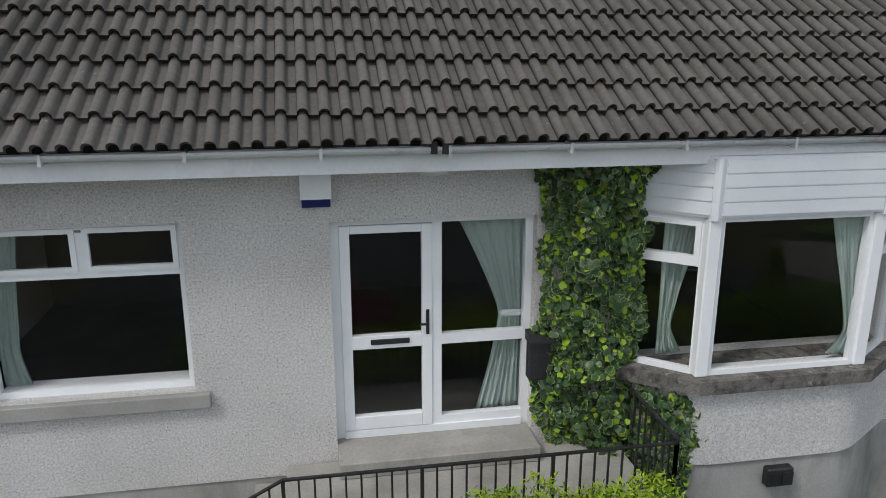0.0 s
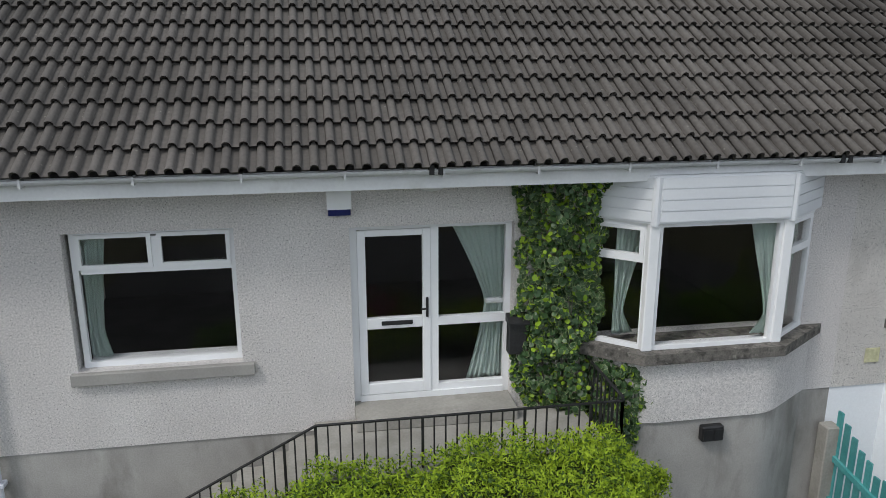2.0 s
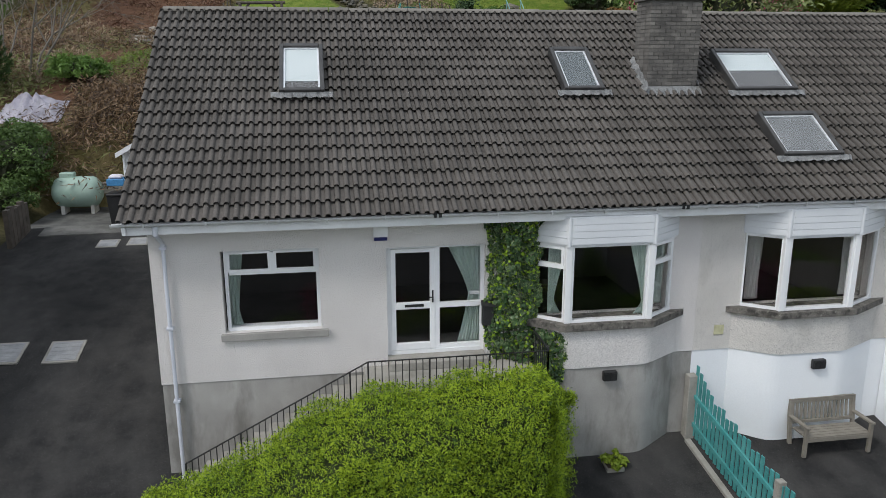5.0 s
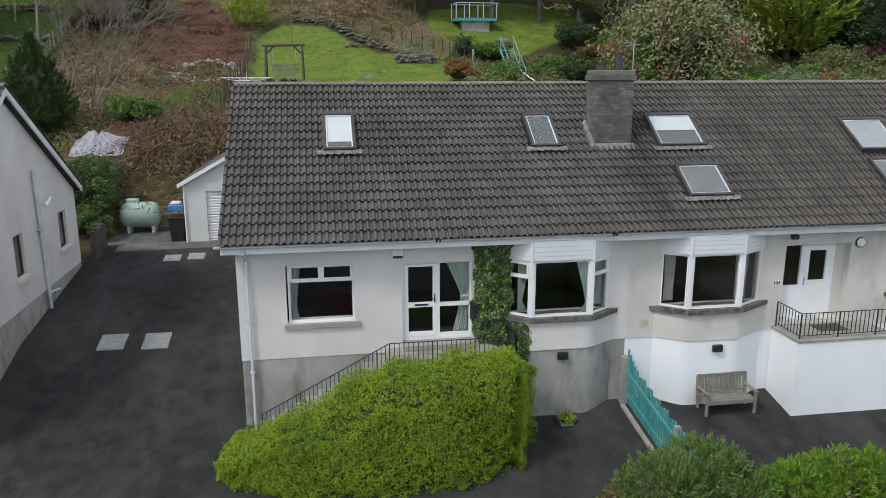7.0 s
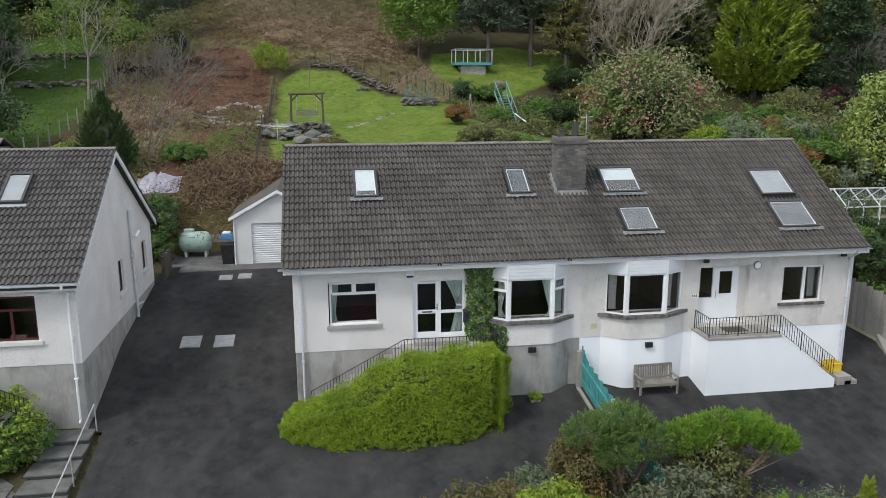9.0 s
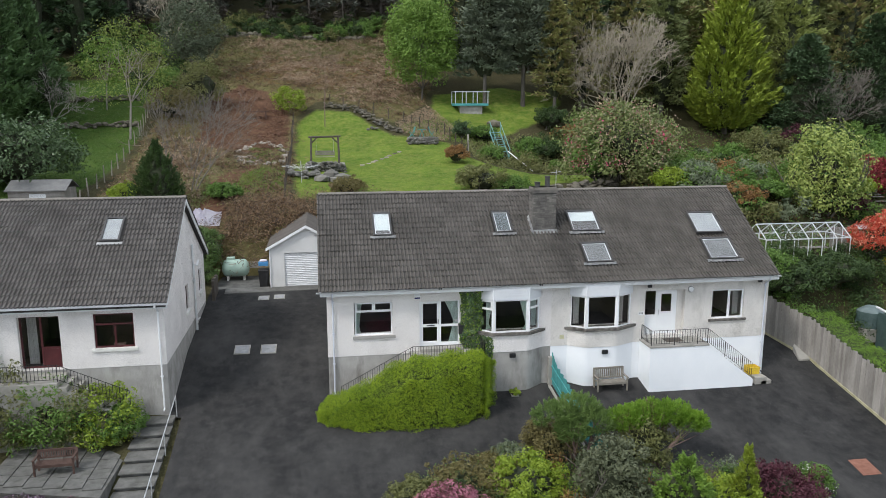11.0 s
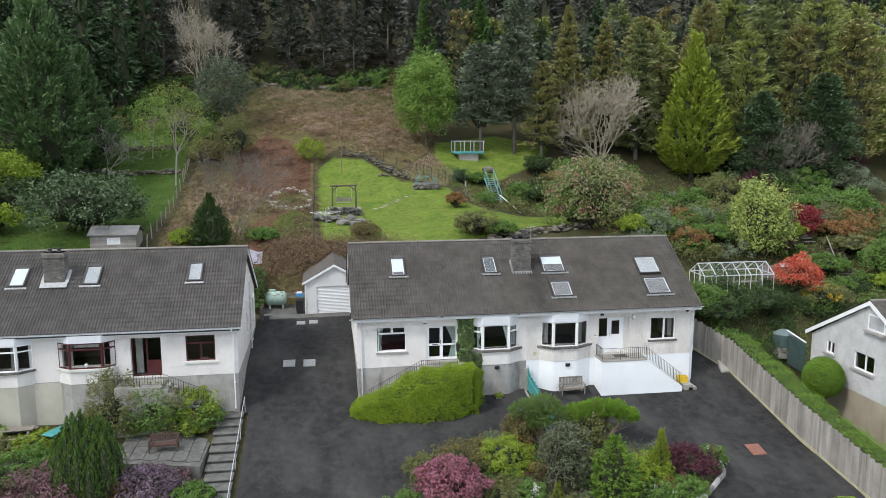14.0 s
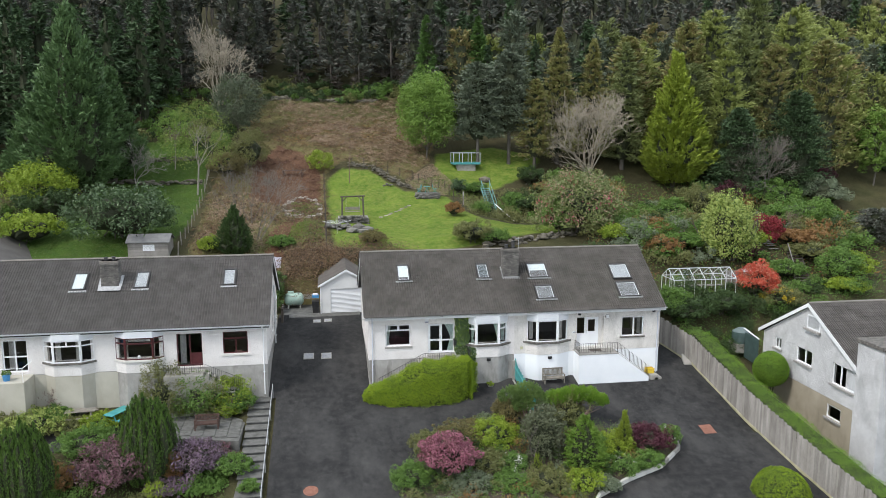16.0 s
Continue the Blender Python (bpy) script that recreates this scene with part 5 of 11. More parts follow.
def post_box():
    t = thing("post_box", (1.9, -0.1, 0.6), "black wall-hung post box beside the door", "post box")
    part("body", boxm(1.64, 1.86, -0.13, -0.004, 0.55, 0.93, 0.012), BLACKPLASTIC, t)
    part("lid", extrude_x(bmesh.new(), [(-0.004, 1.03), (-0.18, 0.96), (-0.18, 0.935), (-0.004, 0.935)], 1.625, 1.875), BLACKPLASTIC, t)
    return t


post_box()
tagged(part("doorbell", boxm(1.85, 1.885, -0.02, 0.0, 1.25, 1.34, 0.006), BLACKPLASTIC), "small dark doorbell on the wall", "doorbell")


def downpipe(x, y, z0, z1, mat, label, out=0.42):
    t = thing("downpipe", (x, y, z0), label, "pipe")
    r = 0.036
    part("outlet", rod(bmesh.new(), (x - 0.02, y - out + 0.03, z1 + 0.02), (x - 0.02, y - out + 0.03, z1 - 0.14), 0.05, 0.042, 12), mat, t)
    part("offset", rod(bmesh.new(), (x - 0.02, y - out + 0.03, z1 - 0.12), (x, y, z1 - 0.36), r, r, 12), mat, t)
    part("pipe", rod(bmesh.new(), (x, y, z1 - 0.34), (x, y, z0), r, r, 12), mat, t)
    for z in (z1 - 0.45, (z0 + z1) / 2 + 0.5, (z0 + z1) / 2 - 0.9):
        part("bracket", boxm(x - 0.06, x + 0.06, y - 0.042, y + 0.075, z - 0.025, z + 0.025, 0.006), mat, t)
    part("shoe", rod(bmesh.new(), (x, y, z0 + 0.02), (x, y - 0.12, z0 - 0.05), r, r, 10), mat, t)
    return t


downpipe(-4.02, -0.08, -2.1, 2.74, PIPE, "lilac-grey plastic downpipe at the house corner")
downpipe(16.7, -0.08, -2.1, 2.74, PIPE, "grey-white plastic downpipe by the white plinth at the gable corner")


def vent_box(x, y, z, name="vent_cover"):
    t = thing(name, (x, y, z), "black plastic vent cover on the wall", "vent")
    part("hood", boxm(x - 0.14, x + 0.14, y - 0.1, y, z - 0.1, z + 0.1, 0.015), BLACKPLASTIC, t)
    for k in (-0.07, 0.07):
        part("louvre", boxm(x + k - 0.055, x + k + 0.055, y - 0.112, y - 0.098, z - 0.08, z + 0.06), BLACKIRON, t)
    return t


vent_box(4.07, -0.48, -0.46)
vent_box(8.5, -0.48, -0.52)


def ivy():
    t = thing("ivy", (2.2, -0.1, -0.3), "variegated ivy climbing the wall beside the door", "ivy")
    segs = []
    for x in (2.1, 2.2, 2.3, 2.4):
        grow((x, -0.05, -0.4), (0.02, 0, 1), 0.75, 0.018, 2, segs, 0.1, 0.5, (1, 2), 0.85)
    trunk_part([(np.minimum(p, (9, -0.02, 2.6)), np.minimum(q, (9, -0.02, 2.6)), a, b) for p, q, a, b in segs], BARK, t, "stem", 4)

    def half(z):
        """Left and right edge of the growth at a height."""
        l_ = np.interp(z, (-0.6, 0.0, 0.5, 1.0, 1.6, 2.2, 2.58), (2.05, 1.82, 1.68, 1.74, 1.77, 1.75, 1.72))
        r_ = np.interp(z, (-0.6, 0.0, 0.45, 0.6, 1.2, 1.8, 2.3, 2.58), (3.12, 3.2, 3.15, 2.72, 2.72, 2.74, 2.78, 2.98))
        return l_, r_
    # a five-lobed leaf with a pale margin
    ang = [90, 130, 165, 215, 250, 270, 290, 325, 375, 410]
    rad = [0.58, 0.49, 0.54, 0.42, 0.47, 0.36, 0.47, 0.42, 0.54, 0.49]
    rim = [(r * math.cos(radians(a)), r * math.sin(radians(a)), -0.06 * (r > 0.5)) for a, r in zip(ang, rad)]
    inn = [(x * 0.9, y * 0.9, z * 0.5 + 0.012) for x, y, z in rim]
    V = [(0, 0, 0.03)] + inn + rim
    k = len(rim)
    F = [(0, 1 + i, 1 + (i + 1) % k) for i in range(k)] + [(1 + i, 1 + k + i, 1 + k + (i + 1) % k, 1 + (i + 1) % k) for i in range(k)]
    young, mature = [], []
    for nm, mats in (("m", (IVY_DARK, IVY_EDGE)), ("y", (IVY_YOUNG, IVY_YOUNG)), ("d", (IVY_DARK, IVY_DARK))):
        me = bpy.data.meshes.new("ivy_leaf")
        me.from_pydata(V, [], F)
        for m_ in mats:
            me.materials.append(m_)
        me.polygons.foreach_set("material_index", [0] * k + [1] * k)
        (young if nm == "y" else mature).append(me)
    rest = ([], [], [])
    base = np.array(V)
    inv = PLACE[t.name].inverted()
    for i in range(5200):
        z = rng.uniform(-0.62, 2.6)
        l_, r_ = half(z)
        x = rng.uniform(l_ - 0.07 * max(0, math.sin(z * 8)), r_ + 0.1 * max(0, math.sin(z * 6.3 + 1)))
        edge = min(x - l_, r_ - x) / 0.3
        dep = 0.03 + (0.17 + 0.13 * math.sin(x * 9 + 2 * math.sin(z * 5)) * math.sin(z * 7 + x * 4)) * min(1, max(0.15, edge)) * rng.random() ** 0.5 * 1.3
        if z < 0.45 and x > 2.6:
            dep += 0.42 * min(1, (x - 2.6) / 0.5)
        y_ = -dep
        s = rng.uniform(0.04, 0.088)
        isy = int(rng.choice(3, p=(0.5, 0.16, 0.34)))
        m = Matrix.Translation((x, y_, z)) @ Euler((radians(90) + rng.normal(-0.5, 0.55), rng.normal(0, 0.5), rng.normal(0, 0.7))).to_matrix().to_4x4() @ Matrix.Rotation(math.pi + rng.normal(0, 0.5), 4, "Z") @ Matrix.Diagonal((s, s, s, 1))
        if i < 300:
            ob = new("leaf", (mature[0], young[0], mature[1])[isy])
            ob.parent = t
            ob.matrix_basis = inv @ m
        else:
            A = np.array(m)
            rest[isy].append(base @ A[:3, :3].T + A[:3, 3])
    for isy, nm in ((0, "edged_leafage"), (1, "young_leafage"), (2, "leafage")):
        n = len(rest[isy])
        F2 = np.concatenate([np.array([f + (f[-1],) if len(f) == 3 else f for f in F]) + j * len(V) for j in range(n)])
        faces = [tuple(dict.fromkeys(f)) for f in F2.tolist()]
        me = bpy.data.meshes.new(nm)
        me.from_pydata(np.concatenate(rest[isy]).tolist(), [], faces)
        for m_ in ((IVY_DARK, IVY_EDGE), (IVY_YOUNG, IVY_YOUNG), (IVY_DARK, IVY_DARK))[isy]:
            me.materials.append(m_)
        me.polygons.foreach_set("material_index", ([0] * k + [1] * k) * n)
        ob = new(nm, me)
        ob.parent = t
        ob.matrix_parent_inverse = inv
        ob["kind"] = "stuff"
    return t


ivy()


def hedge():
    """A big clipped golden hedge before the steps, sloping down to the left."""
    t = thing("hedge", (-0.5, -2.0, -2.6), "dense clipped golden-green hedge before the entrance steps", "hedge")

    def top(x, y):
        z = np.interp(x, (-4.75, -4.3, -3.2, -1.6, -0.5, 1.0, 2.4, 2.85), (-2.15, -1.75, -1.2, -0.42, 0.0, 0.10, 0.05, -0.3))
        z = z + np.interp(y, (-3.1, -2.6, -2.0, -1.3), (-0.55, -0.15, 0.0, -0.02))
        return z + 0.08 * np.sin(x * 2.1 + y * 1.3) + 0.06 * np.sin(x * 4.7 - y * 2.2) + 0.05 * np.sin(x * 9.1 + y * 6.3) * np.sin(y * 7.7 - x * 3.1)

    def front(x):
        return np.interp(x, (-4.75, -4.3, -2.2, 0.5, 2.2, 2.85), (-1.9, -2.45, -3.0, -3.05, -2.55, -1.5))
    n1, n2 = 9500, 11500
    x = rng.uniform(-4.72, 3.05, n1)
    f_ = front(x)
    y = -1.22 + (f_ + 1.22) * rng.random(n1)
    d1 = rng.random(n1) ** 2 * 0.2
    P1 = np.stack([x, y, top(x, y) - d1 + 0.03], 1)
    N1 = np.stack([np.zeros(n1), np.full(n1, -0.2), np.ones(n1)], 1)
    x = rng.uniform(-4.75, 3.05, n2)
    f_ = front(x)
    g = np.interp(f_, GY, GZ)
    tz = top(x, f_)
    z = g + (tz - g) * rng.random(n2) ** 0.85
    rr = (z - g) / np.maximum(tz - g, 0.1)
    y = f_ + 0.12 * np.sin(x * 3 + z * 2) + rng.random(n2) ** 2 * 0.2 + 0.22 * np.maximum(0, 0.25 - rr) + 0.1 * np.maximum(0, rr - 0.8)
    P2 = np.stack([x, y, z], 1)
    dx = np.gradient(front(np.linspace(-4.75, 2.85, 200)), 7.6 / 199)
    sl = np.interp(x, np.linspace(-4.75, 2.85, 200), dx)
    N2 = np.stack([sl, -np.ones(n2), np.full(n2, 0.45)], 1)
    n3 = 2600
    zz = rng.random(n3)
    yy = rng.uniform(-2.6, -1.1, n3)
    xx = 2.8 + 0.08 * np.sin(yy * 4) - rng.random(n3) ** 2 * 0.15 - 0.35 * np.maximum(0, (-yy - 1.5))
    gz = np.interp(yy, GY, GZ)
    P3 = np.stack([xx, yy, gz + (top(xx, yy) - gz) * zz], 1)
    N3 = np.stack([np.ones(n3), np.full(n3, -0.3), np.full(n3, 0.4)], 1)
    P, N = np.concatenate([P1, P2, P3]), unit(np.concatenate([N1, N2, N3]))
    lump = np.sin(P[:, 0] * 11 + 1.7 * np.sin(P[:, 1] * 9)) * np.sin(P[:, 2] * 12 + P[:, 1] * 8 + 1.3 * np.sin(P[:, 0] * 5))
    P = P + N * (0.075 * lump - 0.01)[:, None]
    # each shoot carries a few leaves that stand out and up
    Q = []
    for k in range(6):
        off = rng.normal(0, 0.03, P.shape)
        Q.append(leaf_quads(P + off + N * 0.014 * k, N, 0.058, 0.037, 0.55, 0.0, N * 0.8 + rng.normal(0, 0.6, P.shape) + np.array((0, 0, 0.5)))[:, :3])
    ob = quads("leafage", np.concatenate(Q), HEDGE_LEAF, t)
    ob["kind"] = "stuff"
    # solid core inside, coloured dark for the shade among the twigs
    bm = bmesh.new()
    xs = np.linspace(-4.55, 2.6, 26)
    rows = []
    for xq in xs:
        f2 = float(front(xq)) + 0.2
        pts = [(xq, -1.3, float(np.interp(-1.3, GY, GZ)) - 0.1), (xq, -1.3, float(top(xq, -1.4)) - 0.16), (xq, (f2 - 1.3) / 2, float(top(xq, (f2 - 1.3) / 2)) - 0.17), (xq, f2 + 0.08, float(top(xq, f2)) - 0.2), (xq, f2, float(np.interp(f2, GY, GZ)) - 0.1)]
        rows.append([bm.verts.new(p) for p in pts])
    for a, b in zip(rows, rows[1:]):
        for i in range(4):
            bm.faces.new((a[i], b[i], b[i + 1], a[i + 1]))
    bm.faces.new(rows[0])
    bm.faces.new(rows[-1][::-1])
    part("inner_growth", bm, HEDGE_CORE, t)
    return t


hedge()

# curtains of the left dwelling
curtain(0.235, 1.02, 1.67, 0.12, 2.07, tie=1.12, gather=0.34, lean=0.95, label="mint curtain tied back behind the side light")
tagged(part("tie_back", boxm(1.43, 1.66, 0.19, 0.27, 1.08, 1.15, 0.02), GUTTER), "grey bow tie-back on the mint curtain", "tie-back")
curtain(-0.10, 2.90, 3.28, 0.72, 2.1, tie=1.0, gather=0.35, lean=0.0, label="pale curtain drawn to the side of the bay")
curtain(-0.37, 4.40, 4.80, 0.72, 2.1, tie=0.95, gather=0.3, lean=1.0, label="pale curtain tied towards the bay's corner")
curtain(0.27, -3.0, -2.72, 0.7, 2.12, tie=1.0, gather=0.55, lean=0.0, label="dim curtain at the edge of the bedroom window", mat=CURTAIN)
curtain(0.08, 5.05, 5.3, 0.75, 2.05, label="pale curtain at the bay's side light")


def planter():
    t = thing("planter", (4.1, -0.8, -2.28), "small square planter with a leafy plant on the asphalt", "planter")
    part("box", boxm(3.95, 4.3, -0.98, -0.68, -2.4, -2.2, 0.01), CONCRETE, t)
    part("plant", boxm(3.98, 4.27, -0.95, -0.71, -2.2, -2.19), SOIL, t)
    quads("leaves", blob((4.12, -0.83, -2.12), (0.26, 0.24, 0.2), 14, 0.09, 26, 0.11, 0.06), LIME, t)
    return t


planter()


def gate_post(x, y, z0, z1, w=0.13):
    return tagged(part("gate_post", boxm(x - w / 2, x + w / 2, y - w / 2, y + w / 2, z0, z1, 0.015), CONCRETE), "weathered concrete fence post", "post")


def teal_fence():
    t = thing("picket_fence", (6.1, -2.5, -2.6), "teal painted picket fence between the forecourts", "fence")
    a, b = Vector((6.08, -0.2, 0)), Vector((6.35, -6.6, 0))
    n = 46
    for i in range(n):
        p = a.lerp(b, i / (n - 1))
        g = hill(p.x, p.y)
        h = 1.28 + 0.06 * math.sin(i * 2.1) if i > 3 else 1.6 - 0.08 * i
        part("picket", boxm(p.x - 0.012, p.x + 0.012, p.y - 0.047, p.y + 0.047, g + 0.08, g + h), TEAL, t)
    for k in range(2):
        for zz in (0.35, 0.95):
            p, q = a.lerp(b, k * 0.5), a.lerp(b, k * 0.5 + 0.5)
            part("rail", bar(bmesh.new(), (p.x - 0.035, p.y, hill(p.x, p.y) + zz), (q.x - 0.035, q.y, hill(q.x, q.y) + zz), 0.04, 0.08), TEAL, t)
    return t


teal_fence()
gate_post(6.0, -0.12, -2.4, -0.75, 0.2)
gate_post(6.2, -3.0, -2.9, -1.45, 0.15)
part("kerb_strip", prism(bmesh.new(), [(5.86, -0.3), (5.98, -0.3), (6.22, -6.7), (6.1, -6.7)], lambda x, y: hill(x, y) - 0.1, lambda x, y: hill(x, y) + 0.08), CONCRETE)
tagged(bpy.data.objects["kerb_strip"], "narrow concrete kerb along the picket fence", "kerb", kind="structure")


# ---- the right-hand dwelling's stairs and forecourt ----
def white_stair():
    t = thing("white_entrance_stair", (13, -0.6, -2.4), "white painted masonry stair and landing with concrete treads", "steps")
    x0, xl, x1, yf = 10.42, 13.3, 15.65, -1.27
    g = -2.75
    part("side_wall", extrude_y(bmesh.new(), [(x0, g), (x1, g), (x1, -2.0), (xl, -0.22), (x0, -0.22)], yf, yf + 0.2), WHITEWASH, t, "white painted outer wall")
    part("end_wall", boxm(x0, x0 + 0.2, yf + 0.2, -0.002, g, -0.22), WHITEWASH, t)
    part("coping", boxm(x0 - 0.03, xl + 0.02, yf - 0.03, -0.002, -0.22, -0.13, 0.012), CONCRETE, t, "grey concrete landing slab")
    n = 11
    for i in range(n):
        xa = xl + (x1 + 0.5 - xl) * i / n
        za = -0.22 - (2.1 / n) * (i + 1)
        part("step", boxm(xa, xa + (x1 + 0.5 - xl) / n + 0.02, yf + 0.2, -0.002, g - 0.2, za + 0.0), CONCRETE, t)
    for i in range(2):
        part("bottom_step", boxm(15.85 + 0.3 * i, 16.45 + 0.25 * i, yf + 0.1, -0.1 - 0.2 * i, -2.7, -1.98 - 0.17 * i, 0.02), CONCRETE, t)
    return t


white_stair()
railing([(10.47, -0.1, -0.13), (10.47, -1.2, -0.13), (13.25, -1.2, -0.13), (15.6, -1.2, -1.93)], 0.72, label="black iron railing round the white landing", spacing=0.125)
tagged(part("door_mat", boxm(11.45, 12.3, -0.75, -0.2, -0.128, -0.108, 0.004), DARKWOOD), "dark brown door mat on the landing", "mat")


def crate():
    t = thing("yellow_crate", (16.1, -0.7, -1.9), "yellow plastic crate on the stair foot", "crate")
    bm = bmesh.new()
    x0, x1, y0, y1, z0, z1 = 15.75, 16.3, -0.75, -0.3, -1.98, -1.62
    box(bm, x0, x1, y0, y0 + 0.02, z0, z1)
    box(bm, x0, x1, y1 - 0.02, y1, z0, z1)
    box(bm, x0, x0 + 0.02, y0 + 0.02, y1 - 0.02, z0, z1)
    box(bm, x1 - 0.02, x1, y0 + 0.02, y1 - 0.02, z0, z1)
    box(bm, x0 + 0.02, x1 - 0.02, y0 + 0.02, y1 - 0.02, z0, z0 + 0.02)
    part("shell", bm, YELLOW, t)
    part("rim", boxm(x0 - 0.02, x1 + 0.02, y0 - 0.02, y0, z1 - 0.05, z1), YELLOW, t)
    return t


crate()


def bench(x, y, z, w, turn, mat, label, h=0.95, name="garden_bench"):
    """A slatted bench with arms, facing -y before it is turned."""
    t = thing(name, (0, 0, 0), label, "bench")
    d = 0.55
    for sx in (-1, 1):
        xx = sx * (w / 2 - 0.04)
        part("leg", boxm(xx - 0.035, xx + 0.035, -d / 2, -d / 2 + 0.07, 0, 0.62, 0.006), mat, t)
        part("leg", bar(bmesh.new(), (xx, d / 2 - 0.03, 0), (xx, d / 2 + 0.1, h), 0.07, 0.06), mat, t)
        part("arm", boxm(xx - 0.045, xx + 0.045, -d / 2 - 0.03, d / 2 + 0.03, 0.62, 0.665, 0.008), mat, t)
    for i in range(5):
        ya = -d / 2 + 0.02 + i * (d - 0.06) / 5
        part("seat_slat", boxm(-w / 2 + 0.04, w / 2 - 0.04, ya, ya + 0.085, 0.41, 0.435), mat, t)
    part("seat_rail", boxm(-w / 2 + 0.05, w / 2 - 0.05, -d / 2 + 0.01, -d / 2 + 0.05, 0.33, 0.41), mat, t)
    part("top_rail", bar(bmesh.new(), (-w / 2 + 0.04, d / 2 + 0.09, h - 0.04), (w / 2 - 0.04, d / 2 + 0.09, h - 0.04), 0.05, 0.09), mat, t)
    part("low_rail", bar(bmesh.new(), (-w / 2 + 0.04, d / 2 + 0.03, 0.5), (w / 2 - 0.04, d / 2 + 0.03, 0.5), 0.045, 0.06), mat, t)
    n = 15
    for i in range(n):
        xx = -w / 2 + 0.1 + (w - 0.2) * i / (n - 1)
        part("back_slat", bar(bmesh.new(), (xx, d / 2 + 0.035, 0.52), (xx, d / 2 + 0.085, h - 0.06), 0.05, 0.018), mat, t)
    t.matrix_world = pose(x, y, z, 0, 0, turn)
    return t


bench(8.72, -0.85, hill(8.7, -0.9) + 0.03, 1.5, 0, BENCHWOOD, "weathered slatted garden bench against the white wall", h=0.98)


def wall_lamp():
    t = thing("bulkhead_light", (12.9, -0.06, 2.2), "round white bulkhead light beside the door", "light")
    part("base", rod(bmesh.new(), (12.88, 0.0, 2.2), (12.88, -0.05, 2.2), 0.15, 0.15, 24), BLACKPLASTIC, t)
    part("lens", rod(bmesh.new(), (12.88, -0.05, 2.2), (12.88, -0.1, 2.2), 0.135, 0.1, 24), UPVC, t)
    return t


wall_lamp()


def flood_light(x, z):
    t = thing("flood_light", (x, -0.05, z), "small dark flood light under the eaves", "light")
    part("housing", boxm(x - 0.1, x + 0.1, -0.2, -0.08, z - 0.06, z + 0.07, 0.015), BLACKPLASTIC, t)
    part("bracket", boxm(x - 0.02, x + 0.02, -0.08, 0.0, z - 0.02, z + 0.03), BLACKPLASTIC, t)
    return t


flood_light(10.75, 2.45)
flood_light(16.35, 2.5)


def plaque():
    t = thing("wall_plaque", (10.42, -0.01, 1.1), "white wall plaque with dark marks", "sign")
    part("plate", boxm(10.3, 10.58, -0.015, 0.0, 1.04, 1.2, 0.003), UPVC, t)
    for i in range(3):
        part("bar_mark", boxm(10.335 + 0.075 * i, 10.375 + 0.075 * i, -0.019, -0.015, 1.075, 1.165), BLACKPLASTIC, t)
    return t


plaque()
tagged(part("meter_cover", boxm(6.45, 6.66, -0.02, 0.0, 0.04, 0.24, 0.006), surface("pale_yellow_plastic", (0.46, 0.45, 0.28), (0.52, 0.5, 0.33), 0.6, 3, 20, 0.0)), "pale yellow meter cover on the roughcast", "meter cover")
curtain(0.12, 7.1, 7.4, 0.72, 2.08, label="plain pale curtain at the edge of the bay", mat=WHITECLOTH)
curtain(0.1, 9.2, 9.55, 0.72, 2.08, label="plain pale curtain in the bay corner", mat=WHITECLOTH)
curtain(0.4, 15.3, 15.58, 0.76, 2.05, label="cream curtain behind the side casement", mat=WHITECLOTH)


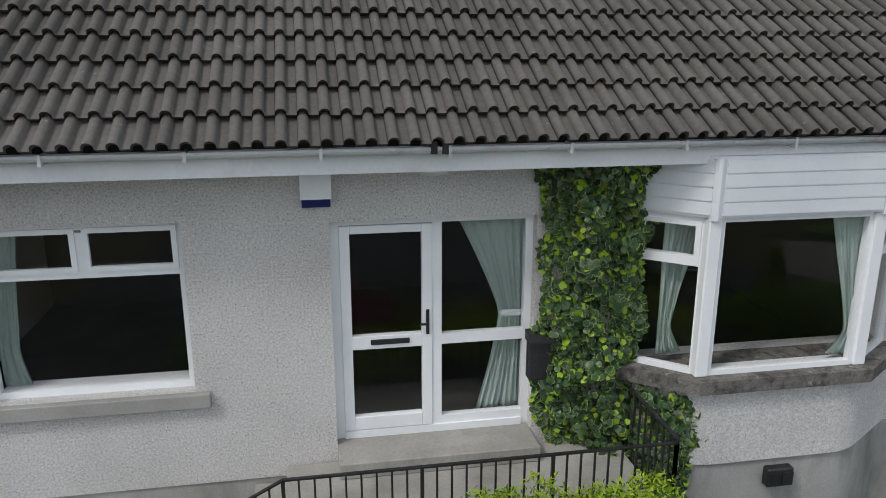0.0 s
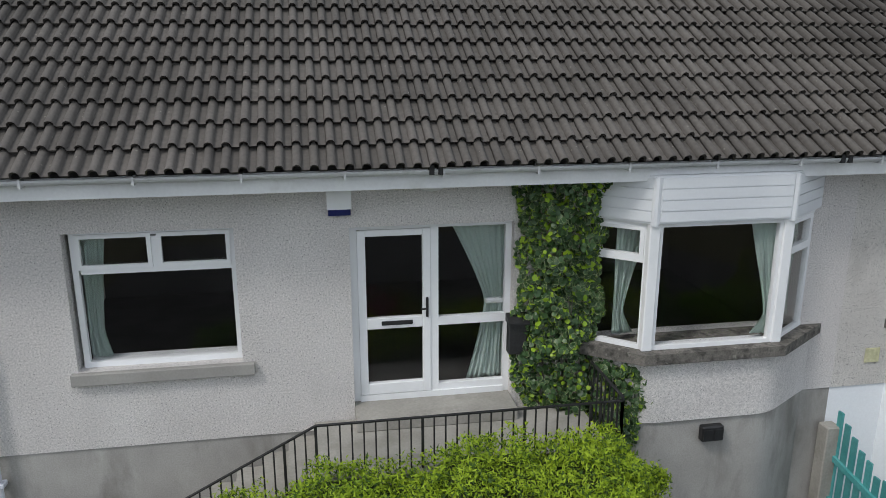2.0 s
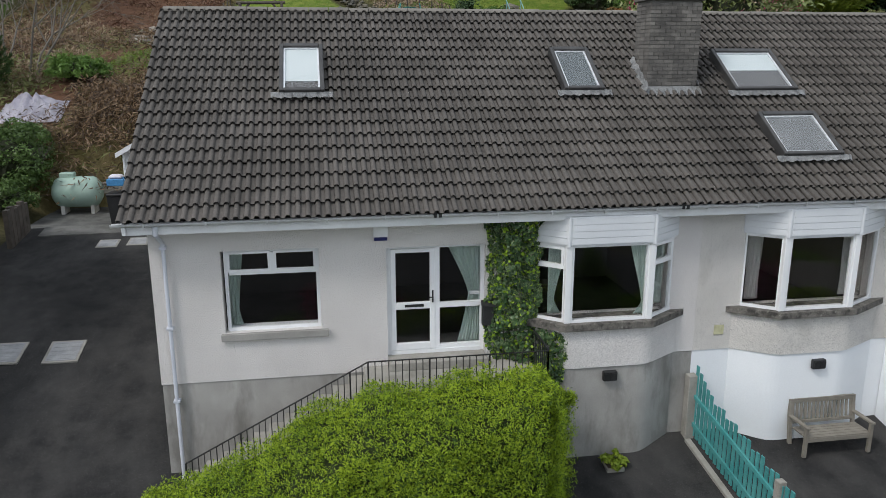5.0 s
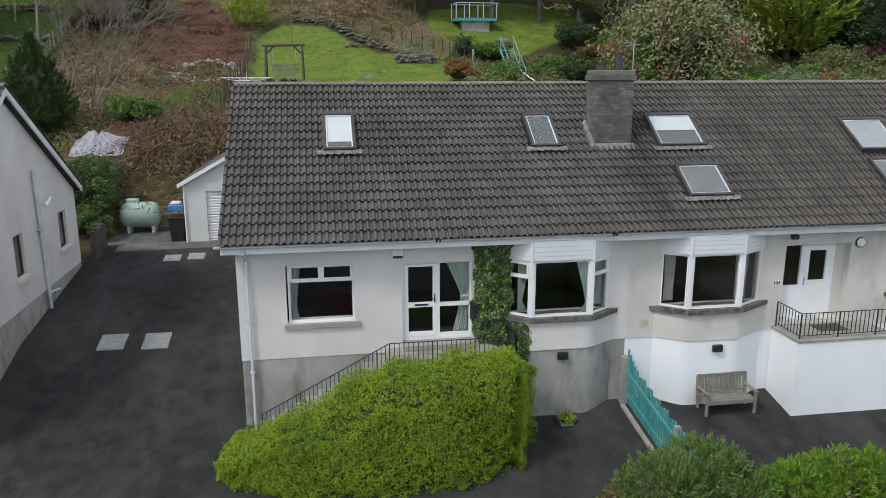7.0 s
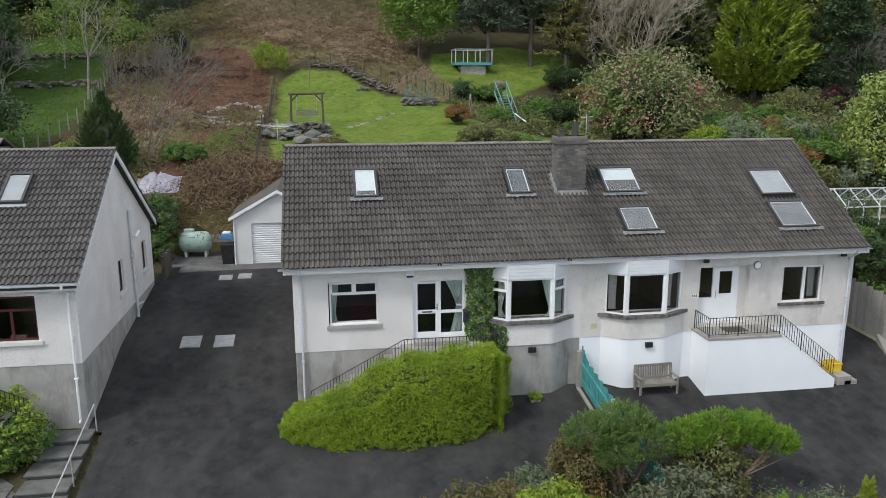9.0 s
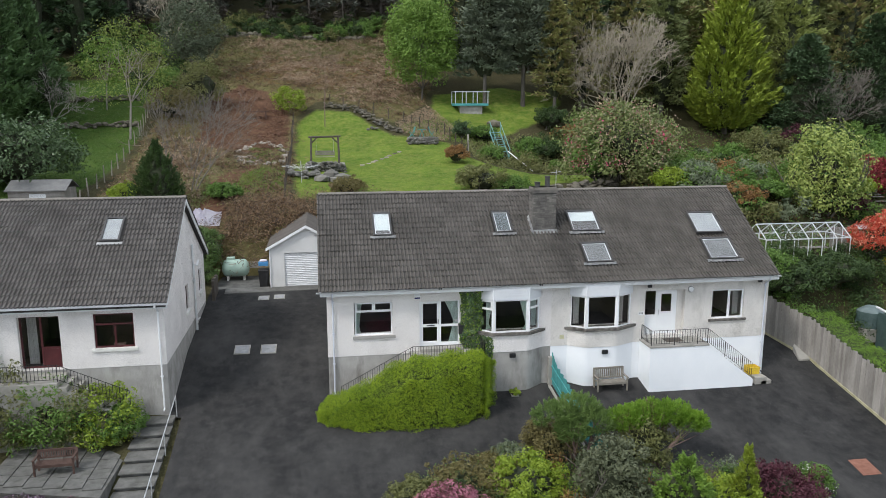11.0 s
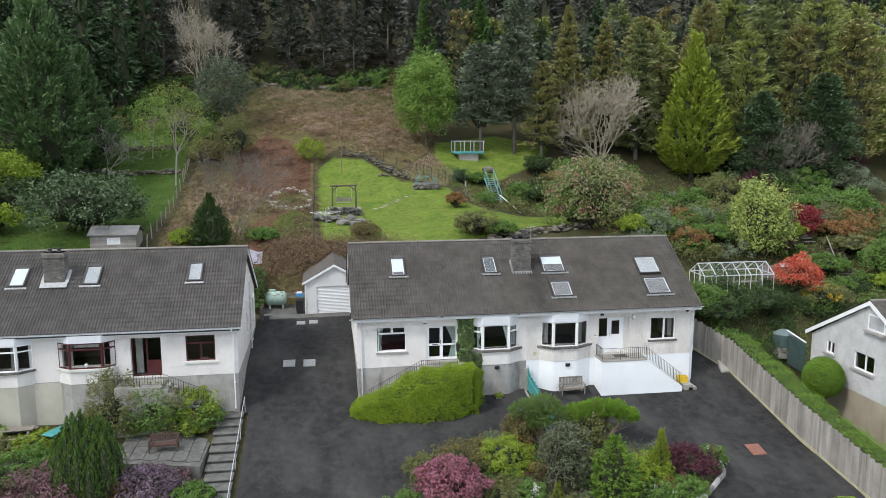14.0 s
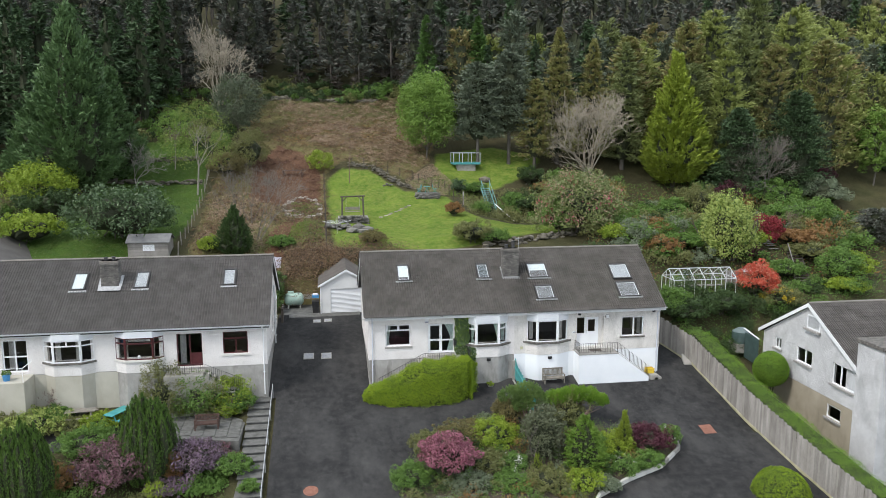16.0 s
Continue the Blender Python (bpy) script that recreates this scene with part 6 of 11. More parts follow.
# ---- chimney, ridge ----
def chimney(x0, x1, y0, y1, zb, zt, pots, mat_label, name="chimney"):
    t = thing(name, ((x0 + x1) / 2, (y0 + y1) / 2, zb), mat_label, "chimney")
    part("core", boxm(x0 + 0.012, x1 - 0.012, y0 + 0.012, y1 - 0.012, zb, zt), MORTAR, t)
    rows = int((zt - 0.28 - zb) / 0.078)
    bl, bh = 0.222, 0.066
    me = {}

    def brick(lx, ly):
        key = (round(lx, 3), round(ly, 3))
        if key not in me:
            me[key] = mesh_of(boxm(-lx / 2, lx / 2, -ly / 2, ly / 2, 0, bh), "brick", CHIMNEY)
        return me[key]
    inv = PLACE[t.name].inverted()

    def put(lx, ly, cx, cy, z):
        ob = new("brick", brick(lx, ly))
        ob.parent = t
        ob.matrix_basis = inv @ Matrix.Translation((cx, cy, z))
    nx = max(2, int(round((x1 - x0) / 0.235)))
    w = (x1 - x0) / nx
    ny = max(2, int(round((y1 - y0) / 0.235)))
    wy = (y1 - y0) / ny
    for r in range(rows):
        z = zb + r * 0.078
        for yy in (y0 + 0.03, y1 - 0.03):
            k = nx if r % 2 == 0 else nx + 1
            for i in range(k):
                a = x0 + (i if r % 2 == 0 else i - 0.5) * w
                a, b = max(a, x0), min(a + w, x1)
                if b - a > 0.04:
                    put(b - a - 0.012, 0.06, (a + b) / 2, yy, z)
        for xx in (x0 + 0.03, x1 - 0.03):
            for i in range(ny):
                put(0.06, wy - 0.014, xx, y0 + (i + 0.5) * wy, z + 0.001) if r % 2 else put(0.06, wy - 0.014, xx, y0 + (i + 0.5) * wy, z + 0.001)
    part("cap_course", boxm(x0 - 0.05, x1 + 0.05, y0 - 0.05, y1 + 0.05, zt - 0.28, zt - 0.14, 0.01), CHIMNEY, t)
    part("cap", boxm(x0 - 0.02, x1 + 0.02, y0 - 0.02, y1 + 0.02, zt - 0.14, zt, 0.02), RIDGE, t, "grey cement cap")
    for px_, py, h, r in pots:
        p = part("pot", rod(bmesh.new(), (px_, py, zt - 0.02), (px_, py, zt + h), r, r * 0.85, 16), DARKFRAME, t)
        part("rim", rod(bmesh.new(), (px_, py, zt + h - 0.05), (px_, py, zt + h + 0.02), r * 1.05, r * 1.05, 16), DARKFRAME, p)
    return t


ch = chimney(5.7, 6.85, 2.3, 3.05, 4.2, 6.93, ((6.0, 2.7, 0.22, 0.14), (6.5, 2.7, 0.5, 0.13)), "tall grey brick chimney stack with two dark pots")


def chimney_flashing():
    bm = bmesh.new()
    c = math.tan(PITCH)
    z = lambda y: EAVE_Z + (y - EAVE_Y) * c
    n = 20
    top = [bm.verts.new((5.63 + 1.29 * i / n, 2.28, z(2.28) + 0.16)) for i in range(n + 1)]
    low = [bm.verts.new((5.63 + 1.29 * i / n, 2.14 + random.uniform(-0.02, 0.02), z(2.12) + 0.085 + 0.018 * math.cos(i * 2.4))) for i in range(n + 1)]
    for i in range(n):
        bm.faces.new((top[i], top[i + 1], low[i + 1], low[i]))
    for xa, xb in ((5.6, 5.7), (6.85, 6.93)):
        va = [bm.verts.new((xa if xa < 6 else xb, y, z(y) + 0.1 + 0.02 * math.sin(y * 17))) for y in np.linspace(2.15, 3.1, 9)]
        vb = [bm.verts.new((5.69 if xa < 6 else 6.86, y, z(y) + 0.24 + 0.05 * ((i % 2))) ) for i, y in enumerate(np.linspace(2.15, 3.1, 9))]
        for i in range(8):
            bm.faces.new((va[i], va[i + 1], vb[i + 1], vb[i]))
    bmesh.ops.solidify(bm, geom=bm.faces[:], thickness=0.014)
    return part("flashing", bm, LEAD, ch, "pale stepped lead flashing")


chimney_flashing()


def aerial():
    t = thing("tv_aerial", (6.88, 2.6, 6.6), "thin tv aerial mast on the chimney", "aerial")
    part("mast", rod(bmesh.new(), (6.9, 2.6, 6.2), (6.9, 2.6, 7.75), 0.014, 0.014, 6), GALV, t)
    part("boom", rod(bmesh.new(), (6.65, 2.6, 7.6), (7.15, 2.6, 7.66), 0.008, 0.008, 6), GALV, t)
    for i in range(7):
        x = 6.68 + i * 0.07
        part("element", rod(bmesh.new(), (x, 2.45, 7.61 + i * 0.008), (x, 2.75, 7.61 + i * 0.008), 0.004, 0.004, 5), GALV, t)
    return t


aerial()


def ridge_tiles(parent, x0, x1, y, z, mat=None):
    """A row of half-round ridge tiles."""
    n = int((x1 - x0) / 0.45)
    w = (x1 - x0) / n
    bm = bmesh.new()
    prof = [(0.17 * math.cos(a), 0.1 * math.sin(a)) for a in [math.pi * i / 10 for i in range(11)]]
    prof += [(0.145 * math.cos(a), 0.08 * math.sin(a)) for a in [math.pi - math.pi * i / 10 for i in range(11)]]
    extrude_x(bm, prof, -w / 2 + 0.006, w / 2 - 0.006)
    me = mesh_of(bm, "ridge_tile", mat or RIDGE)
    inv = PLACE.get(parent.name, Matrix()).inverted()
    for i in range(n):
        ob = new("ridge_tile", me)
        ob.parent = parent
        ob.matrix_basis = inv @ pose(x0 + (i + 0.5) * w, y, z + random.uniform(-0.006, 0.006), random.uniform(-1, 1), random.uniform(-0.6, 0.6), 0)


# ---- drive furniture ----
def cover(x, y, w, d, mat, label, name="manhole_cover", round_=False, frame_=True):
    t = thing(name, (x, y, hill(x, y)), label, "manhole cover")
    sl = math.atan2(hill(x, y + 0.3) - hill(x, y - 0.3), 0.6)
    m = pose(x, y, hill(x, y) + 0.03, math.degrees(sl), 0, 0)

    def p(nm, bm, mt):
        bmesh.ops.transform(bm, matrix=m, verts=bm.verts[:])
        part(nm, bm, mt, t)
    if round_:
        p("lid", rod(bmesh.new(), (0, 0, -0.02), (0, 0, 0.012), w / 2, w / 2 - 0.01, 24), mat)
        p("frame", rod(bmesh.new(), (0, 0, -0.03), (0, 0, 0.004), w / 2 + 0.06, w / 2 + 0.06, 24), CONCRETE if frame_ else mat)
    else:
        p("lid", boxm(-w / 2, w / 2, -d / 2, d / 2, -0.02, 0.014, 0.004), mat)
        p("frame", boxm(-w / 2 - 0.06, w / 2 + 0.06, -d / 2 - 0.06, d / 2 + 0.06, -0.03, 0.004), CONCRETE if frame_ else mat)
        for i in range(5):
            p("rib", boxm(-w / 2 + 0.04, w / 2 - 0.04, -d / 2 + 0.06 + i * (d - 0.12) / 4 - 0.008, -d / 2 + 0.06 + i * (d - 0.12) / 4 + 0.008, 0.014, 0.019), mat)
    return t


PALEGALV = surface("dull_steel_cover", (0.24, 0.245, 0.25), (0.34, 0.345, 0.35), 0.6, 4, 40, 0.2, detail=0.3)
cover(-8.45, 3.95, 0.64, 0.74, PALEGALV, "pale steel manhole cover in the asphalt")
cover(-7.18, 3.9, 0.64, 0.74, PALEGALV, "pale steel manhole cover in the asphalt")
cover(-7.88, 10.85, 0.5, 0.55, PALEGALV, "small pale cover near the garage kerb")
cover(-7.0, 10.95, 0.5, 0.55, PALEGALV, "small pale cover near the garage kerb")
cover(17.05, -7.33, 0.7, 0.85, RUST, "rust-red drain cover in the asphalt", frame_=False)
cover(-8.16, -10.6, 0.72, 0.72, RUST, "round rust-red manhole cover in the asphalt", round_=True, frame_=False)


# ---- the neighbouring bungalow ----
def neighbour():
    h = thing("neighbour_house", (-21, 4.5, -2), "pale roughcast neighbouring bungalow with a grey tiled roof", "house")
    F, X1, X0, D, BE, TZ = -0.65, -11.05, -33.0, 10.4, 0.0, 2.78
    holes = [(-13.87, -12.28, 0.84, 2.32), (-16.82, -15.2, 0.05, 2.3), (-20.4, -17.9, 0.8, 2.25), (-24.7, -22.1, 0.8, 2.25), (-27.4, -25.9, 0.2, 2.3)]
    part("wall_front", pierced_wall(X0, X1, BE, TZ, holes, F, F + 0.3), ROUGHCAST, h)
    part("plinth_front", boxm(X0, X1 - 0.01, F + 0.015, F + 0.3, -3.6, BE), PLINTH, h)
    part("cream_plinth", boxm(-31.0, -20.45, F - 0.02, F + 0.014, -3.6, -0.05), CREAMRENDER, h, "stained cream rendered plinth")
    side = [(4.5, 5.25, 0.92, 2.2), (8.45, 9.25, 0.92, 2.18)]
    bm = bmesh.new()
    for v0 in (0,):
        bm = pierced_wall(F + 0.3, D, BE, TZ, side, 0.0, 0.3)
        bmesh.ops.transform(bm, matrix=Matrix.Translation((X1, 0, 0)) @ Matrix.Rotation(math.pi / 2, 4, "Z"), verts=bm.verts[:])
    part("wall_gable", bm, ROUGHCAST, h, "pale roughcast gable wall")
    part("gable_peak", extrude_x(bmesh.new(), [(F + 0.3, TZ), (D, TZ), (4.75, 6.42)], X1 - 0.3, X1), ROUGHCAST, h)
    part("gable_plinth", boxm(X1 - 0.3, X1 - 0.012, F + 0.3, D, -3.2, BE), PLINTH, h)
    part("wall_far", boxm(X0, X0 + 0.3, F + 0.3, D, -3, TZ), ROUGHCAST, h)
    part("wall_back", boxm(X0 + 0.3, X1 - 0.3, D - 0.3, D, -1, TZ), ROUGHCAST, h)
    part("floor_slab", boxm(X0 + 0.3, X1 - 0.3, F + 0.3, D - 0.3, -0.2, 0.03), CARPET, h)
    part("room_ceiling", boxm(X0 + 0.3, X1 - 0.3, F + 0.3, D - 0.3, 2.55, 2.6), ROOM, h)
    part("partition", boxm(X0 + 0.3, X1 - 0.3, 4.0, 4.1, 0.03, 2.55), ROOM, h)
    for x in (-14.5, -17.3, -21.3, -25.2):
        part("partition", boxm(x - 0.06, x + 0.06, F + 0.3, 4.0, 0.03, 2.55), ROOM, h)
    ey, ez, ry, rz = -1.1, 2.82, 4.75, 6.5
    for y0 in (ey, 2 * ry - ey):
        part("roof_slope", extrude_x(bmesh.new(), [(y0, ez - 0.06), (ry, rz - 0.06), (ry, rz - 0.22), (y0, ez - 0.2)], X0 - 0.2, X1 + 0.2), UNDERLAY, h)
    part("verge_board", extrude_x(bmesh.new(), [(ey, ez - 0.02), (ry, rz - 0.02), (2 * ry - ey, ez - 0.02), (2 * ry - ey, ez - 0.22), (ry, rz - 0.23), (ey, ez - 0.22)], X1 + 0.2, X1 + 0.25), FASCIA, h, "white verge board")
    part("fascia", boxm(X0, X1 + 0.25, -1.05, -1.0, 2.55, 2.8), FASCIA, h)
    part("soffit", boxm(X0, X1 + 0.2, -1.0, F, 2.62, 2.65), FASCIA, h)
    gut = part("gutter", rod(bmesh.new(), (X0, -1.1, 2.76), (X1 + 0.3, -1.1, 2.76), 0.06, 0.06, 10), UPVC, h)
    # windows
    def framed(name, x0, x1, z0, z1, mat, lights, vb, hb, y=F + 0.08):
        w = thing(name, (x0, y, z0), "")
        under(w, h)
        pane_window(w, x0, x1, z0, z1, y, bars_v=vb, bars_h=hb, splits=lights, mat=mat, rim_w=0.07)
        return w
    w = framed("maroon_window", -13.87, -12.28, 0.84, 2.32, MAROON, [(-13.8, -12.35, 0.9, 1.85), (-13.8, -12.35, 1.85, 2.26)], [(-13.05, 0.9, 1.85)], [(1.85, -13.8, -12.35)])
    part("window_sill", boxm(-14.0, -12.15, F - 0.08, F + 0.08, 0.7, 0.838, 0.01), PALESTONE, h, "cream painted sill")
    w = framed("maroon_door", -16.82, -15.2, 0.05, 2.3, MAROON, [(-16.75, -16.0, 0.12, 2.24), (-16.0, -15.27, 0.9, 2.24)], [(-16.0, 0.12, 2.24)], [(0.9, -16.0, -15.27)], y=F + 0.22)
    part("door_panel", boxm(-15.95, -15.27, F + 0.23, F + 0.28, 0.12, 0.85), MAROON, w)
    w = framed("glazed_white_door", -27.4, -25.9, 0.2, 2.3, UPVC, [(-27.33, -26.65, 0.3, 2.24), (-26.65, -25.97, 0.3, 2.24)], [(-26.65, 0.3, 2.24)], [(1.2, -27.33, -25.97)])
    for xa, xb, xc, xd, mat, sill in ((-20.6, -19.9, -18.2, -17.6, MAROON, PALESTONE), (-24.95, -24.25, -22.6, -21.9, UPVC, SILLSTONE)):
        yb = F - 0.48
        pl = [(xa, F), (xb, yb), (xc, yb), (xd, F)]
        part("bay_base", prism(bmesh.new(), pl + [(xd, F + 0.1), (xa, F + 0.1)], -0.05, 0.68), ROUGHCAST, h)
        part("bay_plinth", prism(bmesh.new(), [(xa + 0.02, F), (xb + 0.02, yb + 0.02), (xc - 0.02, yb + 0.02), (xd - 0.02, F), (xd, F + 0.1), (xa, F + 0.1)], -3.6, -0.05), PLINTH if mat is MAROON else CREAMRENDER, h)
        part("bay_sill", prism(bmesh.new(), [(xa - 0.12, F), (xb - 0.06, yb - 0.1), (xc + 0.06, yb - 0.1), (xd + 0.12, F), (xd, F + 0.05), (xa, F + 0.05)], 0.68, 0.8), sill, h)
        part("bay_head", prism(bmesh.new(), [(xa, F), (xb, yb - 0.02), (xc, yb - 0.02), (xd, F), (xd, F + 0.05), (xa, F + 0.05)], 2.25, 2.66), CLADDING, h, "white clad bay head")
        w = thing("bay_window", (xb, yb, 0.8), "")
        under(w, h)
        z0, z1 = 0.8, 2.25
        for p, q in zip(pl, pl[1:]):
            P, Q = Vector((*p, 0)), Vector((*q, 0))
            d = (Q - P).normalized()
            L = (Q - P).length
            bm = bmesh.new()
            zt = 1.88

            def seg(u0, u1, za, zb, w_=0.07):
                bar(bm, P + d * u0 + Vector((0, 0.05, (za + zb) / 2)), P + d * u1 + Vector((0, 0.05, (za + zb) / 2)), w_, zb - za)
            seg(0, L, z0, z0 + 0.07)
            seg(0, L, z1 - 0.07, z1)
            seg(0.0, 0.07, z0 + 0.07, z1 - 0.07)
            seg(L - 0.07, L, z0 + 0.07, z1 - 0.07)
            seg(0.07, L - 0.07, zt - 0.035, zt + 0.035)
            if L > 1.2 and mat is UPVC:
                seg(L / 2 - 0.04, L / 2 + 0.04, zt + 0.035, z1 - 0.07)
            part("bay_frame", bm, mat, w)
            bm = bmesh.new()
            seg(0.05, L - 0.05, z0 + 0.05, z1 - 0.05, 0.006)
            part("pane", bm, GLASS, w).visible_shadow = False
    for y0, y1, z0, z1 in side:
        w = thing("side_window", (X1, y0, z0), "")
        under(w, h)
        bm = bmesh.new()
        x = X1 - 0.12
        for a, b, c, d in ((y0, y0 + 0.07, z0, z1), (y1 - 0.07, y1, z0, z1), (y0 + 0.07, y1 - 0.07, z0, z0 + 0.07), (y0 + 0.07, y1 - 0.07, z1 - 0.07, z1)):
            box(bm, x - 0.03, x + 0.03, a, b, c, d)
        part("window_frame", bm, BROWNWOOD, w)
        part("pane", boxm(x - 0.004, x + 0.004, y0 + 0.05, y1 - 0.05, z0 + 0.05, z1 - 0.05), GLASS, w).visible_shadow = False
        part("window_sill", boxm(X1 - 0.1, X1 + 0.1, y0 - 0.12, y1 + 0.12, z0 - 0.14, z0 - 0.004, 0.01), PALESTONE, w)
    return h, (ey, ez, ry, rz, X0 - 0.25, X1 + 0.28)


NB, NROOF = neighbour()
curtain(0.0, -16.7, -16.3, 0.1, 2.25, label="white curtain behind the maroon door glass", mat=WHITECLOTH)
curtain(-0.8, -24.1, -23.85, 0.9, 2.15, label="white curtain in the white bay", mat=WHITECLOTH)
curtain(-0.8, -22.95, -22.7, 0.9, 2.15, label="white curtain in the white bay", mat=WHITECLOTH)
curtain(-0.75, -24.2, -23.8, 0.9, 2.15, tie=1.3, gather=0.4, label="white curtain tied back in the white bay", mat=WHITECLOTH)
curtain(-0.75, -23.0, -22.6, 0.9, 2.15, tie=1.3, gather=0.4, lean=1.0, label="white curtain tied back in the white bay", mat=WHITECLOTH)
curtain(-0.75, -20.0, -19.8, 0.9, 2.15, label="net curtain in the maroon bay", mat=WHITECLOTH)
curtain(-0.75, -18.35, -18.15, 0.9, 2.15, label="net curtain in the maroon bay", mat=WHITECLOTH)
curtain(-0.85, -19.75, -18.4, 1.95, 2.2, label="short lace pelmet across the maroon bay", mat=WHITECLOTH)
curtain(0.0, -27.25, -26.9, 0.3, 2.2, label="white curtain in the glazed white door", mat=WHITECLOTH)
orn = thing("window_ornament", (-19.1, -0.95, 0.8), "small white china ornament on the bay sill", "ornament")
bm_ = bmesh.new()
bmesh.ops.create_uvsphere(bm_, u_segments=12, v_segments=8, radius=0.11, matrix=Matrix.Translation((-19.1, -0.93, 0.96)))
part("bowl", bm_, UPVC, orn, smooth=True)
part("foot", rod(bmesh.new(), (-19.1, -0.93, 0.8), (-19.1, -0.93, 0.88), 0.06, 0.045, 12), UPVC, orn)
orn2 = thing("wooden_box", (-12.9, -0.42, 0.86), "small brown wooden box on the window sill", "box")
part("body", boxm(-13.15, -12.7, -0.55, -0.4, 0.86, 0.98, 0.01), BROWNWOOD, orn2)
part("lid", boxm(-13.16, -12.69, -0.56, -0.39, 0.982, 1.01, 0.008), BROWNWOOD, orn2)
downpipe(-11.27, -0.73, -1.95, 2.76, UPVC, "white plastic downpipe on the neighbour's front wall")


def gable_pipe():
    t = thing("soil_pipe", (-10.98, 6.5, -0.9), "grey soil pipe on the neighbour's gable", "pipe")
    part("upright_pipe", rod(bmesh.new(), (-10.97, 6.5, 3.9), (-10.97, 6.65, -0.7), 0.055, 0.055, 10), GUTTER, t)
    part("branch", rod(bmesh.new(), (-10.97, 6.6, -0.1), (-10.97, 7.6, -0.25), 0.045, 0.045, 8), GUTTER, t)
    part("bracket", boxm(-11.05, -10.9, 6.4, 6.62, 2.0, 2.06), GUTTER, t)
    return t


gable_pipe()


def gable_light():
    t = thing("bulkhead_lamp", (-10.95, 7.0, 2.7), "white tubular lamp on the gable", "light")
    part("tube", rod(bmesh.new(), (-10.85, 6.9, 2.72), (-10.85, 7.4, 2.9), 0.05, 0.05, 8), UPVC, t)
    part("bracket", boxm(-11.05, -10.85, 7.0, 7.06, 2.7, 2.78), UPVC, t)
    return t


gable_light()


def flat_window(name, s0, s1, x0, x1, ey, ez, pitch, label, blind=None):
    """A roof window on the neighbour's slope."""
    m = Matrix.Translation((0, ey, ez)) @ Matrix.Rotation(pitch, 4, "X")
    sk = thing(name, m @ Vector(((x0 + x1) / 2, s0, 0.05)), label, "roof window")

    def piece(nm, bm, mat):
        bmesh.ops.transform(bm, matrix=m, verts=bm.verts[:])
        return part(nm, bm, mat, sk)
    bm = bmesh.new()
    f = 0.08
    box(bm, x0, x0 + f, s0, s1, 0, 0.235)
    box(bm, x1 - f, x1, s0, s1, 0, 0.235)
    box(bm, x0 + f, x1 - f, s0, s0 + f, 0, 0.235)
    box(bm, x0 + f, x1 - f, s1 - f, s1, 0, 0.235)
    piece("frame", bm, DARKFRAME)
    piece("pane", boxm(x0 + f, x1 - f, s0 + f, s1 - f, 0.2, 0.206), GLASS).visible_shadow = False
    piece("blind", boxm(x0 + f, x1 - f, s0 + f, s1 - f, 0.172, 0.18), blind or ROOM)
    piece("flashing", boxm(x0 - 0.12, x1 + 0.12, s0 - 0.14, s0, 0.06, 0.13), LEAD)
    return sk


NP = math.atan2(NROOF[3] - NROOF[1], NROOF[2] - NROOF[0])
flat_window("roof_window", 3.64, 5.26, -23.9, -23.0, NROOF[0], NROOF[1], NP, "neighbouring roof window with a white blind", BLINDWHITE)
flat_window("roof_window", 3.66, 5.26, -19.9, -19.0, NROOF[0], NROOF[1], NP, "neighbouring roof window with a grey blind", BLINDPALE)
flat_window("roof_window", 3.7, 5.3, -14.08, -13.25, NROOF[0], NROOF[1], NP, "neighbouring roof window with a grey-blue blind", BLINDPALE)
nch = chimney(-22.0, -20.85, 2.2, 2.95, 4.2, 6.75, ((-21.7, 2.6, 0.2, 0.12), (-21.2, 2.6, 0.22, 0.12)), "grey brick chimney stack on the neighbour's roof")
bm_ = bmesh.new()
box(bm_, -22.15, -20.7, (1.85 - NROOF[0]) / math.cos(NP), (2.2 - NROOF[0]) / math.cos(NP), 0.15, 0.19)
box(bm_, -22.18, -22.0, (2.2 - NROOF[0]) / math.cos(NP), (3.1 - NROOF[0]) / math.cos(NP), 0.15, 0.2)
box(bm_, -20.85, -20.67, (2.2 - NROOF[0]) / math.cos(NP), (3.1 - NROOF[0]) / math.cos(NP), 0.15, 0.2)
bmesh.ops.transform(bm_, matrix=Matrix.Translation((0, NROOF[0], NROOF[1])) @ Matrix.Rotation(NP, 4, "X"), verts=bm_.verts[:])
part("flashing", bm_, LEAD, nch, "pale lead flashing")
ridge_tiles(HOUSE, -4.56, 17.1, RIDGE_Y, RIDGE_Z + 0.0)
ridge_tiles(NB, NROOF[4], NROOF[5], NROOF[2], NROOF[3])


# ---- the neighbour's front garden ----
def long_steps():
    t = thing("garden_steps", (-11.4, -5.5, -3.5), "long flight of dark stone garden steps beside the drive", "steps")
    n = 22
    for i in range(n):
        ya = -0.75 - i * 0.78
        z = hill(-11.5, ya - 0.4) + 0.1
        part("tread", boxm(-12.25 + 0.03 * math.sin(i * 3), -10.8, ya - 0.84, ya, z - 0.06, z, 0.012), TREADSTONE, t)
        part("riser", boxm(-12.2, -10.84, ya - 0.76, ya, z - 0.36, z - 0.062), STEPSTONE, t)
    return t


TREADSTONE = surface("worn_tread_stone", (0.085, 0.084, 0.078), (0.15, 0.147, 0.138), 0.95, 2.5, 40, 0.4, detail=0.4, blotch=(2.5, 0.52, 0.7, (0.06, 0.062, 0.05), 0.7, (1, 1, 1)))
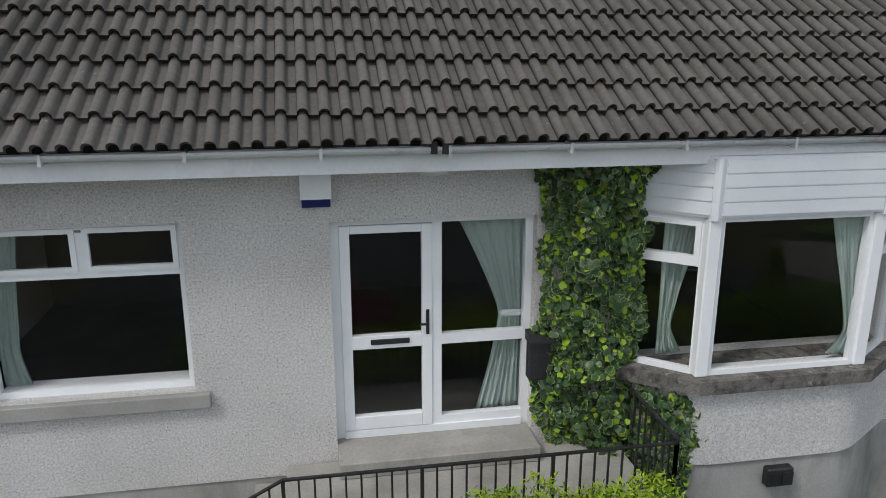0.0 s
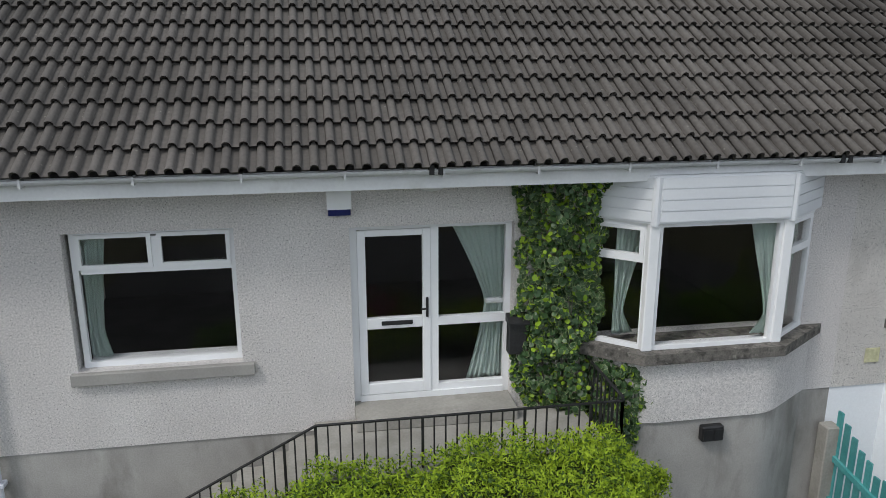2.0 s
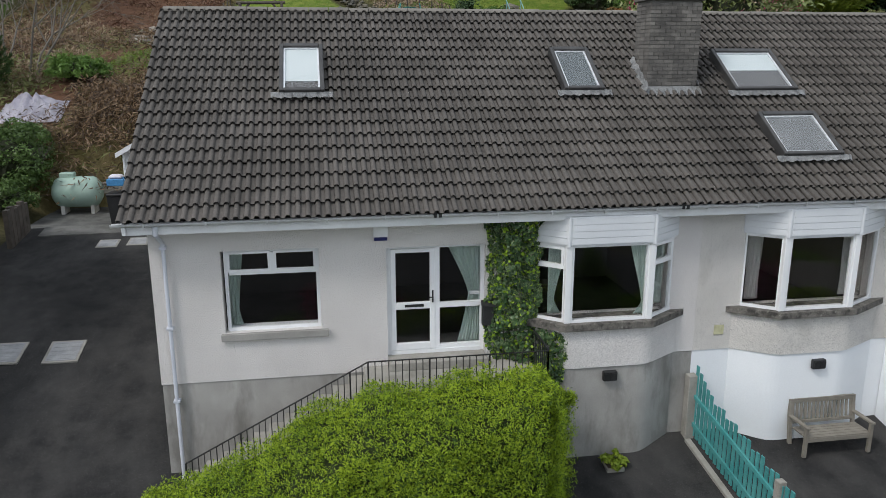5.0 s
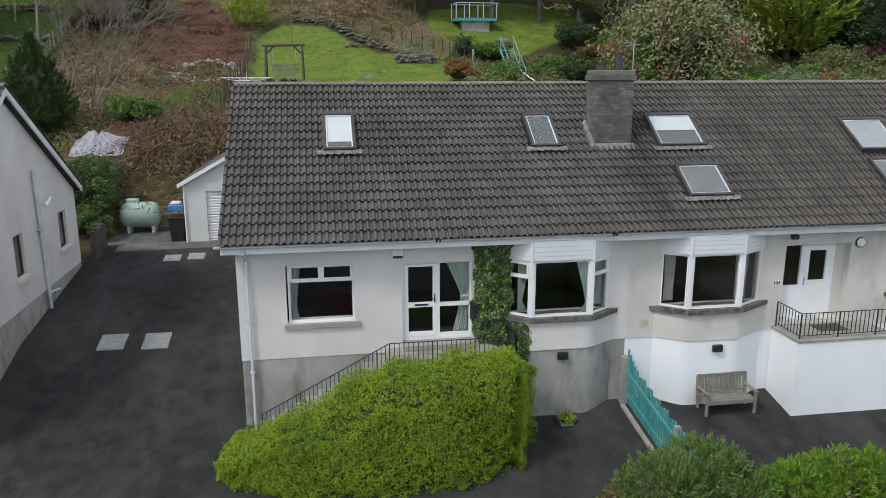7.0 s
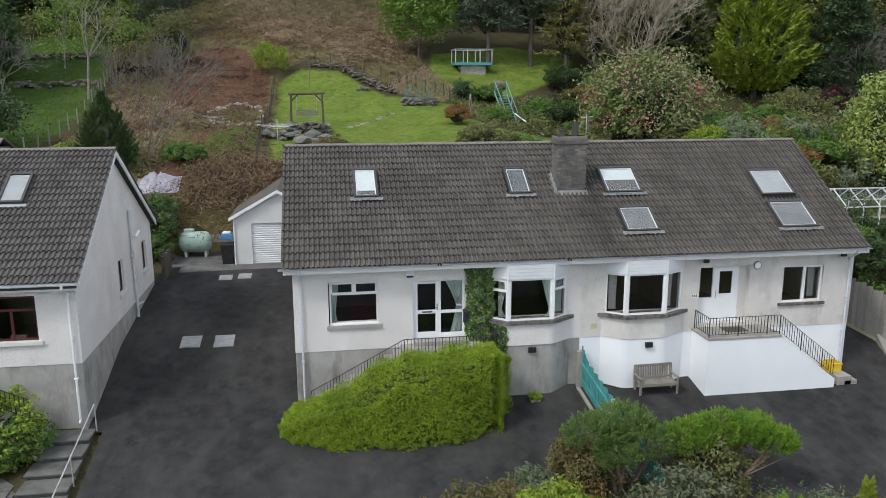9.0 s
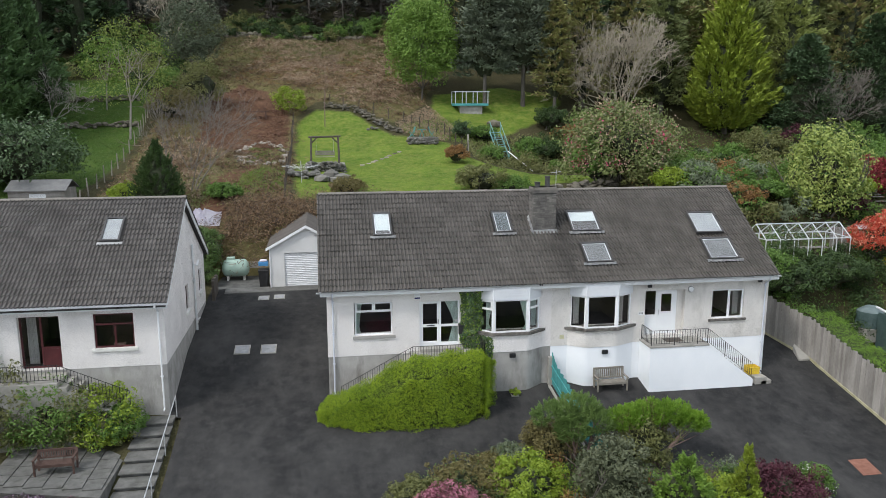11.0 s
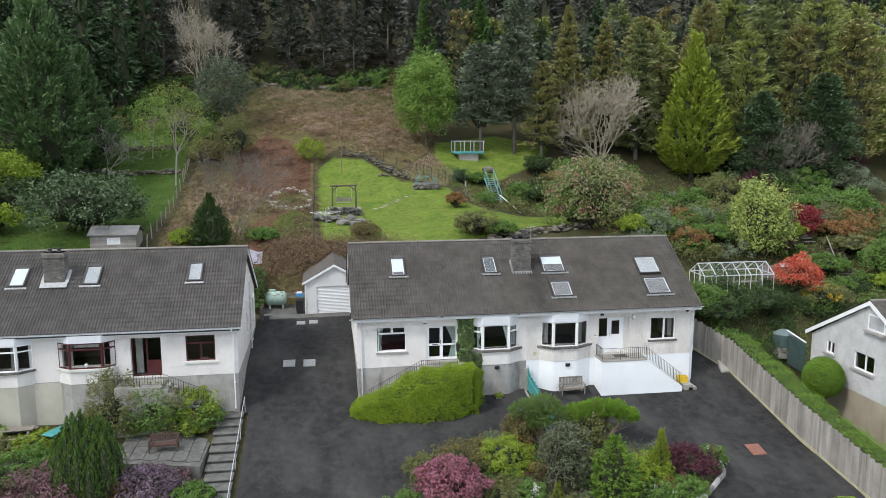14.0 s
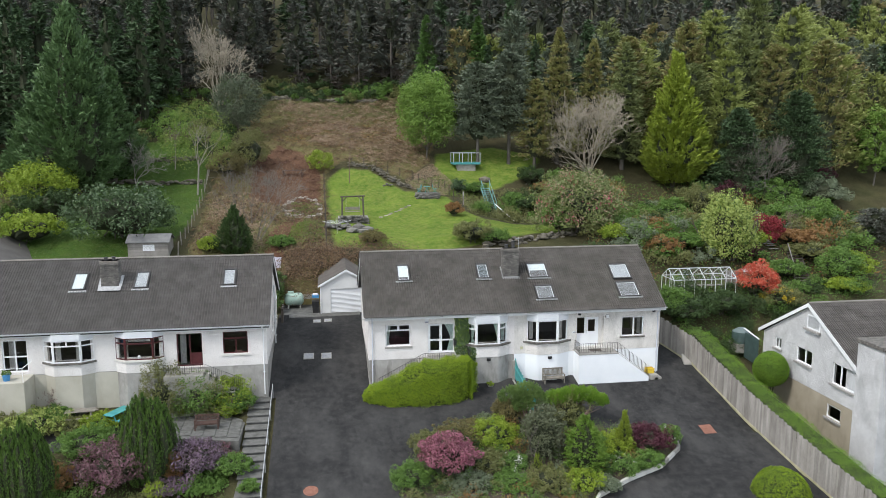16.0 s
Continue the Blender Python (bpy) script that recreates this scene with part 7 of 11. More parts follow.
STEPSTONE = surface("dark_step_stone", (0.07, 0.07, 0.066), (0.13, 0.128, 0.12), 0.95, 2.5, 40, 0.4, detail=0.3, blotch=(2.5, 0.5, 0.7, (0.045, 0.045, 0.042), 0.7, (1, 1, 1)))
long_steps()


def handrail():
    t = thing("handrail", (-10.75, -0.6, -2.2), "thin galvanised handrail down the garden steps", "handrail")
    pts = [(-10.75, -0.9 - 2.6 * i, hill(-10.75, -0.9 - 2.6 * i)) for i in range(6)]
    for p in pts:
        part("post", rod(bmesh.new(), p, (p[0], p[1], p[2] + 0.95), 0.022, 0.022, 8), GALV, t)
    for p, q in zip(pts, pts[1:]):
        part("rail", rod(bmesh.new(), (p[0], p[1], p[2] + 0.95), (q[0], q[1], q[2] + 0.95), 0.024, 0.024, 8), GALV, t)
    return t


handrail()


def terrace():
    t = thing("paved_terrace", (-14.4, -3.5, -3), "mossy concrete slab terrace with a low wall", "terrace")
    pl = [(-17.0, -5.35), (-12.42, -6.5), (-12.3, -2.4), (-16.9, -1.9)]
    part("body", prism(bmesh.new(), pl, -4.6, -2.86), TREADSTONE, t)
    for i in range(6):
        for j in range(4):
            x = -16.85 + i * 0.73
            y = -5.75 + j * 0.82 + (x + 14) * -0.24
            part("slab", boxm(x + 0.015, x + 0.7, y + 0.015, y + 0.79, -2.86, -2.82 + random.uniform(0, 0.008), 0.006), TREADSTONE, t)
    return t


terrace()
bench(-14.55, -4.3, -2.83, 1.45, 2, BROWNWOOD, "reddish brown slatted bench on the terrace", h=0.8)


def picnic_table(x, y, turn, mat, label):
    t = thing("picnic_table", (0, 0, 0), label, "table")
    for i in range(5):
        part("top_board", boxm(-0.9, 0.9, -0.36 + i * 0.145, -0.23 + i * 0.145, 0.72, 0.75), mat, t)
    for s in (-1, 1):
        part("seat_board", boxm(-0.9, 0.9, s * 0.72 - 0.13, s * 0.72 + 0.13, 0.43, 0.465), mat, t)
        for sx in (-0.65, 0.65):
            part("leg", bar(bmesh.new(), (sx, s * 0.62, 0), (sx, s * 0.25, 0.72), 0.09, 0.04), mat, t)
    for sx in (-0.65, 0.65):
        part("bearer", boxm(sx - 0.045, sx + 0.045, -0.75, 0.75, 0.38, 0.43), mat, t)
    t.matrix_world = pose(x, y, hill(x, y) + 0.02, 0, 0, turn)
    return t


picnic_table(-22.6, -1.9, 6, BENCHWOOD, "weathered dark picnic table by the house")
picnic_table(-20.3, -2.2, 62, TEAL, "faded teal picnic table on a concrete strip")
part("yard", prism(bmesh.new(), [(-30, -5.2), (-19.5, -4.9), (-18.4, -1.15), (-30, -1.15)], lambda x, y: hill(x, y) - 0.2, lambda x, y: hill(x, y) + 0.03), ASPHALT)
tagged(bpy.data.objects["yard"], "dark asphalt yard below the neighbouring bay", "yard", kind="structure")
part("concrete_strip", prism(bmesh.new(), [(-19.4, -5.2), (-18.3, -5.0), (-17.4, -1.2), (-18.5, -1.2)], lambda x, y: hill(x, y) - 0.2, lambda x, y: hill(x, y) + 0.06), CONCRETE)
tagged(bpy.data.objects["concrete_strip"], "pale concrete path strip", "path", kind="structure")
railing([(-17.4, -2.0, -0.05), (-15.0, -2.0, -0.05), (-12.3, -2.0, -1.3)], 0.7, label="black railing of the neighbour's entrance stair", spacing=0.14)
nst = thing("neighbour_stair", (-15, -1.4, -2), "mossy concrete entrance stair in the shrubs", "steps")
part("landing", boxm(-17.45, -15.0, -2.05, -0.67, -3.2, -0.1, 0.02), CONCRETE, nst)
for i in range(9):
    part("step", boxm(-15.0 + i * 0.32, -14.68 + i * 0.32, -2.05, -0.67, -3.2, -0.3 - 0.2 * i), CONCRETE, nst)
nld = thing("balcony", (-27.5, -1.5, 0), "cream rendered landing with tiles and a plain rail", "balcony")
part("base", boxm(-30.5, -25.6, -2.4, -0.67, -3.4, 0.05, 0.02), CREAMRENDER, nld)
for p, q in (((-30.5, -2.35, 0.95), (-25.65, -2.35, 0.95)), ((-25.65, -2.35, 0.95), (-25.65, -0.7, 0.95))):
    part("rail", rod(bmesh.new(), p, q, 0.025, 0.025, 8), UPVC, nld)
for x in (-30.4, -28.8, -27.2, -25.65):
    part("post", rod(bmesh.new(), (x, -2.35, 0.05), (x, -2.35, 0.95), 0.02, 0.02, 8), UPVC, nld)
for i in range(2):
    c = thing("blue_planter", (-28 + i * 1.2, -1.8, 0.05), "blue plastic planter on the balcony", "planter", "balcony planters")
    part("tub", rod(bmesh.new(), (-28 + i * 1.2, -1.8, 0.05), (-28 + i * 1.2, -1.8, 0.45), 0.18, 0.24, 12), BLUE, c)
    quads("plant", blob((-28 + i * 1.2, -1.8, 0.55), (0.25, 0.25, 0.2), 10, 0.1, 20, 0.12, 0.07), SHRUBGREEN, c)


# ---- the bungalow beyond the fence ----
def right_house():
    h = thing("gabled_house", (30, -4.5, -4), "white roughcast gabled bungalow beyond the fence", "house")
    X, Y0, Y1, EZ, AZ = 25.7, -9.7, 0.75, 0.45, 3.55
    holes = [(-5.05, -3.3, -0.64, 0.44), (-1.5, -0.7, -0.42, 0.38), (-9.45, -7.2, -1.0, 0.42)]
    bm = pierced_wall(Y0, Y1, -2.1, EZ, holes, 0.0, 0.3)
    R = Matrix.Translation((X, 0, 0)) @ Matrix.Rotation(math.pi / 2, 4, "Z") @ Matrix.Diagonal((1, -1, 1, 1))
    bmesh.ops.transform(bm, matrix=R, verts=bm.verts[:])
    part("wall_gable", bm, WROUGH, h, "white roughcast gable wall")
    bm = pierced_wall(Y0, Y1, -6.5, -2.1, [(-8.3, -6.9, -3.4, -2.5)], 0.0, 0.3)
    bmesh.ops.transform(bm, matrix=R @ Matrix.Translation((0, 0.015, 0)), verts=bm.verts[:])
    part("plinth_gable", bm, TANPLINTH, h, "tan stone-coloured plinth")
    part("gable_peak", extrude_x(bmesh.new(), [(Y0, EZ), (Y1, EZ), (-4.48, AZ)], X, X + 0.3), WROUGH, h)
    part("wall_rear", boxm(X + 0.3, X + 16, Y1 - 0.3, Y1, -5, EZ), WROUGH, h)
    part("wall_front", boxm(X + 0.3, X + 16, Y0, Y0 + 0.3, -7.5, EZ), WROUGH, h)
    part("wall_far", boxm(X + 15.7, X + 16, Y0 + 0.3, Y1 - 0.3, -6, EZ), WROUGH, h)
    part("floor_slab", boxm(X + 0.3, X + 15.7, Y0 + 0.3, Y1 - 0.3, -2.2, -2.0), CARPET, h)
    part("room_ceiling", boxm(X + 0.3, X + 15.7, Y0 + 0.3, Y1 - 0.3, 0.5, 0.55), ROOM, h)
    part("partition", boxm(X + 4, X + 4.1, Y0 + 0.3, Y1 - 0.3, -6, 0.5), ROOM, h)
    ry, rz, e0, e1, ez = -4.48, 3.75, -10.15, 1.2, 0.52
    for y0 in (e0, e1):
        part("roof_slope", extrude_x(bmesh.new(), [(y0, ez - 0.05), (ry, rz - 0.05), (ry, rz - 0.22), (y0, ez - 0.2)], X - 0.15, X + 16.2), UNDERLAY, h)
    part("verge_board", extrude_x(bmesh.new(), [(e0, ez), (ry, rz), (e1, ez), (e1, ez - 0.25), (ry, rz - 0.26), (e0, ez - 0.25)], X - 0.22, X - 0.15), UPVC, h, "white verge board")
    for y0, y1, z0, z1, m in ((-5.05, -3.3, -0.64, 0.44, 0.55), (-1.5, -0.7, -0.42, 0.38, 0.5), (-9.45, -7.2, -1.0, 0.42, 0.35), (-8.3, -6.9, -3.4, -2.5, 0), (-5.7, -4.3, 2.0, 2.95, 0)):
        w = thing("window", (X, y0, z0), "")
        under(w, h)
        x = X + (0.1 if z1 < 1 else -0.015)
        bm = bmesh.new()
        for a, b, c, d in ((y0, y0 + 0.08, z0, z1), (y1 - 0.08, y1, z0, z1), (y0 + 0.08, y1 - 0.08, z0, z0 + 0.08), (y0 + 0.08, y1 - 0.08, z1 - 0.08, z1)):
            box(bm, x - 0.03, x + 0.03, a, b, c, d)
        if m:
            yy = y1 + (y0 - y1) * m
            box(bm, x - 0.028, x + 0.028, yy - 0.05, yy + 0.05, z0 + 0.08, z1 - 0.08)
        part("window_frame", bm, UPVC, w)
        part("pane", boxm(x - 0.004, x + 0.004, y0 + 0.06, y1 - 0.06, z0 + 0.06, z1 - 0.06), GLASS, w).visible_shadow = False
        part("window_sill", boxm(x - 0.22, x - 0.03 if z1 > 1 else X + 0.07, y0 - 0.12, y1 + 0.12, z0 - 0.15, z0 - 0.004, 0.01), SILLGREY, w)
        if z1 > 1:
            part("lining", boxm(x + 0.004, x + 0.014, y0 + 0.05, y1 - 0.05, z0 + 0.05, z1 - 0.05), GUTTER, w)
    part("chimney_breast", boxm(25.2, 28.5, -12.2, -10.0, -7.5, 2.6, 0.02), WROUGH, h, "white roughcast chimney block")
    part("chimney_cap", boxm(25.1, 28.6, -12.3, -9.9, 2.6, 2.85, 0.03), SILLSTONE, h)
    part("blind", boxm(X + 0.2, X + 0.22, -9.3, -8.3, -0.95, 0.38), GUTTER, h)
    return h, (e0, e1, ez, ry, rz, X)


WROUGH = surface("white_roughcast", (0.46, 0.46, 0.46), (0.58, 0.58, 0.58), 0.95, 1.1, 80, 1.0, depth=0.025, detail=1.0, speck=(22, 0.2, (0.26, 0.26, 0.26), 0.6, 0.72), blotch=(0.9, 0.48, 0.7, (0.30, 0.30, 0.30), 0.55, (1, 1, 0.6)))
TANPLINTH = surface("tan_render", (0.29, 0.255, 0.19), (0.37, 0.325, 0.25), 0.92, 0.8, 30, 0.3, detail=0.15, blotch=(0.9, 0.5, 0.75, (0.17, 0.14, 0.1), 0.6, (1, 1, 0.4)))
RH, RROOF = right_house()


def board_fence():
    t = thing("timber_fence", (20, -7, -4), "tall silvered close-board timber fence on a pale base", "fence")
    line = [(17.7, 6.2), (18.75, 3.4), (19.93, 0.6), (20.1, -6.7), (20.5, -11.1), (20.9, -14.3), (22.4, -27.0)]
    w, k = 0.15, 0
    for (ax, ay), (bx_, by) in zip(line, line[1:]):
        L = math.hypot(bx_ - ax, by - ay)
        n = int(L / w)
        ang = math.atan2(by - ay, bx_ - ax)
        for i in range(n):
            u = (i + 0.5) / n
            x, y = ax + (bx_ - ax) * u, ay + (by - ay) * u
            if k not in BOARDS:
                h = 2.02 + 0.03 * (k - 2)
                BOARDS[k] = mesh_of(boxm(-L / n / 2 + 0.004, L / n / 2 - 0.004, -0.011, 0.011, 0, h), "board", OLDWOOD)
            ob = new("board", BOARDS[(i * 7 + int(ax)) % 5 if (i * 7 + int(ax)) % 5 in BOARDS else k])
            ob.parent = t
            ob.matrix_basis = PLACE[t.name].inverted() @ pose(x, y, hill(x, y) + 0.1 + random.uniform(-0.012, 0.012), random.uniform(-0.7, 0.7), 0, math.degrees(ang))
            k = (k + 1) % 5
        for zz in (0.5, 1.6):
            part("rail", bar(bmesh.new(), (ax + 0.04, ay, hill(ax, ay) + zz), (bx_ + 0.04, by, hill(bx_, by) + zz), 0.05, 0.08), OLDWOOD, t)
        m = max(1, int(L / 1.6))
        for i in range(m):
            a, b = i / m, (i + 1) / m
            p = Vector((ax + (bx_ - ax) * a - 0.04, ay + (by - ay) * a, 0))
            q = Vector((ax + (bx_ - ax) * b - 0.04, ay + (by - ay) * b, 0))
            p.z, q.z = hill(p.x, p.y) + 0.05, hill(q.x, q.y) + 0.05
            part("gravel_board", bar(bmesh.new(), p, q, 0.05, 0.16), YELLOWED, t, "pale mossy base board")
    return t


BOARDS = {}
YELLOWED = surface("pale_mossy_board", (0.30, 0.28, 0.17), (0.42, 0.39, 0.26), 0.9, 2, 30, 0.2, detail=0.25)
board_fence()
bst = part("edging_stone", prism(bmesh.new(), [(19.25, 0.55), (19.86, 0.55), (19.8, 1.5), (19.45, 1.4)], lambda x, y: hill(x, y) - 0.15, lambda x, y: hill(x, y) + 0.1 + 0.3 * (y - 0.55)), CONCRETE)
tagged(bst, "pale edging stone at the fence corner", "stone")


def fence_hedge():
    """The bright hedge behind the board fence."""
    t = thing("hedge", (22, -6, -4), "bright green clipped hedge behind the timber fence", "hedge")
    n = 26000
    y = rng.uniform(-26, 1.6, n)
    base = np.interp(-y, (-2, -0.6, 6.7, 11.1, 14.3, 27), (19.9, 20.0, 20.1, 20.5, 20.9, 22.4)) + 0.35
    u = rng.uniform(0, 1, n)
    g = np.interp(y, GY, GZ)
    top = g + 1.95 + 0.08 * np.sin(y * 1.7) + 0.05 * np.sin(y * 5.1)
    side = rng.random(n) < 0.35
    x = base + np.where(side, 1.35 + 0.06 * np.sin(y * 4), 1.4 * u)
    z = np.where(side, top - 1.6 * u, top - 0.12 * rng.random(n) ** 2 - 0.1 * np.abs(u - 0.5))
    P = np.stack([x, y, z], 1)
    N = np.where(side[:, None], np.array((1.0, 0, 0.4)), np.array((0, -0.1, 1.0)))
    Q = [leaf_quads(P + rng.normal(0, 0.04, P.shape), N, 0.075, 0.05, 0.6)[:, :3] for _ in range(2)]
    ob = quads("leafage", np.concatenate(Q), HEDGE2, t)
    ob["kind"] = "stuff"
    # dark core behind the leaves, its colour doing for the hedge's inner shade
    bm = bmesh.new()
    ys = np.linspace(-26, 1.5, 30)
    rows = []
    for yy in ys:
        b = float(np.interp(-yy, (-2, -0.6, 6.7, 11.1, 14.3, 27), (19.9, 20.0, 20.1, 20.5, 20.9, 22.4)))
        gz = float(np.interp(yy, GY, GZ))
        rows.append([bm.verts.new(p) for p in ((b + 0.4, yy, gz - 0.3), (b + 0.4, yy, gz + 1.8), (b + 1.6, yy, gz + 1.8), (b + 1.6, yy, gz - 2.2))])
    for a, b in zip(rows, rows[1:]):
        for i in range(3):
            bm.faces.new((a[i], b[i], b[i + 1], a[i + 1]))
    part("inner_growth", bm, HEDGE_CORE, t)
    return t


HEDGE2 = leafy("hedge_leaf", (0.075, 0.163, 0.015), (0.194, 0.325, 0.035), patch=1.0)
fence_hedge()


TANKTOP = surface("grey_green_tank_top", (0.09, 0.125, 0.125), (0.15, 0.19, 0.185), 0.5, 2, 30, 0.1, detail=0.15)


def water_tank(x, y, z):
    t = thing("water_tank", (x, y, z), "dark green ribbed water tank on concrete blocks", "tank")
    part("block", boxm(x - 0.7, x + 0.7, y - 0.7, y + 0.7, z - 0.4, z + 0.35, 0.02), CONCRETE, t)
    for i in range(4):
        part("band", rod(bmesh.new(), (x, y, z + 0.35 + i * 0.22), (x, y, z + 0.35 + i * 0.22 + 0.21), 0.74, 0.71, 24), TANKDARK, t)
    part("lid", rod(bmesh.new(), (x, y, z + 1.23), (x, y, z + 1.5), 0.70, 0.28, 24), TANKTOP, t)
    return t


water_tank(25.75, 3.9, -1.7)


def green_gate():
    t = thing("yard_gate", (26, 2.6, -2.2), "dark green boarded gate with a white top bar", "gate")
    for i in range(9):
        part("board", boxm(25.45 + i * 0.02, 25.5 + i * 0.02, 1.0 + i * 0.24, 1.22 + i * 0.24, -2.4, -0.35, 0.006), TANKDARK, t)
    part("top_bar", bar(bmesh.new(), (25.45, 0.95, -0.3), (25.65, 3.4, -0.1), 0.08, 0.08), UPVC, t)
    return t


green_gate()


def greenhouse():
    t = thing("greenhouse", (24.4, 10.2, 1.3), "aluminium-framed glass greenhouse on the bank", "greenhouse")
    x0, x1, y0, y1, zb, ze, zr = 22.3, 28.0, 9.0, 11.4, 1.1, 2.75, 3.55
    ym = (y0 + y1) / 2
    bmz = hill(24, 10) - 0.3
    part("base", boxm(x0, x1, y0, y1, bmz, zb - 0.002), CONCRETE, t)
    n = 6

    def b(p, q, w=0.045):
        part("bar", bar(bmesh.new(), p, q, w, w), ALU, t)
    for i in range(n + 1):
        x = x0 + (x1 - x0) * i / n
        for y in (y0, y1):
            b((x, y, zb), (x, y, ze))
            b((x, y, ze), (x, ym, zr))
    for y, z in ((y0, ze), (y1, ze), (ym, zr), (y0, zb + 0.03), (y1, zb + 0.03)):
        b((x0, y, z), (x1, y, z), 0.06)
    for x in (x0, x1):
        b((x, y0, ze), (x, y1, ze))
        b((x, ym - 0.4, zb), (x, ym - 0.4, ze + 0.5))
        b((x, ym + 0.4, zb), (x, ym + 0.4, ze + 0.5))
    for i in range(n):
        xa, xb = x0 + (x1 - x0) * i / n + 0.03, x0 + (x1 - x0) * (i + 1) / n - 0.03
        for y, yb_ in ((y0, ym), (y1, ym)):
            part("pane", boxm(xa, xb, y - 0.002, y + 0.002, zb + 0.06, ze - 0.04), GLASS, t).visible_shadow = False
            bm = bmesh.new()
            v = [bm.verts.new(p) for p in ((xa, y, ze + 0.03), (xb, y, ze + 0.03), (xb, yb_, zr), (xa, yb_, zr))]
            bm.faces.new(v)
            bmesh.ops.solidify(bm, geom=bm.faces[:], thickness=0.004)
            part("pane", bm, GLASS, t).visible_shadow = False
    part("staging", boxm(x0 + 0.2, x1 - 0.2, y1 - 0.7, y1 - 0.15, zb + 0.7, zb + 0.74), OLDWOOD, t)
    return t


greenhouse()


def bank_steps():
    """Dark timber steps up the bank, with a pale rail on one side."""
    p, q = Vector((35.7, 10.7, hill(35.7, 10.7))), Vector((38.4, 16.6, hill(38.4, 16.6)))
    t = thing("garden_steps", p, "dark timber steps with a pale handrail on the bank", "steps")
    side = Vector((0.55, -0.25, 0))
    for sgn in (-1, 1):
        part("stringer", bar(bmesh.new(), p + side * sgn + Vector((0, 0, 0.1)), q + side * sgn + Vector((0, 0, 0.1)), 0.07, 0.2), DARKWOOD, t)
    for i in range(12):
        c = p.lerp(q, (i + 0.5) / 12) + Vector((0, 0, 0.2))
        part("tread", bar(bmesh.new(), c - side, c + side, 0.3, 0.05), DARKWOOD, t)
    a, b = p.lerp(q, 0.35), p.lerp(q, 1.0)
    part("handrail", bar(bmesh.new(), a - side + Vector((0, 0, 1.0)), b - side + Vector((0, 0, 1.0)), 0.07, 0.07), OLDWOOD, t, "pale weathered handrail")
    for u in (0.35, 0.68, 1.0):
        c = p.lerp(q, u) - side
        part("post", boxm(c.x - 0.04, c.x + 0.04, c.y - 0.04, c.y + 0.04, c.z - 0.1, c.z + 1.0), DARKWOOD, t)
    return t


def bird_table(x, y):
    g = hill(x, y)
    t = thing("bird_table", (x, y, g), "weathered timber bird table beside the greenhouse", "bird table")
    part("post", boxm(x - 0.05, x + 0.05, y - 0.05, y + 0.05, g - 0.1, g + 1.45), OLDWOOD, t)
    part("tray", boxm(x - 0.32, x + 0.32, y - 0.25, y + 0.25, g + 1.45, g + 1.52), OLDWOOD, t)
    for dx in (-0.26, 0.26):
        for dy in (-0.19, 0.19):
            part("upright", boxm(x + dx - 0.02, x + dx + 0.02, y + dy - 0.02, y + dy + 0.02, g + 1.52, g + 1.75), OLDWOOD, t)
    part("roof", extrude_x(bmesh.new(), [(y - 0.36, g + 1.73), (y, g + 1.95), (y + 0.36, g + 1.73), (y + 0.36, g + 1.77), (y, g + 1.99), (y - 0.36, g + 1.77)], x - 0.4, x + 0.4), GALV, t, "pale grey roof")
    return t


def screen_panel(x0, x1, y):
    g = hill((x0 + x1) / 2, y)
    t = thing("fence_panel", ((x0 + x1) / 2, y, g), "weathered horizontal board screen by the greenhouse", "fence")
    for x in (x0, x1):
        part("post", boxm(x - 0.05, x + 0.05, y, y + 0.1, g - 0.3, g + 1.7), OLDWOOD, t)
    for i in range(10):
        part("board", boxm(x0, x1, y - 0.03, y - 0.002, g + 0.05 + i * 0.16, g + 0.19 + i * 0.16), OLDWOOD, t)
    return t


bank_steps()
bird_table(29.7, 10.45)
screen_panel(28.3, 29.5, 11.2)


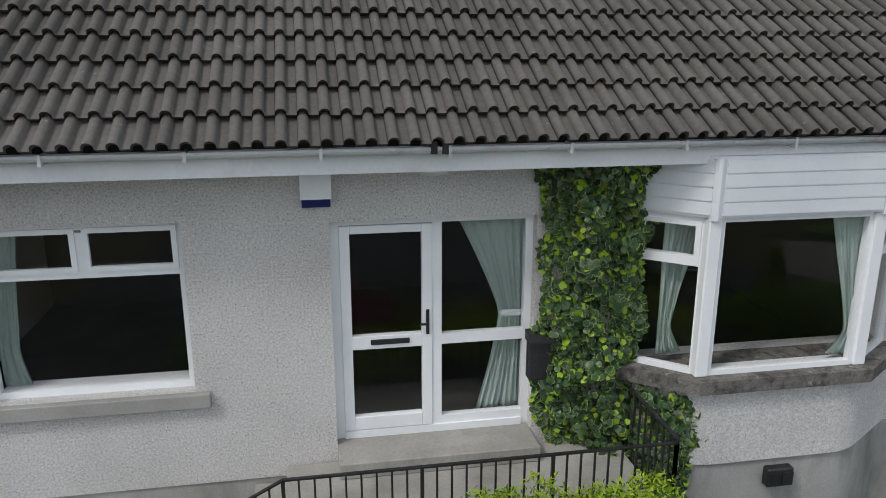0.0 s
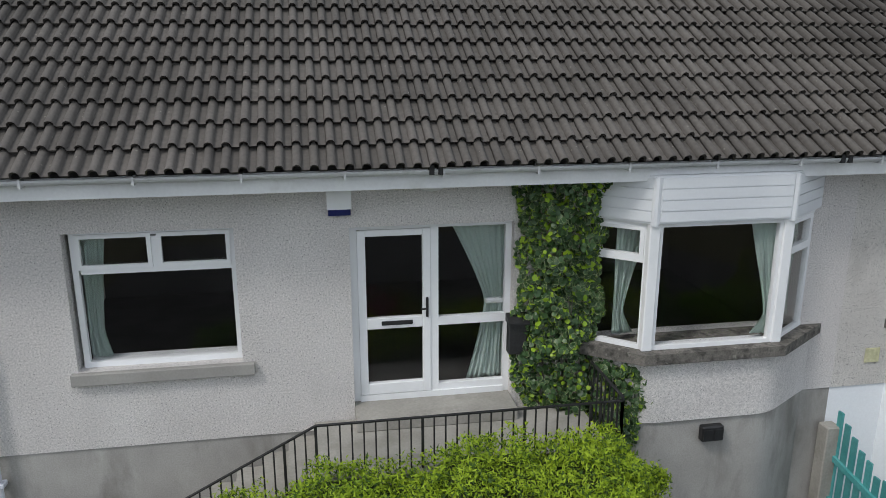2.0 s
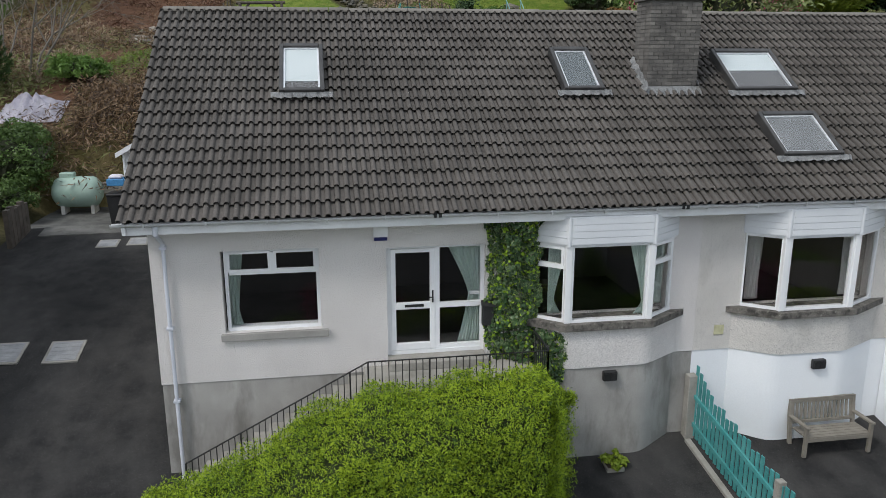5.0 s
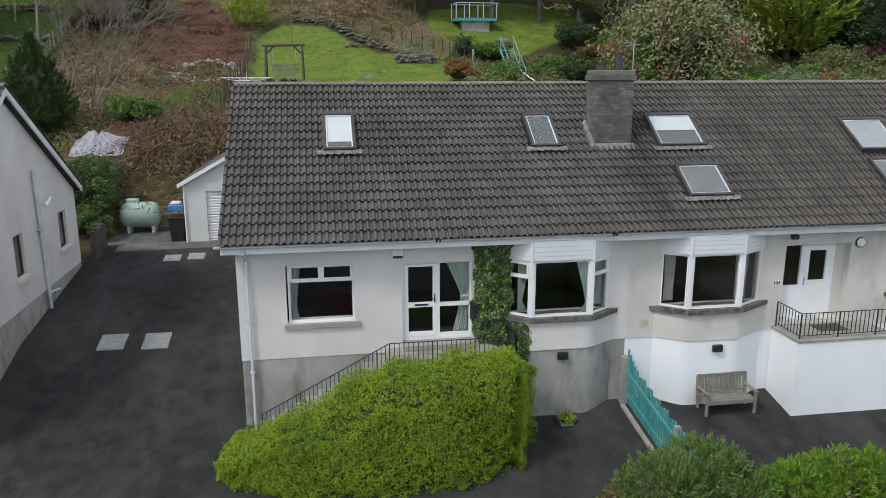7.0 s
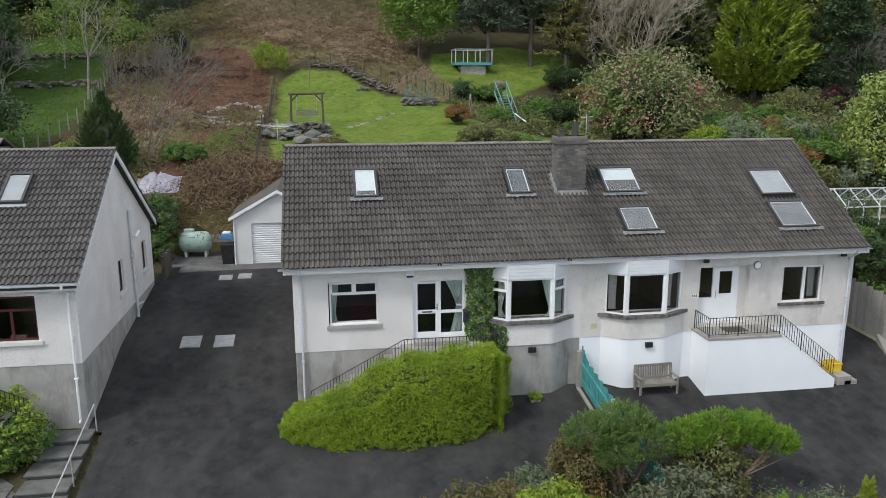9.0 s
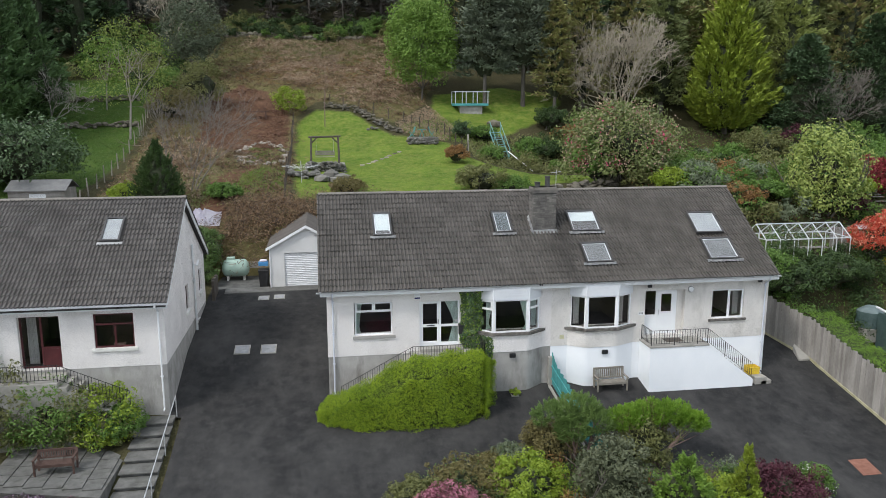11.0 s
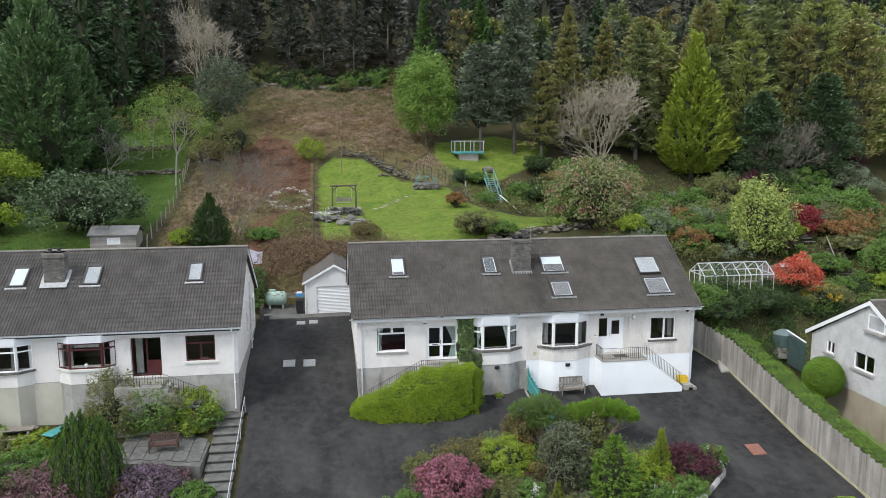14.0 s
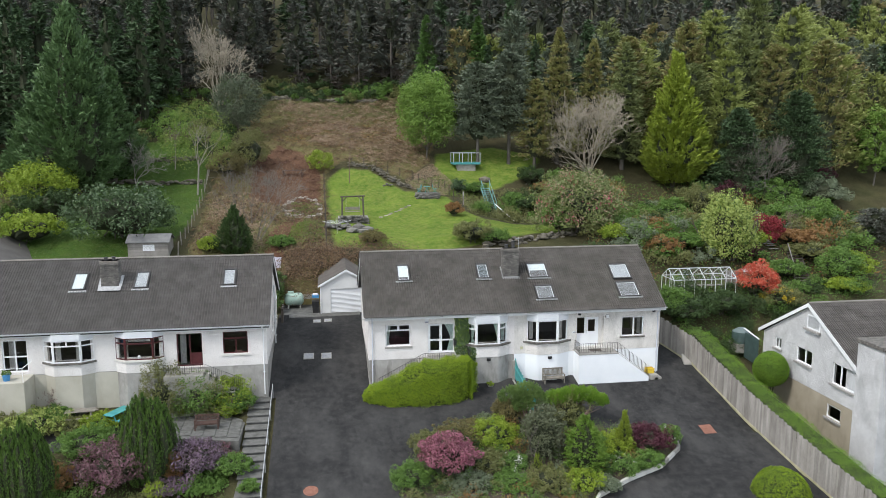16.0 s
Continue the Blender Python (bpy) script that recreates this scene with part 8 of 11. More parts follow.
# ---- garage yard and back garden ----
def garage():
    t = thing("garage", (-5.4, 15, 0), "small white gabled garage with a roller door", "garage")
    x0, x1, y0, y1, z0, ze, za = -7.6, -3.2, 12.5, 18.6, -0.2, 2.6, 3.72
    xm = (x0 + x1) / 2
    part("wall_front", pierced_wall(x0, x1, z0, ze, [(-6.72, -4.2, z0, 2.2)], y0, y0 + 0.25), GARAGEWALL, t)
    part("gable", extrude_y(bmesh.new(), [(x0, ze), (x1, ze), (xm, za)], y0, y0 + 0.25), GARAGEWALL, t)
    part("wall_left", boxm(x0, x0 + 0.25, y0 + 0.25, y1, z0 - 0.3, ze), GARAGEWALL, t)
    part("wall_right", boxm(x1 - 0.25, x1, y0 + 0.25, y1, z0 - 0.3, ze), GARAGEWALL, t)
    part("wall_back", extrude_y(bmesh.new(), [(x0 + 0.25, z0), (x1 - 0.25, z0), (x1 - 0.25, ze), (xm, za), (x0 + 0.25, ze)], y1 - 0.25, y1), GARAGEWALL, t)
    door = part("roller_door", boxm(-6.72, -4.2, y0 + 0.1, y0 + 0.16, z0, 2.2), ROLLER, t, "white ribbed roller door")
    for i in range(20):
        z = 0.0 + i * 0.11
        part("slat", extrude_x(bmesh.new(), [(y0 + 0.1, z), (y0 + 0.075, z + 0.03), (y0 + 0.075, z + 0.075), (y0 + 0.1, z + 0.105)], -6.7, -4.22), ROLLER, door)
    for xe, s in ((x0 - 0.18, 1), (x1 + 0.18, -1)):
        part("roof_slope", extrude_y(bmesh.new(), [(xe, ze - 0.1), (xm, za + 0.12), (xm, za + 0.0), (xe, ze - 0.2)], y0 - 0.15, y1 + 0.15), GARROOF, t, "dull brown felt roof")
        part("verge_board", extrude_y(bmesh.new(), [(xe, ze - 0.08), (xm, za + 0.14), (xm, za - 0.02), (xe, ze - 0.24)], y0 - 0.19, y0 - 0.15), UPVC, t)
    part("corner_pipe", rod(bmesh.new(), (x0 + 0.04, y0 - 0.05, 2.45), (x0 + 0.04, y0 - 0.05, 0.0), 0.035, 0.035, 8), UPVC, t)
    return t


GARROOF = surface("brown_garage_roof", (0.07, 0.06, 0.052), (0.105, 0.093, 0.082), 0.95, 1.5, 30, 0.4, detail=0.2)
garage()
apron = part("garage_apron", prism(bmesh.new(), [(-10.2, 11.7), (-4.3, 11.9), (-4.3, 12.6), (-10.2, 12.5)], lambda x, y: hill(x, y) - 0.15, lambda x, y: hill(x, y) + 0.05), TREADSTONE)
tagged(apron, "pale concrete strip before the garage", "apron", kind="structure")
yard2 = part("tank_yard", prism(bmesh.new(), [(-10.9, 12.5), (-7.7, 12.5), (-7.7, 16.2), (-10.9, 16.2)], -0.3, 0.1), STEPSTONE)
tagged(yard2, "grey concrete yard under the gas tank", "yard", kind="structure")


retaining = part("retaining_wall", boxm(-11.4, -7.7, 16.2, 16.45, -0.3, 1.0, 0.02), CONCRETE)
tagged(retaining, "low stained concrete wall behind the gas tank", "wall", kind="structure")


def gas_tank():
    t = thing("gas_tank", (-9.9, 15.1, 0.1), "pale green horizontal gas tank on short legs", "tank")
    bm = bmesh.new()
    prof = [(0.0, 0.0), (0.05, 0.3), (0.16, 0.47), (0.32, 0.55), (1.38, 0.55), (1.54, 0.47), (1.65, 0.3), (1.7, 0.0)]
    n = 24
    rings = []
    for u, r in prof:
        rings.append([bm.verts.new((-10.72 + u, 15.1 + r * math.cos(2 * math.pi * i / n), 0.86 + r * math.sin(2 * math.pi * i / n))) for i in range(n)])
    for a, b in zip(rings, rings[1:]):
        for i in range(n):
            bm.faces.new((a[i], a[(i + 1) % n], b[(i + 1) % n], b[i]))
    bmesh.ops.remove_doubles(bm, verts=bm.verts[:], dist=0.0001)
    part("shell", bm, GREENTANK, t, smooth=True)
    part("hood", boxm(-10.4, -9.9, 14.95, 15.25, 1.36, 1.56, 0.03), GREENTANK, t)
    for x in (-10.35, -9.35):
        part("leg", boxm(x - 0.06, x + 0.06, 14.8, 15.4, 0.1, 0.42), PALESTONE, t)
    return t


gas_tank()


def wheelie_bin(x, y, z):
    t = thing("wheelie_bin", (x, y, z), "black wheelie bin with a blue recycling box on top", "bin")
    bm = bmesh.new()
    a = [bm.verts.new((x + sx * 0.24, y + sy * 0.28, z)) for sx, sy in ((-1, -1), (1, -1), (1, 1), (-1, 1))]
    b = [bm.verts.new((x + sx * 0.3, y + sy * 0.36, z + 0.95)) for sx, sy in ((-1, -1), (1, -1), (1, 1), (-1, 1))]
    bm.faces.new(a[::-1])
    bm.faces.new(b)
    for i in range(4):
        bm.faces.new((a[i], a[(i + 1) % 4], b[(i + 1) % 4], b[i]))
    part("body", bm, BLACKPLASTIC, t)
    part("lid", boxm(x - 0.32, x + 0.32, y - 0.4, y + 0.38, z + 0.95, z + 1.03, 0.02), BLACKPLASTIC, t)
    return t


wheelie_bin(-8.0, 13.1, 0.1)
rb = thing("recycling_box", (-8.0, 13.1, 1.37), "blue recycling box heaped with paper", "box")
part("tub", boxm(-8.28, -7.72, 12.85, 13.35, 1.372, 1.6, 0.02), BLUE, rb)
part("paper", boxm(-8.22, -7.8, 12.9, 13.3, 1.6, 1.72, 0.05), SHEET, rb)


def crumpled(x, y, w, d, h, name, mat, label):
    bm = bmesh.new()
    n = 26
    grid = [[bm.verts.new((x + w * (i / n - 0.5), y + d * (j / n - 0.5), hill(x + w * (i / n - 0.5), y + d * (j / n - 0.5)) + 0.03 + h * max(0, (1 - (2 * i / n - 1) ** 2) * (1 - (2 * j / n - 1) ** 2)) * (0.55 + 0.9 * abs(noise.noise((i * 0.3, j * 0.3, 2)))))) for j in range(n + 1)] for i in range(n + 1)]
    for i in range(n):
        for j in range(n):
            bm.faces.new((grid[i][j], grid[i + 1][j], grid[i + 1][j + 1], grid[i][j + 1]))
    bmesh.ops.solidify(bm, geom=bm.faces[:], thickness=0.01)
    return tagged(part(name, bm, mat), label, "tarpaulin")


crumpled(-12.3, 18.8, 2.4, 1.6, 0.7, "tarpaulin", SHEET, "crumpled pale lilac tarpaulin on the bank")


def yard_wall():
    t = thing("sleeper_wall", (-10.8, 11.5, -0.2), "weathered upright timber screen by the gable", "screen")
    for i in range(6):
        part("plank", boxm(-10.75, -10.6, 10.7 + i * 0.28, 10.96 + i * 0.28, -0.4, 1.05 + 0.06 * math.sin(i * 2), 0.01), DARKWOOD, t)
    return t


yard_wall()


def stones(name, at, n, size, label, mat=None, spread=(1, 1), category="rocks", heap=0.3, kind="stuff"):
    """Loose stones of a heap or a dry wall, each its own lump."""
    V, F, k = [], [], 0
    for _ in range(n):
        bm = bmesh.new()
        bmesh.ops.create_icosphere(bm, subdivisions=1, radius=1)
        x, y = at[0] + rng.uniform(-1, 1) * spread[0], at[1] + rng.uniform(-1, 1) * spread[1]
        s = size * rng.uniform(0.5, 1.3)
        sc = (s * rng.uniform(0.8, 1.5), s * rng.uniform(0.7, 1.2), s * rng.uniform(0.5, 0.9))
        a = rng.uniform(0, 6.28)
        z = (hill(x, y) if len(at) < 3 else at[2]) + rng.random() * heap + sc[2] * 0.3
        for v in bm.verts:
            q = v.co * (1 + rng.normal(0, 0.12))
            V.append((x + math.cos(a) * q.x * sc[0] - math.sin(a) * q.y * sc[1], y + math.sin(a) * q.x * sc[0] + math.cos(a) * q.y * sc[1], z + q.z * sc[2]))
        bm.verts.index_update()
        F += [tuple(v.index + k for v in f.verts) for f in bm.faces]
        k += len(bm.verts)
        bm.free()
    return tagged(pydata(name, V, F, mat or STONE), label, category, kind=kind)


def swing_seat(x, y):
    g = hill(x, y) + 0.5
    t = thing("swing_seat", (x, y, g), "rustic timber frame with a hanging bench swing", "swing")
    part("plinth", boxm(x - 1.6, x + 1.6, y - 1.0, y + 1.0, g - 1.0, g - 0.01), STONE, t, "dry stone plinth")
    for s in (-1, 1):
        for d in (-0.45, 0.45):
            part("post", rod(bmesh.new(), (x + s * 1.15, y + d, g), (x + s * 1.1, y + d * 0.3, g + 2.15), 0.085, 0.075, 7), DARKWOOD, t)
        part("brace", rod(bmesh.new(), (x + s * 1.12, y, g + 1.6), (x + s * 0.6, y, g + 2.1), 0.05, 0.05, 6), DARKWOOD, t)
    part("beam", rod(bmesh.new(), (x - 1.3, y, g + 2.12), (x + 1.3, y, g + 2.18), 0.085, 0.08, 7), DARKWOOD, t)
    for s in (-0.7, 0.7):
        part("chain", rod(bmesh.new(), (x + s, y, g + 2.1), (x + s, y, g + 0.9), 0.012, 0.012, 5), GALV, t)
    for i in range(4):
        part("seat_slat", boxm(x - 0.8, x + 0.8, y - 0.25 + i * 0.13, y - 0.14 + i * 0.13, g + 0.5, g + 0.53), BENCHWOOD, t)
    for i in range(3):
        part("back_slat", boxm(x - 0.8, x + 0.8, y + 0.26, y + 0.29, g + 0.62 + i * 0.14, g + 0.73 + i * 0.14), BENCHWOOD, t)
    return t


swing_seat(-4.1, 30.6)
stones("plinth_stones", (-4.1, 29.5), 70, 0.2, "dry stone face of the swing plinth", spread=(1.6, 0.12), heap=0.75)
stones("rockery", (-5.2, 26.6), 70, 0.26, "low rockery of pale stones below the swing", spread=(1.8, 0.7))
stones("boulders", (-3.4, 25.7), 5, 0.75, "large dark garden boulders", spread=(1.0, 0.5), heap=0.1)

def rock_ring(cx, cy, rx, ry, n, label):
    """An oval of single rocks round a grassed hollow."""
    t = thing("rock_ring", (cx, cy, hill(cx, cy)), label, "rocks")
    inv = PLACE[t.name].inverted()
    shapes = []
    for k in range(6):
        bm = bmesh.new()
        bmesh.ops.create_icosphere(bm, subdivisions=2, radius=1.0)
        for v in bm.verts:
            f = 0.8 + 0.45 * noise.noise(v.co * 1.3 + Vector((k * 7, 0, 0)))
            v.co = Vector((v.co.x * 1.25 * f, v.co.y * 0.95 * f, v.co.z * 0.7 * f))
        shapes.append(mesh_of(bm, "rock", PALEROCK))
    for i in range(n):
        a = 2 * math.pi * i / n + random.uniform(-0.04, 0.04)
        w = random.uniform(0.88, 1.12)
        x, y = cx + rx * w * math.cos(a), cy + ry * w * math.sin(a)
        r = random.uniform(0.13, 0.34)
        ob = new("rock", shapes[i % 6])
        ob.parent = t
        ob.matrix_basis = inv @ Matrix.Translation((x, y, hill(x, y) + r * 0.3)) @ Matrix.Rotation(random.uniform(0, 6.28), 4, "Z") @ Matrix.Scale(r, 4)
    return t


PALEROCK = surface("pale_garden_rock", (0.20, 0.175, 0.145), (0.38, 0.345, 0.30), 0.93, 2, 20, 0.5, detail=0.35, piece=0.35)
rock_ring(-9.4, 35.0, 2.0, 4.3, 46, "oval ring of pale rocks in the rough garden")
rock_ring(-10.4, 32.4, 0.9, 1.3, 12, "small heap of brown rocks in the ring")


def stepping_stones(p, q, n):
    for i in range(n):
        u = i / (n - 1)
        x, y = p[0] + (q[0] - p[0]) * u + random.uniform(-0.1, 0.1), p[1] + (q[1] - p[1]) * u
        ob = part("stepping_stone", rod(bmesh.new(), (x, y, hill(x, y) - 0.05), (x, y, hill(x, y) + 0.05), random.uniform(0.2, 0.27), 0.2, 7), PALEROCK)
        tagged(ob, "pale flat stepping stone in the lawn", "paving", group="stepping stones across the lawn")


stepping_stones((-0.92, 32.2), (2.52, 35.5), 9)
stones("dry_wall", (1.0, 42.5), 10, 0.22, "scattered wall stones", spread=(1.0, 0.8))


def wall_run(pts, n, size, label):
    P = []
    for (a, b), (c, d) in zip(pts, pts[1:]):
        L = math.hypot(c - a, d - b)
        for k in range(max(1, int(L / 0.7))):
            u = k / max(1, int(L / 0.7))
            P.append((a + (c - a) * u, b + (d - b) * u))
    obs = []
    V, F, k = [], [], 0
    for x0, y0 in P:
        for _ in range(n):
            bm = bmesh.new()
            bmesh.ops.create_icosphere(bm, subdivisions=1, radius=1)
            x, y = x0 + rng.uniform(-0.4, 0.4), y0 + rng.uniform(-0.25, 0.25)
            s = size * rng.uniform(0.6, 1.3)
            z = hill(x, y) + rng.random() * 0.45
            for v in bm.verts:
                q = v.co * (1 + rng.normal(0, 0.12))
                V.append((x + q.x * s * 1.3, y + q.y * s, z + q.z * s * 0.7))
            bm.verts.index_update()
            F += [tuple(v.index + k for v in f.verts) for f in bm.faces]
            k += len(bm.verts)
            bm.free()
    return tagged(pydata("dry_stone_wall", V, F, MOSSTONE), label, "wall", kind="stuff")


MOSSTONE = surface("mossy_wall_stone", (0.085, 0.075, 0.055), (0.17, 0.155, 0.125), 0.95, 2, 20, 0.5, detail=0.3, island=0.3)
wall_run([(-3.6, 47.6), (-1.0, 46.6), (2.6, 41.4), (3.6, 40.4)], 13, 0.14, "old mossy dry stone wall above the lawn")
wall_run([(8.2, 20.6), (12, 21.2), (18.5, 23.5)], 6, 0.24, "low stone edge behind the house")
wall_run([(-34, 44.5), (-21.2, 43.2)], 6, 0.22, "low dark terrace wall across the far lawn")
wall_run([(-32, 50.0), (-22.0, 49.2)], 5, 0.22, "upper terrace wall across the far lawn")
wall_run([(-17, 72.5), (-8, 73.5), (2, 72.5)], 8, 0.34, "old boundary wall at the wood's edge")
stones("boulders", (13.0, 43.8), 9, 0.5, "mossy boulders on the upper terrace", spread=(3.0, 1.6), heap=0.05, mat=MOSSTONE)


def cafe_chair(x, y, turn, label):
    t = thing("garden_chair", (0, 0, 0), label, "chair", "chairs on the stone terrace")
    for sx in (-0.2, 0.2):
        part("leg", bar(bmesh.new(), (sx, -0.2, 0), (sx, 0.2, 0.44), 0.03, 0.03), TEAL, t)
        part("leg", bar(bmesh.new(), (sx, 0.2, 0), (sx, -0.2, 0.44), 0.03, 0.03), TEAL, t)
        part("back_post", bar(bmesh.new(), (sx, 0.2, 0.42), (sx * 0.9, 0.3, 0.95), 0.035, 0.03), TEAL, t)
    for i in range(5):
        part("seat_slat", boxm(-0.23, 0.23, -0.22 + i * 0.09, -0.15 + i * 0.09, 0.44, 0.46), TEAL, t)
    for i in range(4):
        part("back_slat", boxm(-0.2, 0.2, 0.24 + i * 0.02, 0.26 + i * 0.02, 0.52 + i * 0.11, 0.6 + i * 0.11), TEAL, t)
    t.matrix_world = pose(x, y, hill(5, 38.6) + 0.42, 0, 0, turn)
    return t


sz = hill(5, 38.6) + 0.4
tt = thing("stone_terrace", (5, 38.6, sz - 0.8), "small raised stone seating terrace", "terrace")
part("deck", boxm(3.7, 6.4, 37.8, 39.6, sz - 1.2, sz, 0.03), STONE, tt)
stones("terrace_stones", (5.0, 37.7), 60, 0.17, "stone face of the seating terrace", spread=(1.4, 0.1), heap=0.55)
cafe_chair(4.05, 38.7, -80, "teal folding garden chair on the stone terrace")
cafe_chair(5.95, 38.7, 80, "teal folding garden chair on the stone terrace")
tb = thing("garden_table", (5, 38.7, sz), "small teal folding garden table", "table")
part("top", rod(bmesh.new(), (5, 38.7, sz + 0.7), (5, 38.7, sz + 0.73), 0.42, 0.42, 16), TEAL, tb)
for a in (0, 1, 2, 3):
    part("leg", rod(bmesh.new(), (5 + 0.3 * math.cos(a * 1.57 + 0.8), 38.7 + 0.3 * math.sin(a * 1.57 + 0.8), sz), (5, 38.7, sz + 0.7), 0.015, 0.015, 5), TEAL, tb)


def deck():
    x0, x1, y0, y1 = 9.6, 13.2, 47.0, 49.4
    g = hill(11.4, 47.5)
    t = thing("viewing_deck", (11.4, 48, g), "teal-edged viewing deck with a rail on a block base", "deck")
    part("base", boxm(10.2, 12.6, 47.3, 49.2, g - 1.5, g + 0.75), CONCRETE, t, "pale concrete block base")
    part("platform", boxm(x0, x1, y0, y1, g + 0.752, g + 1.0, 0.01), TEAL, t)
    for x in (x0 + 0.05, x0 + 1.2, x0 + 2.4, x1 - 0.05):
        for y in (y0 + 0.05, y1 - 0.05):
            part("post", boxm(x - 0.04, x + 0.04, y - 0.04, y + 0.04, g + 1.0, g + 2.2), GALV, t)
    for y in (y0 + 0.05, y1 - 0.05):
        part("rail", boxm(x0 - 0.05, x1 + 0.1, y - 0.06, y + 0.06, g + 2.2, g + 2.26), GALV, t)
    for x in (x0 + 0.05, x1 - 0.05):
        part("rail", boxm(x - 0.05, x + 0.05, y0 + 0.11, y1 - 0.11, g + 2.2, g + 2.26), GALV, t)
    return t


deck()


def garden_stair():
    x, y0, y1 = 12.7, 37.2, 39.9
    z0 = hill(x, y0)
    z1 = z0 + 2.6
    t = thing("garden_stair", (x, y0, z0), "open teal metal stair up to the terrace", "stair")
    for s in (-0.5, 0.5):
        part("stringer", bar(bmesh.new(), (x + s, y0, z0), (x + s - 0.4, y1, z1), 0.06, 0.16), TEALPALE, t)
        part("handrail", bar(bmesh.new(), (x + s, y0, z0 + 0.95), (x + s - 0.4, y1, z1 + 0.95), 0.05, 0.05), TEALPALE, t)
        for u in (0.05, 0.5, 0.95):
            p = Vector((x + s - 0.4 * u, y0 + (y1 - y0) * u, z0 + (z1 - z0) * u))
            part("post", boxm(p.x - 0.025, p.x + 0.025, p.y - 0.025, p.y + 0.025, p.z, p.z + 0.95), TEALPALE, t)
    for i in range(12):
        u = (i + 0.5) / 12
        part("tread", boxm(x - 0.48 - 0.4 * u, x + 0.48 - 0.4 * u, y0 + (y1 - y0) * u - 0.12, y0 + (y1 - y0) * u + 0.12, z0 + (z1 - z0) * u, z0 + (z1 - z0) * u + 0.04), TEALPALE, t)
    return t


TEALPALE = surface("faded_teal_steel", (0.12, 0.28, 0.26), (0.2, 0.36, 0.33), 0.6, 3, 30, 0.1, detail=0.15)
garden_stair()
pl = thing("white_pole", (13.5, 36, 6), "long white pole leaning on the stair foot", "pole")
part("pole", rod(bmesh.new(), (13.0, 37.3, hill(13, 37.3) + 0.9), (14.3, 33.0, hill(14.3, 33) + 0.05), 0.05, 0.05, 8), UPVC, pl)


def posts(pts, n, h, mat, label, wires=True, name="wire_fence"):
    """A run of leaning stakes with wires."""
    t = thing(name, (*pts[0], hill(*pts[0])), label, "fence")
    tot = []
    for (a, b), (c, d) in zip(pts, pts[1:]):
        for k in range(n):
            tot.append((a + (c - a) * k / n, b + (d - b) * k / n))
    tops = []
    for x, y in tot:
        g = hill(x, y)
        q = (x + rng.normal(0, 0.05), y + rng.normal(0, 0.05), g + h * rng.uniform(0.85, 1.1))
        part("stake", rod(bmesh.new(), (x, y, g - 0.2), q, 0.055, 0.045, 6), mat, t)
        tops.append((x, y, g))
    if wires:
        for p, q in zip(tops, tops[1:]):
            for zz in (0.35, 0.7, 1.0):
                if zz < h:
                    part("wire", rod(bmesh.new(), (p[0], p[1], p[2] + zz), (q[0], q[1], q[2] + zz), 0.005, 0.005, 3), DARKWOOD, t)
    return t


posts([(-7.0, 21.5), (-7.0, 31), (-7.1, 46)], 8, 1.25, DARKWOOD, "leaning stakes and wire along the lawn")
posts([(-20.4, 20.5), (-20.9, 41), (-21.0, 50)], 9, 1.2, PALEBARK, "pale stakes and wire along the far lawn")
posts([(-3.5, 48.4), (3.8, 43.6), (7.5, 40.6), (8.8, 33.0)], 5, 1.2, DARKWOOD, "stakes and wire above the lawn")
pp_ = thing("timber_post", (8.9, 36, 6), "single pale timber post on the lawn", "post")
part("shaft", boxm(8.85, 8.98, 35.9, 36.03, hill(8.9, 36) - 0.2, hill(8.9, 36) + 1.5, 0.01), OLDWOOD, pp_)
pk = thing("timber_platform", (-11, 46, 10), "low weathered plank platform on the bank", "platform")
for i in range(3):
    part("plank", bar(bmesh.new(), (-12.2, 45.6 + i * 0.25, hill(-11, 45.6) + 0.75), (-9.6, 45.8 + i * 0.25, hill(-11, 45.6) + 0.8), 0.22, 0.06), BROWNWOOD, pk)
for x in (-12.0, -9.8):
    part("post", boxm(x - 0.06, x + 0.06, 45.6, 45.75, hill(x, 45.6) - 0.3, hill(x, 45.6) + 0.75), BROWNWOOD, pk)


def dryer():
    """A folded rotary clothes line lying open by the rockery."""
    x, y = -5.9, 24.4
    g = hill(x, y)
    t = thing("clothes_dryer", (x, y, g), "collapsed rotary clothes dryer with white lines", "clothes dryer")
    part("mast", rod(bmesh.new(), (x, y, g), (x, y, g + 1.6), 0.025, 0.025, 6), GALV, t)
    for i in range(4):
        a = i * 1.57 + 0.4
        part("arm", rod(bmesh.new(), (x, y, g + 0.95), (x + 1.5 * math.cos(a), y + 0.9 * math.sin(a), g + 1.25), 0.014, 0.014, 5), GALV, t)
    for r in (0.5, 0.75, 1.0):
        for i in range(4):
            a, b = i * 1.57 + 0.4, (i + 1) * 1.57 + 0.4
            part("line", rod(bmesh.new(), (x + 1.5 * r * math.cos(a), y + 0.9 * r * math.sin(a), g + 0.95 + 0.3 * r), (x + 1.5 * r * math.cos(b), y + 0.9 * r * math.sin(b), g + 0.95 + 0.3 * r), 0.006, 0.006, 3), UPVC, t)
    return t


dryer()


FELT = surface("grey_roofing_felt", (0.13, 0.13, 0.13), (0.19, 0.19, 0.185), 0.95, 2, 40, 0.3, detail=0.25)


